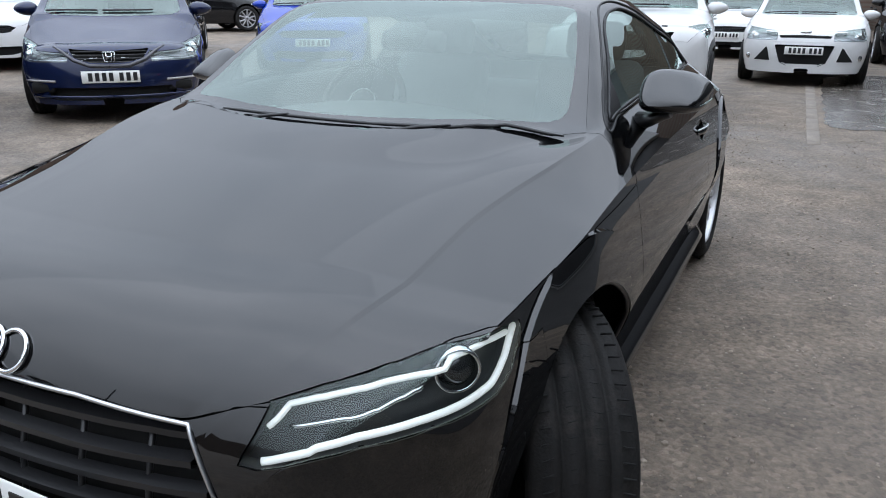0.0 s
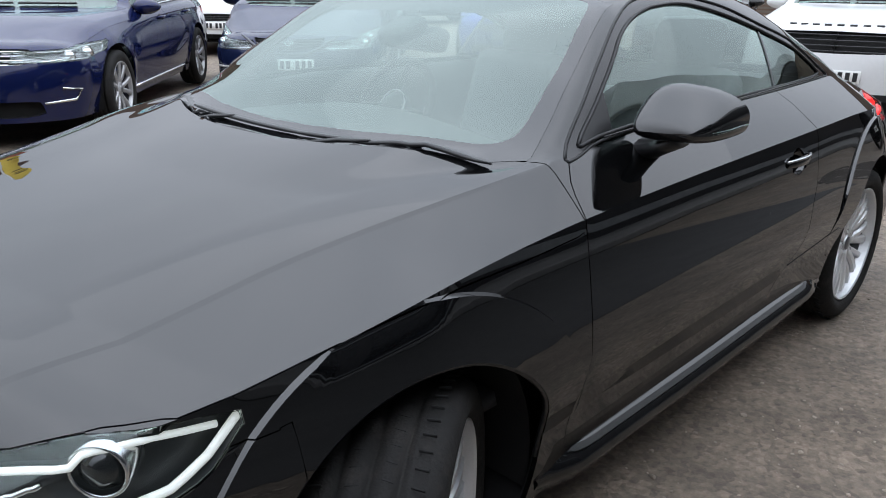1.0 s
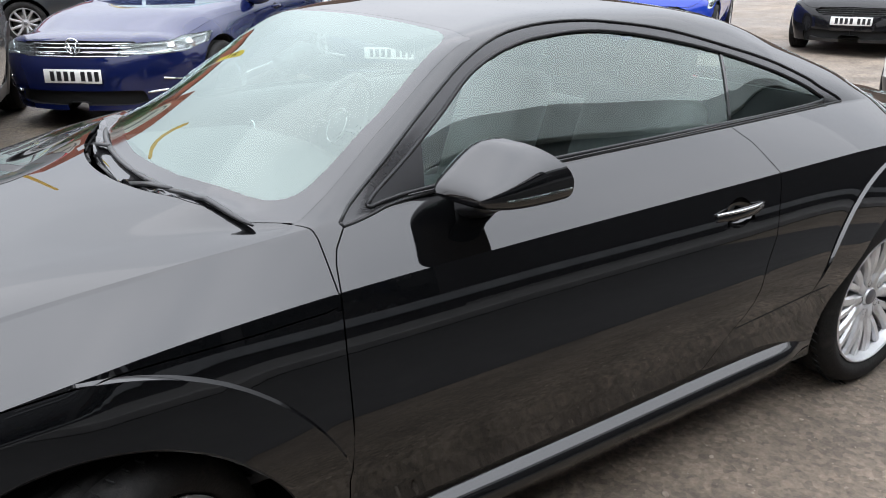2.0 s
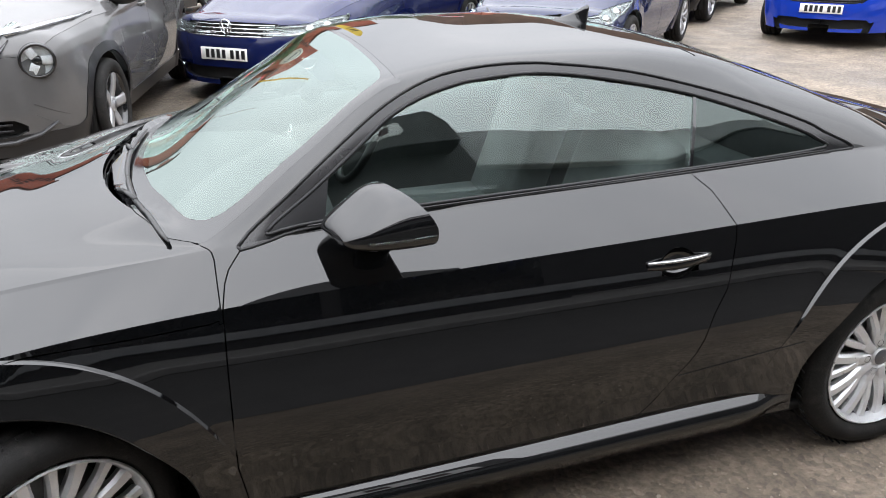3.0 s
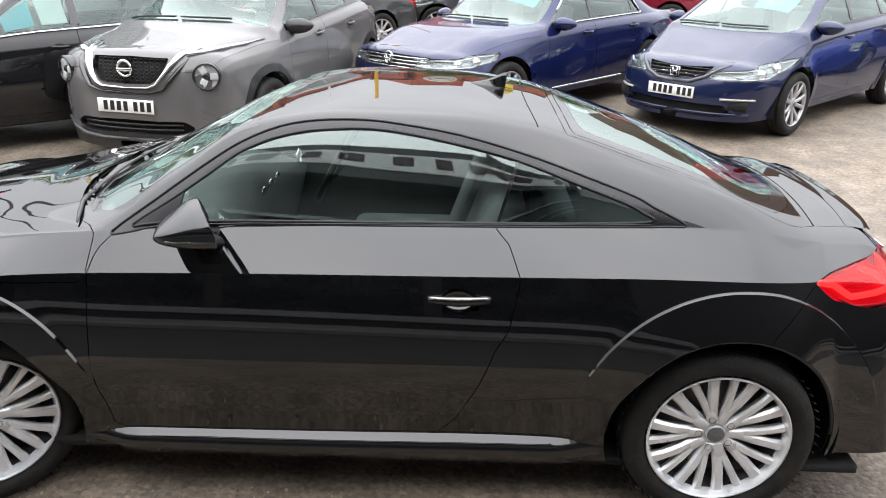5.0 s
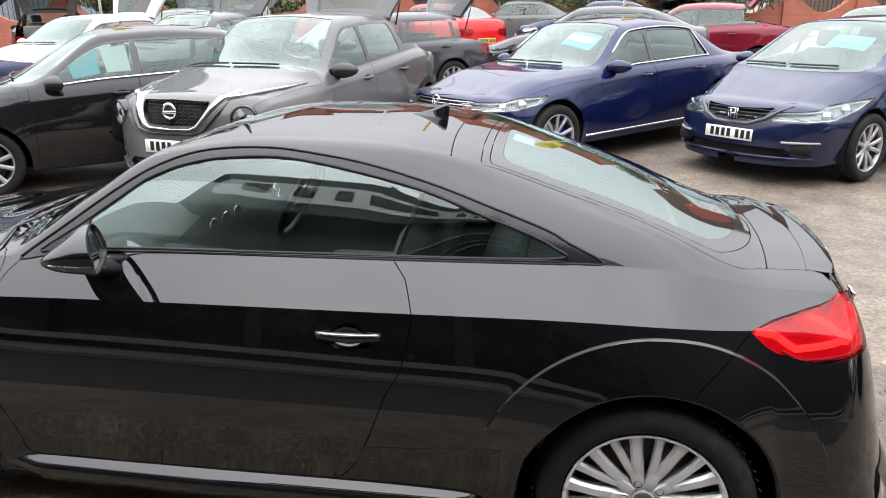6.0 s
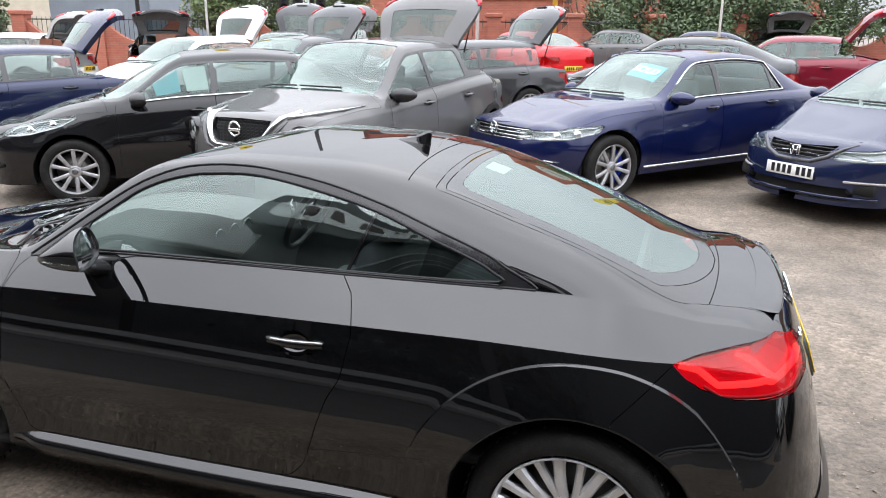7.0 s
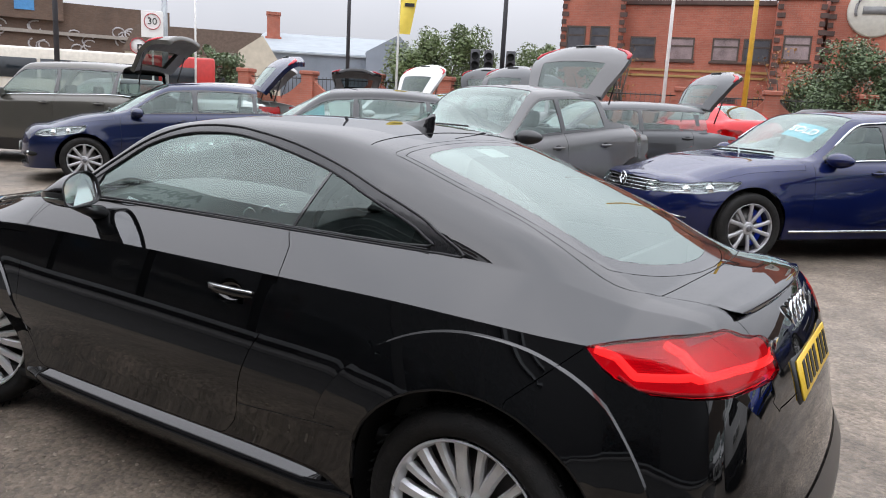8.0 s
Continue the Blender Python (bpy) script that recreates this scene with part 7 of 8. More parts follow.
GROUND = ground_material()
bm = bmesh.new()
ys = [-400, -60, -20, -8, -3, 0, 1.2, 2, 4, 8, 14, 20, 27.2, 40, 80, 400]
xs = [-400, -60, -20, -8, 0, 8, 20, 60, 400]
rows = [[bm.verts.new((x, y, ground_z(x, y))) for x in xs] for y in ys]
for p, q in zip(rows, rows[1:]):
    for k in range(len(xs) - 1):
        bm.faces.new((p[k], p[k + 1], q[k + 1], q[k]))
thing("ground", bm, GROUND, "worn brown-grey concrete yard with gravel and damp patches", "ground", kind="structure")
# loose stones on the yard beside the coupe
rng = random.Random(21)
ico = bmesh.new()
bmesh.ops.create_icosphere(ico, subdivisions=1, radius=1.0)
unit = [v.co.copy() for v in ico.verts]
tris = [tuple(v.index for v in f.verts) for f in ico.faces]
ico.free()
verts, faces = [], []
for k in range(5200):
    x, y = rng.uniform(-2.2, 7.0), rng.uniform(-2.3, 1.0)
    if y > -.78:
        x = rng.uniform(2.2, 7.0)
    r = .0025 + .0075 * rng.random() ** 3.0
    spin = Matrix.Rotation(rng.uniform(0, 6.28), 3, "Z") @ Matrix.Diagonal((rng.uniform(.8, 1.4), rng.uniform(.7, 1.1), rng.uniform(.45, .8)))
    i = len(verts)
    verts += [tuple(spin @ (u * (r * rng.uniform(.8, 1.2))) + Vector((x, y, r * .25 + .001))) for u in unit]
    faces += [tuple(i + q for q in f) for f in tris]
me = bpy.data.meshes.new("loose_gravel")
me.from_pydata(verts, [], faces)
GRAVEL = material("gravel_stone", (.26, .22, .175), rough=.85, vary=.25, scale=30)
gn, gl = GRAVEL.node_tree.nodes, GRAVEL.node_tree.links
g_geo = gn.new("ShaderNodeNewGeometry")
g_rng = gn.new("ShaderNodeMapRange")
g_rng.inputs["To Min"].default_value, g_rng.inputs["To Max"].default_value = .70, 1.5
gl.new(g_geo.outputs["Random Per Island"], g_rng.inputs["Value"])
g_mul = gn.new("ShaderNodeVectorMath")
g_mul.operation = "SCALE"
gl.new(gn["Principled BSDF"].inputs["Base Color"].links[0].from_socket, g_mul.inputs[0])
gl.new(g_rng.outputs["Result"], g_mul.inputs["Scale"])
gl.new(g_mul.outputs[0], gn["Principled BSDF"].inputs["Base Color"])
me.materials.append(GRAVEL)
tagged(new("loose_gravel", me), "scattered small grey-brown stones lying on the yard", "gravel", kind="stuff")

# ---- showroom behind the path: a tall part with a sign box, a lower part beside it ----
CLAD = material("dark_cladding", (.022, .022, .024), rough=.45, vary=.2)
WHITE_CLAD = material("white_cladding", (.62, .63, .63), rough=.5, vary=.1, scale=2)
SHOP_GLASS = material("shop_glass", (.012, .014, .016), rough=.05, vary=.1)
show = empty("showroom_building", pose(0, -6.2, 0), "dark clad showroom with a pale sign box and white fascias", "building")
bm = bmesh.new()
box(bm, -3.6, 2.7, -7, 0, 0, 6.5)
part("main_block", bm, CLAD, show, smooth=False)
for x0, x1 in ((2.7, 28), (-28, -3.6)):
    bm = bmesh.new()
    box(bm, x0, x1, -6.6, -.3, 0, 6.5)
    part("side_block", bm, CLAD, show, smooth=False)
    bm = bmesh.new()
    box(bm, x0, x1, -.32, -.05, 5.5 if x0 > 0 else 5.1, 6.9 if x0 > 0 else 6.6, bevel=.03)
    part("white_fascia", bm, WHITE_CLAD, show, smooth=False)
bm = bmesh.new()
box(bm, -3.75, 2.50, 0, .55, 6.0, 8.15, bevel=.02)
sb = part("sign_box", bm, CLAD, show, smooth=False)
bm = bmesh.new()
outl = []
for cx_, cz_, a0 in ((1.80, 7.25, 0), (-3.30, 7.25, 90), (-3.30, 6.65, 180), (1.80, 6.65, 270)):
    outl += [(cx_ + .18 * math.cos(radians(a0 + 15 * k)), cz_ + .18 * math.sin(radians(a0 + 15 * k))) for k in range(7)]
prism(bm, outl, .03, m=Matrix.Translation((0, .55, 0)))
# glow added to the panel to brighten its reflection in the side glass
part("sign_panel", bm, material("sign_white", (.70, .71, .72), rough=.4, vary=.06, glow=(1, 1, 1), glow_strength=.5), sb, "lit pale sign panel with seven dark marks", smooth=False)
for i in range(7):
    x = 1.66 - i * .70
    bm = bmesh.new()
    box(bm, x - .36, x - .04, .585, .61, 6.70, 7.20, bevel=.03)
    part("sign_bar", bm, material("sign_mark_maroon", (.05, .012, .016), rough=.4), sb, smooth=False)
for i in range(12):
    x = 2.4 - i * 2.3
    bm = bmesh.new()
    box(bm, x - 2.1, x, .0, .02, .35, 3.0)
    part("shop_window", bm, SHOP_GLASS, show, smooth=False)
for z, h, d in ((3.25, .10, .12), (3.75, .07, .10), (4.6, .12, .10)):
    bm = bmesh.new()
    box(bm, -3.6, 2.7, 0, d, z, z + h)
    part("cladding_rail", bm, material("grey_rail", (.30, .31, .32), rough=.4, metal=.4), show, smooth=False)
# pale band added out of view to put a second light stripe in the flank
bm = bmesh.new()
box(bm, -26, 28, .022, .10, .30, .42)
part("plinth_band", bm, material("grey_rail", (.30, .31, .32), rough=.4, metal=.4), show, smooth=False)
bm = bmesh.new()
box(bm, -26, 28, -.5, .9, 0, .12, bevel=.02)
part("kerb", bm, material("concrete_kerb", (.16, .155, .15), rough=.8, vary=.2, bump=.2), show, smooth=False)

# dark strip before the showroom, out of view, added to darken the coupe's flank reflections
bm = bmesh.new()
box(bm, -26, 5.6, -5.32, -2.35, -.02, .006, bevel=.004)
thing("tarmac", bm, material("dark_tarmac", (.050, .048, .046), rough=.8, vary=.3, scale=4, bump=.4, bump_scale=90), "strip of dark tarmac along the showroom", "pavement", kind="structure")

# pale drain slab and a wet, smoother patch beside it
bm = bmesh.new()
for i in range(7):
    m_ = Matrix.Translation((4.95, -1.27, 0)) @ pose(0, 0, 0, 0, 0, 2.2)
    box(bm, i * .83, i * .83 + .822, -.06, .06, -.02, .005, bevel=.004, m=m_)
thing("drain_slab", bm, material("pale_slab", (.215, .185, .155), rough=.8, vary=.25, scale=5, bump=.3), "row of pale concrete drain slabs set in the yard", "drain")
bm = bmesh.new()
rnd = random.Random(5)
outl = [(6.1, -1.40), (6.05, -1.95), (6.3, -2.6), (7.2, -3.2), (9.2, -3.4), (11.4, -3.0), (12.2, -2.2), (11.6, -1.35), (10.2, -1.22), (8.2, -1.30), (7.0, -1.34)]
cap(bm, [(x + rnd.uniform(-.05, .05), y + rnd.uniform(-.035, .035), .004) for x, y in smooth_outline(outl, 6)])
thing("wet_patch", bm, material("wet_concrete", (.105, .092, .080), rough=.24, vary=.35, scale=3, bump=.12, bump_scale=18, fine=.12), "dark wet patch of water on the yard", "puddle")
# words on the white fascia beside the sign
for word, zt in (("Approved", 6.0), ("Used", 5.4)):
    tx = bpy.data.curves.new("fascia_word", "FONT")
    tx.body, tx.size, tx.extrude = word, .62, .01
    tw = new("fascia_word", tx)
    tw.data.materials.append(INK)
    tw.parent = show
    tw.matrix_local = Matrix.Translation((-8.0, -.03, zt)) @ pose(0, 0, 0, 90, 0, 180)

# ---- boundary wall, planting, buildings and street furniture beyond the yard ----
def brick_material(name, a, b, mortar, scale=1.0):
    m = bpy.data.materials.new(name)
    m.use_nodes = True
    n, l = m.node_tree.nodes, m.node_tree.links
    bs = n["Principled BSDF"]
    co = n.new("ShaderNodeTexCoord")
    mp = n.new("ShaderNodeMapping")
    mp.inputs["Rotation"].default_value = (radians(90), 0, 0)
    br = n.new("ShaderNodeTexBrick")
    br.inputs["Color1"].default_value, br.inputs["Color2"].default_value, br.inputs["Mortar"].default_value = (*a, 1), (*b, 1), (*mortar, 1)
    br.inputs["Scale"].default_value = 4.4 * scale
    br.inputs["Mortar Size"].default_value = .014
    br.inputs["Brick Width"].default_value, br.inputs["Row Height"].default_value = 1.0, .33
    nz = n.new("ShaderNodeTexNoise")
    nz.inputs["Scale"].default_value, nz.inputs["Detail"].default_value = .9, 6
    mx = n.new("ShaderNodeMix")
    mx.data_type, mx.blend_type = "RGBA", "MULTIPLY"
    mx.inputs["Factor"].default_value = .55
    rp = n.new("ShaderNodeValToRGB")
    rp.color_ramp.elements[0].position, rp.color_ramp.elements[0].color = .3, (.55, .55, .55, 1)
    rp.color_ramp.elements[1].position, rp.color_ramp.elements[1].color = .7, (1.2, 1.15, 1.1, 1)
    l.new(co.outputs["Object"], mp.inputs["Vector"])
    l.new(mp.outputs["Vector"], br.inputs["Vector"])
    l.new(co.outputs["Object"], nz.inputs["Vector"])
    l.new(nz.outputs["Fac"], rp.inputs["Fac"])
    l.new(br.outputs["Color"], mx.inputs["A"])
    l.new(rp.outputs["Color"], mx.inputs["B"])
    l.new(mx.outputs["Result"], bs.inputs["Base Color"])
    bs.inputs["Roughness"].default_value = .85
    bp = n.new("ShaderNodeBump")
    bp.inputs["Strength"].default_value, bp.inputs["Distance"].default_value = .4, .01
    l.new(br.outputs["Fac"], bp.inputs["Height"])
    bp.invert = True
    l.new(bp.outputs["Normal"], bs.inputs["Normal"])
    return m


RED_BRICK = brick_material("red_brick", (.40, .125, .080), (.34, .105, .068), (.30, .22, .18))
DARK_BRICK = material("dark_brick_trim", (.075, .045, .038), rough=.85, vary=.3, scale=4)
BROWN_BRICK = brick_material("brown_brick", (.13, .085, .062), (.105, .068, .050), (.13, .11, .09))
CAMERA_END = Vector((2.17, -2.44, 1.41))


def facing(az, r):
    """A frame on the plan at bearing az (degrees) and range r from the walk's end, its y axis pointing away."""
    x, y = CAMERA_END.x + r * math.cos(radians(az)), CAMERA_END.y + r * math.sin(radians(az))
    return Matrix.Translation((x, y, 0)) @ pose(0, 0, 0, 0, 0, az - 90)


def window_unit(parent, x, z, w, h, y=0.0, bright=False, sill=True):
    bm = bmesh.new()
    for a in ((x - w / 2 - .07, x - w / 2, z - h / 2 - .07, z + h / 2 + .07), (x + w / 2, x + w / 2 + .07, z - h / 2 - .07, z + h / 2 + .07), (x - w / 2, x + w / 2, z + h / 2, z + h / 2 + .07), (x - w / 2, x + w / 2, z - h / 2 - .07, z - h / 2)):
        box(bm, a[0], a[1], y - .05, y + .03, a[2], a[3])
    wd = part("window", bm, material("window_frame_brown", (.06, .04, .03), rough=.5), parent, smooth=False)
    bm = bmesh.new()
    box(bm, x - w / 2, x + w / 2, y - .012, y + .0, z - h / 2, z + h / 2)
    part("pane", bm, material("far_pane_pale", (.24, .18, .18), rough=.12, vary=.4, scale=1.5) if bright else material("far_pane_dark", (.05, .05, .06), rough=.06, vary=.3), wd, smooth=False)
    bm = bmesh.new()
    box(bm, x - w / 2, x + w / 2, y - .04, y - .012, z + h * .12, z + h * .12 + .06)
    part("transom", bm, material("window_frame_brown", (.06, .04, .03), rough=.5), wd, smooth=False)
    if sill:
        bm = bmesh.new()
        box(bm, x - w / 2 - .15, x + w / 2 + .15, y - .10, y + .02, z - h / 2 - .16, z - h / 2 - .07, bevel=.01)
        part("sill", bm, DARK_BRICK, wd, smooth=False)


brick = empty("brick_building", facing(104, 37), "two-storey red brick building with dark quoins and round sign", "building")
bm = bmesh.new()
box(bm, -7.0, -4.2, -.6, 9, 0, 7.0)
part("end_bay", bm, RED_BRICK, brick, smooth=False)
bm = bmesh.new()
box(bm, -4.2, 14.0, .0, 9, 0, 6.35)
part("front_wall", bm, RED_BRICK, brick, smooth=False)
bm = bmesh.new()
box(bm, 2.2, 4.0, -1.2, .0, 0, 6.45)
part("stair_bay", bm, RED_BRICK, brick, smooth=False)
bm = bmesh.new()
box(bm, 4.2, 7.6, -.8, 9, 0, 8.3)
part("sign_bay", bm, RED_BRICK, brick, smooth=False)
for x0, x1, y, z in ((-7.15, -4.05, -.72, 7.0), (-4.2, 2.2, -.12, 6.35), (7.6, 14.0, -.12, 6.35), (2.1, 4.1, -1.3, 6.45)):
    bm = bmesh.new()
    box(bm, x0, x1, y, y + .5, z, z + .22, bevel=.03)
    part("parapet", bm, DARK_BRICK, brick, smooth=False)
for x, y in ((-7.0, -.62), (-4.35, -.62), (2.2, -1.22), (3.85, -1.22), (4.2, -.82), (7.3, -.82)):
    for k in range(19):
        bm = bmesh.new()
        box(bm, x - .02, x + .30 - (.10 if k % 2 else 0), y - .04, y + .05, .3 + k * .34, .3 + k * .34 + .20)
        part("quoin", bm, DARK_BRICK, brick, smooth=False)
for x in (-6.3, -5.2):
    window_unit(brick, x, 4.75, .75, 1.0, -.6, False)
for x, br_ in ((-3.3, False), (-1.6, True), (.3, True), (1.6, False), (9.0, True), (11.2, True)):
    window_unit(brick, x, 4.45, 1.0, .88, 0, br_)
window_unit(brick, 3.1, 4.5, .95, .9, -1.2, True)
for x in (.4, 3.1):
    window_unit(brick, x, 2.1, 1.0, .42, -1.2 if x == 3.1 else 0, False)
bm = bmesh.new()
for z in (3.2, 3.45):
    box(bm, -4.2, 6.4, -.06, .02, z, z + .10)
part("string_course", bm, material("yellow_brick_band", (.32, .20, .07), rough=.8), brick, smooth=False)
bm = bmesh.new()
lathe(bm, [(.001, -.95), (1.0, -.95), (1.06, -.90), (1.06, -.80)], 40, m=Matrix.Translation((5.9, 0, 6.1)))
sg = part("round_sign", bm, material("sign_cream", (.52, .50, .44), rough=.6, vary=.1), brick, "pale round sign in a brick arch")
bm = bmesh.new()
tube(bm, [(5.9 + .76 * math.cos(a), -.97, 6.1 + .76 * math.sin(a)) for a in np.linspace(-.3, math.pi + .3, 24)], .06, 6)
box(bm, 5.4, 6.4, -.99, -.95, 5.95, 6.25)
part("sign_mark", bm, material("sign_grey", (.20, .20, .20), rough=.6), sg)
bm = bmesh.new()
for x in np.arange(-3.8, 6.2, 1.9):
    tube(bm, [(x, .2, 6.5), (x, .2, 6.95)], .02, 6)
tube(bm, [(-4, .2, 6.95), (6.3, .2, 6.95)], .02, 6)
part("roof_rail", bm, TRIM, brick)

# yard wall with swept railings and a planted strip behind
wall = empty("wall_boundary", facing(106, 25.5) @ pose(0, 0, .45), "red brick boundary wall with swept iron railings", "wall", kind="structure")
for i in range(-6, 9):
    x = i * 2.6
    bm = bmesh.new()
    box(bm, x - .22, x + .22, -.22, .22, -.2, 1.75)
    box(bm, x - .28, x + .28, -.28, .28, 1.75, 1.90, bevel=.03)
    part("pier", bm, RED_BRICK, wall, smooth=False)
    bm = bmesh.new()
    top = []
    n = 12
    outl = [(x + .22, -.2)] + [(x + .22 + 2.16 * k / n, 1.55 - .62 * math.sin(math.pi * k / n)) for k in range(n + 1)] + [(x + 2.38, -.2)]
    prism(bm, outl, .22, m=Matrix.Translation((0, -.11, 0)))
    part("wall_panel", bm, RED_BRICK, wall, smooth=False)
    bm = bmesh.new()
    tube(bm, [(x + .22, 0, 1.62), (x + 2.38, 0, 1.62)], .02, 6)
    for k in range(1, 14):
        xx = x + .22 + 2.16 * k / 14
        tube(bm, [(xx, 0, 1.5 - .62 * math.sin(math.pi * k / 14)), (xx, 0, 1.70)], .010, 5)
    part("railing", bm, TRIM, wall)

LEAF = material("evergreen_leaf", (.085, .125, .055), rough=.5, vary=.5, scale=1.2)
LEAF_B = material("shrub_leaf", (.120, .160, .060), rough=.55, vary=.5, scale=1.2)
LEAF_A = material("autumn_leaf", (.24, .11, .03), rough=.6, vary=.5, scale=1.2)
BARK = material("bark", (.07, .055, .042), rough=.9, vary=.3, bump=.4, bump_scale=30)


def shrub(name, m, rx, ry, h, leaves, leaf_mat, label, size=.12, base=.1, seed=1, bare=False, category="bush"):
    """A trunk with limbs and a crown of many small leaves in uneven clumps."""
    rng = random.Random(seed)
    t = empty(name, m, label, category)
    bm = bmesh.new()
    tips = []
    for k in range(9 if not bare else 22):
        a = rng.uniform(0, 2 * math.pi)
        r = rng.uniform(.3, .85)
        tip = Vector((rx * r * math.cos(a), ry * r * math.sin(a), base + (h - base) * rng.uniform(.45, .95)))
        mid = Vector((tip.x * .35, tip.y * .35, base + (tip.z - base) * .55))
        tube(bm, [(tip.x * .05, tip.y * .05, 0), mid, tip], .05 if not bare else .035, 5, taper=[1, .6, .15])
        tips.append(tip)
    part("trunk", bm, BARK, t)
    clumps = []
    for k in range(64):
        a, u = rng.uniform(0, 2 * math.pi), rng.uniform(-.9, 1)
        s = math.sqrt(max(0, 1 - u * u))
        k_ = rng.uniform(.45, 1.0)
        clumps.append((Vector((rx * s * math.cos(a) * k_, ry * s * math.sin(a) * k_, base + (h - base) * (.5 + .5 * u * k_))), rng.uniform(.16, .34) * min(rx, h) * .9))
    verts, faces = [], []
    for k in range(leaves):
        c, r = clumps[rng.randrange(len(clumps))]
        d = Vector((rng.gauss(0, 1), rng.gauss(0, 1), rng.gauss(0, 1))).normalized() * r * rng.uniform(.55, 1.05)
        p = c + d
        if p.z < .02:
            continue
        ax = Vector((rng.gauss(0, 1), rng.gauss(0, 1), rng.gauss(0, .6))).normalized()
        ay = ax.cross((d.normalized() + Vector((rng.gauss(0, .5), rng.gauss(0, .5), .6)))).normalized()
        sz = size * rng.uniform(.6, 1.25)
        i = len(verts)
        verts += [p - ax * sz * .5, p + ay * sz * .28, p + ax * sz * .5, p - ay * sz * .28]
        faces.append((i, i + 1, i + 2, i + 3))
    me = bpy.data.meshes.new("crown")
    me.from_pydata([tuple(v) for v in verts], [], faces)
    me.materials.append(leaf_mat)
    cr = new("crown", me)
    cr.parent = t
    cr["kind"] = "stuff"
    return t


shrub("evergreen_bush", facing(123.3, 28) @ pose(0, 0, .45), 2.0, 1.4, 3.75, 26000, LEAF_B, "dense evergreen bush behind the yard fence", .115, seed=3)
shrub("evergreen_bush", facing(116.6, 30) @ pose(0, 0, .45), 1.3, 1.1, 3.5, 15000, LEAF_B, "yellow-green bush behind the yard fence", .11, seed=4)
shrub("evergreen_bush", facing(95.2, 27) @ pose(0, 0, .6), 2.0, 1.5, 3.1, 27000, LEAF, "dense dark evergreen bush over the brick wall", .11, seed=5)
shrub("evergreen_bush", facing(89.5, 27) @ pose(0, 0, .6), 1.9, 1.5, 3.0, 24000, LEAF, "dense dark evergreen bush over the brick wall", .11, seed=6)
shrub("evergreen_bush", facing(84, 27.5) @ pose(0, 0, .6), 2.2, 1.5, 3.2, 24000, LEAF, "dense dark evergreen bush over the brick wall", .11, seed=7)
shrub("autumn_tree", facing(99.5, 28) @ pose(0, 0, .5), 1.2, 1.2, 3.4, 420, LEAF_A, "thin young tree with few orange leaves", .14, seed=8, bare=True, category="tree")
shrub("autumn_tree", facing(110.5, 30) @ pose(0, 0, .5), 1.0, 1.0, 3.6, 160, LEAF_A, "thin young tree with few yellow leaves", .14, seed=9, bare=True, category="tree")
shrub("low_shrub", facing(112.6, 27.5) @ pose(0, 0, .45), 1.0, .8, 2.5, 4800, LEAF_B, "green shrub behind the yard wall", .14, seed=11)
shrub("street_tree", facing(139.6, 44) @ pose(0, 0, .5), 1.6, 1.6, 3.4, 7800, LEAF, "round dark tree beside the pale house", .2, seed=10, category="tree")

# grey metal shed, pale house with gable, chimney, long brown block
shed = empty("metal_shed", facing(131.0, 62), "grey metal-clad shed with a low gable", "building")
CLAD_GREY = material("grey_cladding", (.20, .23, .27), rough=.6, vary=.12, scale=1)
ROOF_GREY = material("pale_roof_sheet", (.27, .30, .32), rough=.7, vary=.12, scale=1)
bm = bmesh.new()
prism(bm, [(2.2, 0), (7.2, 0), (7.2, 4.0), (4.7, 6.6), (2.2, 5.2)], 12)
part("gable_end", bm, CLAD_GREY, shed, smooth=False)
bm = bmesh.new()
box(bm, -6.5, 2.2, .6, 12, 0, 4.9)
part("long_wall", bm, CLAD_GREY, shed, smooth=False)
bm = bmesh.new()
prism(bm, [(.4, 4.7), (11, 6.9), (11, 7.0), (.4, 4.82)], 11.2, m=pose(-6.7, 0, 0) @ Matrix(((0, 1, 0, 0), (1, 0, 0, 0), (0, 0, 1, 0), (0, 0, 0, 1))))
part("roof", bm, ROOF_GREY, shed, smooth=False)
bm = bmesh.new()
for k in range(18):
    box(bm, -6.4 + k * .48, -6.34 + k * .48, .54, .60, 0, 4.8)
part("cladding_rib", bm, CLAD_GREY, shed, smooth=False)
house = empty("gabled_house", facing(139.6, 58), "cream rendered house with brown roof and red shop sign", "house")
CREAM = material("cream_render", (.50, .45, .36), rough=.8, vary=.15, scale=2)
bm = bmesh.new()
prism(bm, [(1.6, 0), (4.6, 0), (4.6, 3.6), (3.3, 5.6), (1.6, 4.4)], 6)
part("gable_wall", bm, CREAM, house, smooth=False)
bm = bmesh.new()
box(bm, -6.0, 1.6, .3, 6, 0, 4.0)
part("front_wall", bm, CREAM, house, smooth=False)
bm = bmesh.new()
prism(bm, [(-6.2, 3.9), (2.3, 3.9), (3.3, 5.75), (-5.2, 5.75)], .25, m=Matrix.Translation((0, .2, 0)))
part("roof", bm, material("brown_tile", (.12, .085, .065), rough=.8, vary=.25), house, smooth=False)
bm = bmesh.new()
box(bm, -3.8, .6, .16, .3, 3.1, 3.7)
part("shop_sign", bm, material("red_sign", (.50, .03, .05), rough=.5), house, smooth=False)
for k in range(5):
    bm = bmesh.new()
    box(bm, -3.4 + k * .75, -2.95 + k * .75, .12, .16, 3.25, 3.55)
    part("sign_bar", bm, PLATE_WHITE, house, smooth=False)
for x in (-4.8, -2.2, .4):
    window_unit(house, x, 1.9, 1.1, 1.2, .3, False)
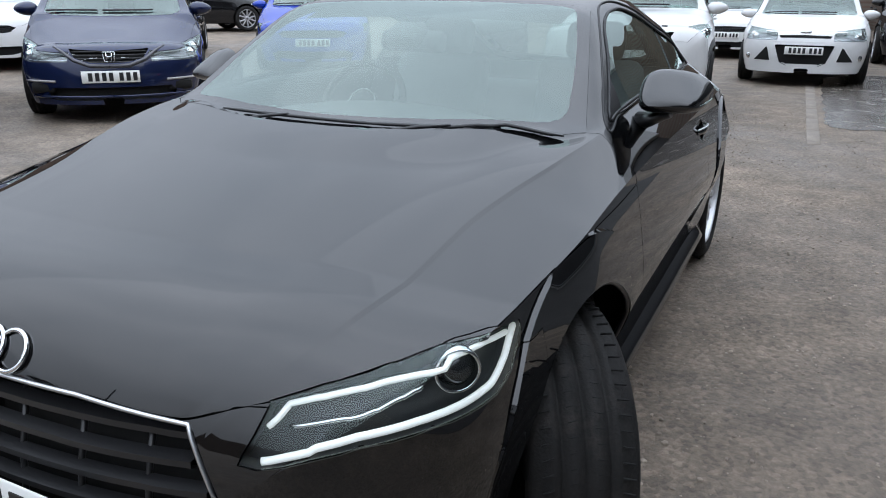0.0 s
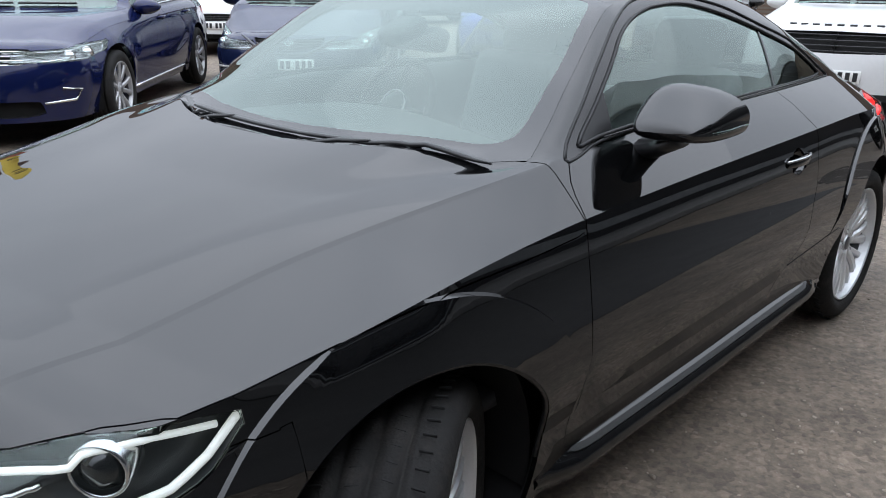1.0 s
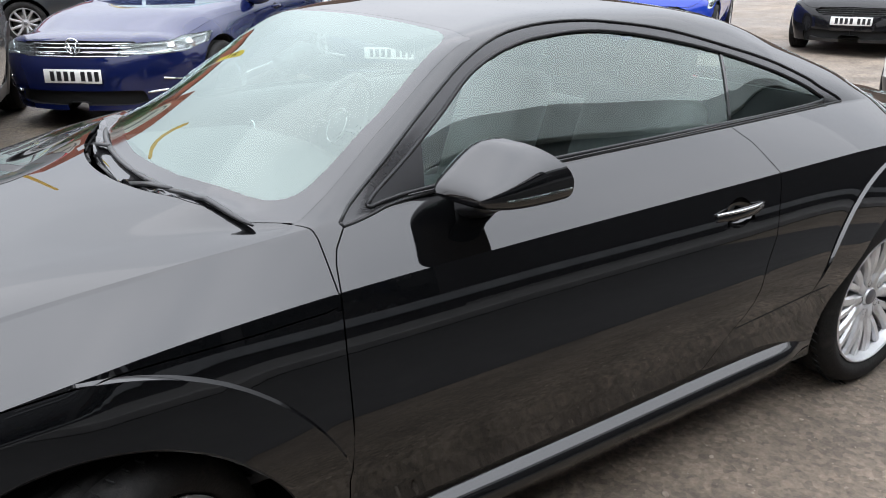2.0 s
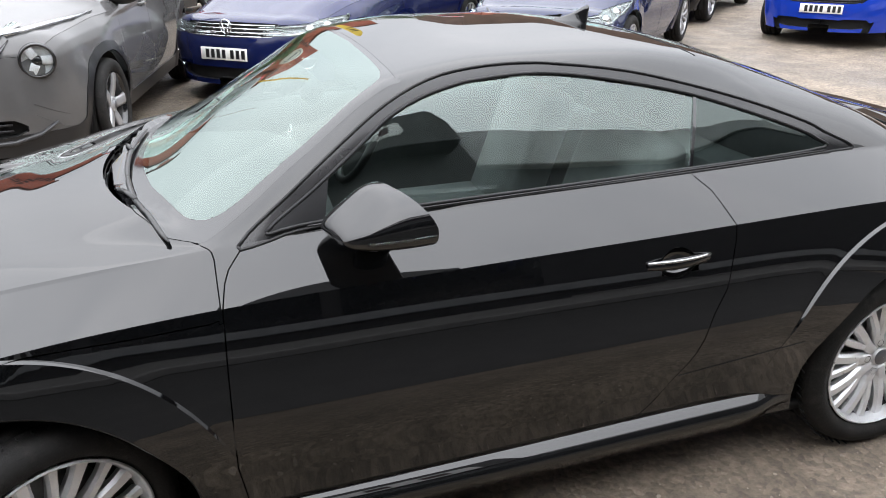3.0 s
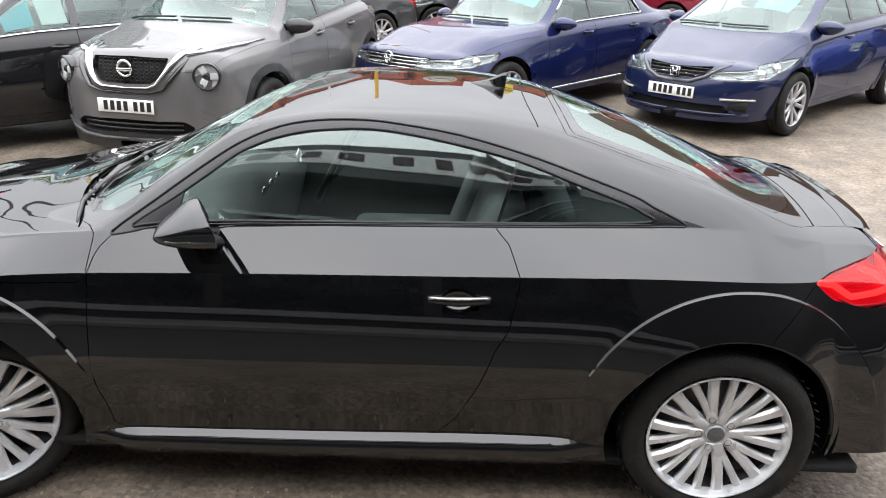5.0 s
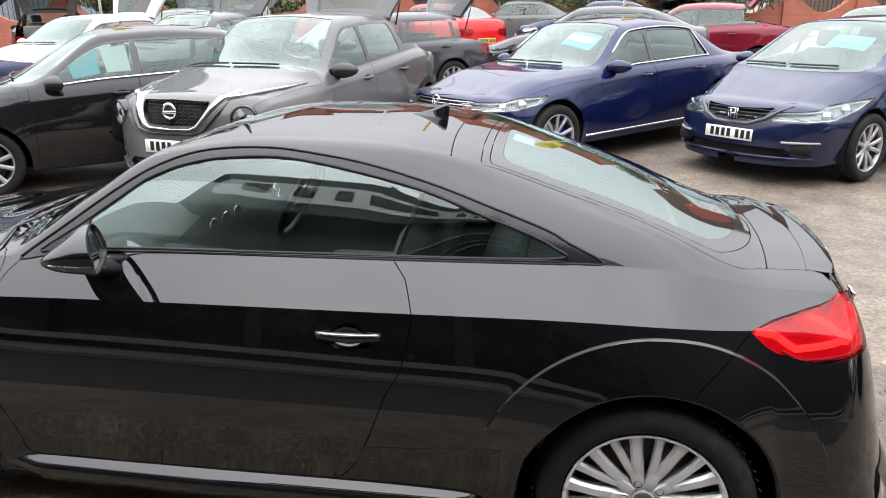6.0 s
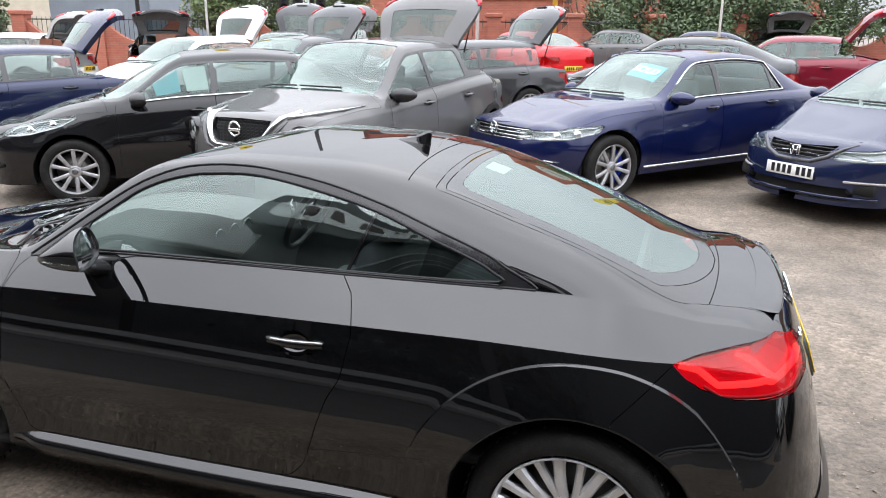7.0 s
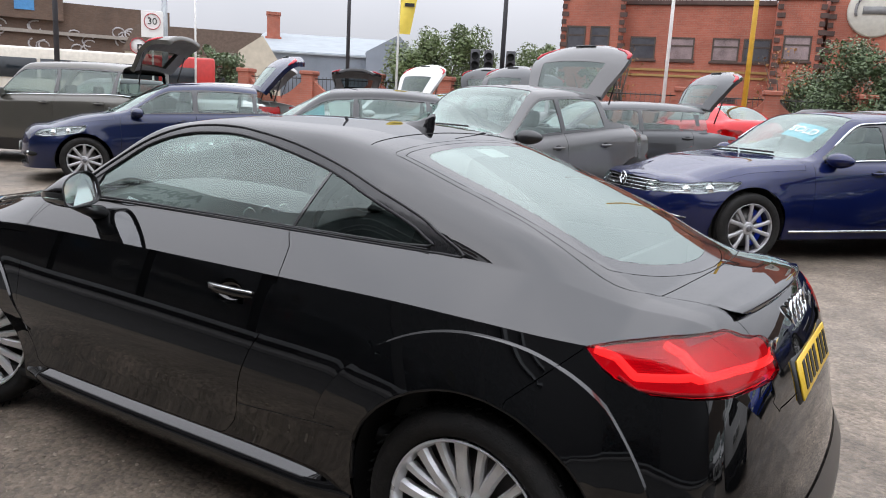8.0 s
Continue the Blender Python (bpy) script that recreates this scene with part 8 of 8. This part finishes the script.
chim = empty("brick_chimney", facing(135.6, 70), "square red brick chimney stack", "chimney")
bm = bmesh.new()
box(bm, -.55, .55, -.5, .5, 0, 8.2)
box(bm, -.68, .68, -.62, .62, 6.1, 6.4)
box(bm, -.62, .62, -.58, .58, 8.2, 8.45)
part("stack", bm, RED_BRICK, chim, smooth=False)
block = empty("brown_block", facing(150.0, 66), "long flat-roofed brown brick block with pale daubs and blue sheets", "building")
bm = bmesh.new()
box(bm, -14, 8.6, 0, 12, 0, 7.4)
part("front_wall", bm, BROWN_BRICK, block, smooth=False)
bm = bmesh.new()
box(bm, -14, 1.0, -.5, 11, 6.0, 8.6)
part("upper_wall", bm, BROWN_BRICK, block, smooth=False)
bm = bmesh.new()
box(bm, -14.2, 8.8, -.3, .1, 5.0, 5.25)
part("ledge", bm, material("ledge_concrete", (.28, .25, .22), rough=.8), block, smooth=False)
for x, w_, z in ((-10, 1.6, 3.2), (-6.5, 1.6, 3.2), (-3, 1.6, 3.2), (1.2, 1.6, 3.2), (4.4, 1.6, 3.2)):
    window_unit(block, x, z, w_, 1.3, 0, False)
rng = random.Random(5)
for k in range(4):
    bm = bmesh.new()
    x = -3.5 + k * 2.9
    for q in range(5):
        cx_, cz_ = x + rng.uniform(-.6, .6), 4.2 + rng.uniform(-.3, 1.4)
        tube(bm, [(cx_ + .45 * math.cos(a), -.02, cz_ + .4 * math.sin(a)) for a in np.linspace(rng.uniform(0, 2), rng.uniform(4, 6), 10)], .06, 5)
    part("wall_daub", bm, material("pale_daub", (.42, .40, .40), rough=.8), block)
for x, z in ((-2.2, 6.6), (-5.4, 3.9)):
    bm = bmesh.new()
    box(bm, x, x + 1.3, -.56, -.5, z, z + 1.0)
    part("blue_sheet", bm, material("blue_sheet", (.06, .22, .45), rough=.6), block, smooth=False)

# bus on the road behind
bus = empty("city_bus", facing(146.2, 40) @ pose(0, 0, .25, 0, 0, -6), "single-decker bus in red and cream", "bus")
bm = bmesh.new()
box(bm, -7.0, 1.4, 0, 2.5, .35, 2.75, bevel=.12, seg=2)
part("body", bm, material("bus_cream", (.62, .58, .50), rough=.3), bus)
bm = bmesh.new()
box(bm, 1.0, 4.6, -.02, 2.52, .35, 2.76, bevel=.12, seg=2)
part("rear_body", bm, material("bus_red", (.45, .03, .025), rough=.3), bus)
for k in range(6):
    bm = bmesh.new()
    box(bm, -6.6 + k * 1.75, -5.0 + k * 1.75, -.05, -.03, 1.35, 2.25, bevel=.008)
    part("window", bm, material("bus_glass", (.02, .025, .03), rough=.05), bus)
for x in (-5.2, 2.6):
    bm = bmesh.new()
    lathe(bm, [(.001, -.05), (.30, -.05), (.48, -.03), (.48, .25)], 24, m=Matrix.Translation((x, 0, .5)))
    part("wheel", bm, RUBBER, bus)

# poles, signs, lights, flags
def pole(name, az, r, h, rad, mat, label, lean=0.0, base=.45, category="pole"):
    ob = empty(name, facing(az, r) @ pose(0, 0, base), label, category)
    bm = bmesh.new()
    tube(bm, [(0, 0, 0), (lean * .5, 0, h / 2), (lean, 0, h)], rad, 10, taper=[1, .9, .75])
    part("shaft", bm, mat, ob)
    return ob


POLE_GREY = material("galvanised_pole", (.30, .32, .33), rough=.5, metal=.5)
POLE_DARK = material("dark_pole", (.03, .03, .035), rough=.5)
POLE_WHITE = material("white_pole", (.66, .66, .64), rough=.5)
POLE_YELLOW = material("yellow_pole", (.55, .33, .03), rough=.5)
pole("lamp_post", 130.3, 34, 9, .09, POLE_DARK, "tall dark lamp post")
pole("lamp_post", 149.6, 34, 9, .11, POLE_DARK, "tall dark lamp post")
pole("lamp_post", 119.0, 27, 8, .09, POLE_DARK, "tall dark lamp post beside the traffic lights")
pole("flag_pole", 107.3, 24, 7, .06, POLE_WHITE, "slim white pole at the brick wall")
pole("flag_pole", 101.9, 22, 7, .075, POLE_YELLOW, "yellow painted pole at the brick wall")
pole("flag_pole", 140.9, 36, 6, .05, POLE_WHITE, "slim white pole beside the road")
sp_ = pole("sign_post", 142.9, 33, 5.0, .14, POLE_GREY, "broad grey post with road signs")
sgn_post = empty("speed_sign", facing(143.7, 32.4), "round speed limit sign on a pale board", "road sign")
bm = bmesh.new()
box(bm, -.40, .40, 0, .03, 3.35, 4.35, bevel=.01)
box(bm, -.04, .04, .03, .10, .4, 4.2)
part("sign_board", bm, PLATE_WHITE, sgn_post, smooth=False)
bm = bmesh.new()
tube(bm, [(.29 * math.cos(a), -.015, 3.95 + .29 * math.sin(a)) for a in np.linspace(0, 2 * math.pi, 33)], .035, 6, flat=.4)
part("sign_ring", bm, material("sign_red", (.45, .02, .03), rough=.4), sgn_post)
txt = bpy.data.curves.new("sign_digits", "FONT")
txt.body = "30"
txt.size, txt.align_x, txt.align_y, txt.extrude = .36, "CENTER", "CENTER", .006
dg = new("sign_digits", txt)
dg.data.materials.append(INK)
dg.parent = sgn_post
dg.matrix_local = Matrix.Translation((0, -.012, 3.95)) @ pose(0, 0, 0, 90, 0, 0)
turn = empty("turn_sign", facing(144.6, 31.5), "round red-ringed turn sign on a dark post", "road sign")
bm = bmesh.new()
tube(bm, [(.29 * math.cos(a), -.02, 2.95 + .29 * math.sin(a)) for a in np.linspace(0, 2 * math.pi, 33)], .04, 6, flat=.4)
part("sign_ring", bm, MATS["sign_red"], turn)
bm = bmesh.new()
lathe(bm, [(.001, 0), (.28, 0), (.28, .02)], 28, m=Matrix.Translation((0, 0, 2.95)))
part("sign_disc", bm, PLATE_WHITE, turn)
bm = bmesh.new()
tube(bm, [(-.02, -.02, 2.78), (-.02, -.02, 3.0), (.12, -.02, 3.0)], .03, 5)
part("sign_arrow", bm, INK, turn)
bm = bmesh.new()
tube(bm, [(0, .05, .4), (0, .05, 3.0)], .04, 8)
part("post", bm, POLE_DARK, turn)
for az in (121.0, 120.0, 118.4):
    tl_ = empty("traffic_light", facing(az, 26.5) @ pose(0, 0, .45), "black traffic light head on a dark post", "traffic light")
    bm = bmesh.new()
    box(bm, -.16, .16, -.1, .12, 1.85, 2.85, bevel=.03)
    part("light_head", bm, POLE_DARK, tl_)
    for k in range(3):
        bm = bmesh.new()
        lathe(bm, [(.001, -.12), (.10, -.12), (.12, -.20), (.125, -.11)], 18, m=Matrix.Translation((0, 0, 2.04 + k * .30)))
        part("lamp_hood", bm, VOID, tl_)
    bm = bmesh.new()
    tube(bm, [(0, .02, 0), (0, .02, 1.9)], .055, 8)
    part("post", bm, POLE_DARK, tl_)


def feather_flag(az, r, label, h=4.6, base=.45):
    fl = empty("feather_flag", facing(az, r) @ pose(0, 0, base), label, "flag")
    bm = bmesh.new()
    tube(bm, [(0, 0, 0), (0, 0, h * .6), (.02, 0, h)], .035, 8, taper=[1, .8, .5])
    part("shaft", bm, POLE_WHITE, fl)
    bm = bmesh.new()
    rows = []
    for f in np.linspace(0, 1, 18):
        z = h - f * (h - 2.75)
        wd = .62 * math.sin(math.pi * min(.5, f * 1.1 + .08)) * (1 - .55 * f)
        rows.append([bm.verts.new((.03 + wd * g, .05 * math.sin(5 * f + 3 * g), z + .12 * g * (1 - f))) for g in np.linspace(0, 1, 6)])
    for p, q in zip(rows, rows[1:]):
        for k in range(5):
            bm.faces.new((p[k], p[k + 1], q[k + 1], q[k]))
    fc = part("flag_cloth", bm, material("yellow_flag", (.78, .60, .09), rough=.6, vary=.1), fl)
    for z, w_ in ((3.95, .30), (3.75, .34), (3.45, .26)):
        bm = bmesh.new()
        box(bm, .14, .14 + w_, -.075, -.070, z, z + .09)
        part("flag_bar", bm, INK, fc, smooth=False)
    return fl


feather_flag(126.7, 21, "yellow feather flag on a white pole")
feather_flag(90.5, 21, "yellow feather flag on a white pole")
# unseen brick blocks added to close the yard at its other sides
far = empty("far_terrace", pose(0, 0, 0), "row of plain brick buildings across the road", "building")
for x0, x1, y0, y1, h in ((12, 40, 34, 44, 6.5), (30, 36, -30, 34, 6.0), (-75, -60, -30, 28, 6.0)):
    bm = bmesh.new()
    box(bm, x0, x1, y0, y1, 0, h)
    part("terrace_wall", bm, BROWN_BRICK, far, smooth=False)
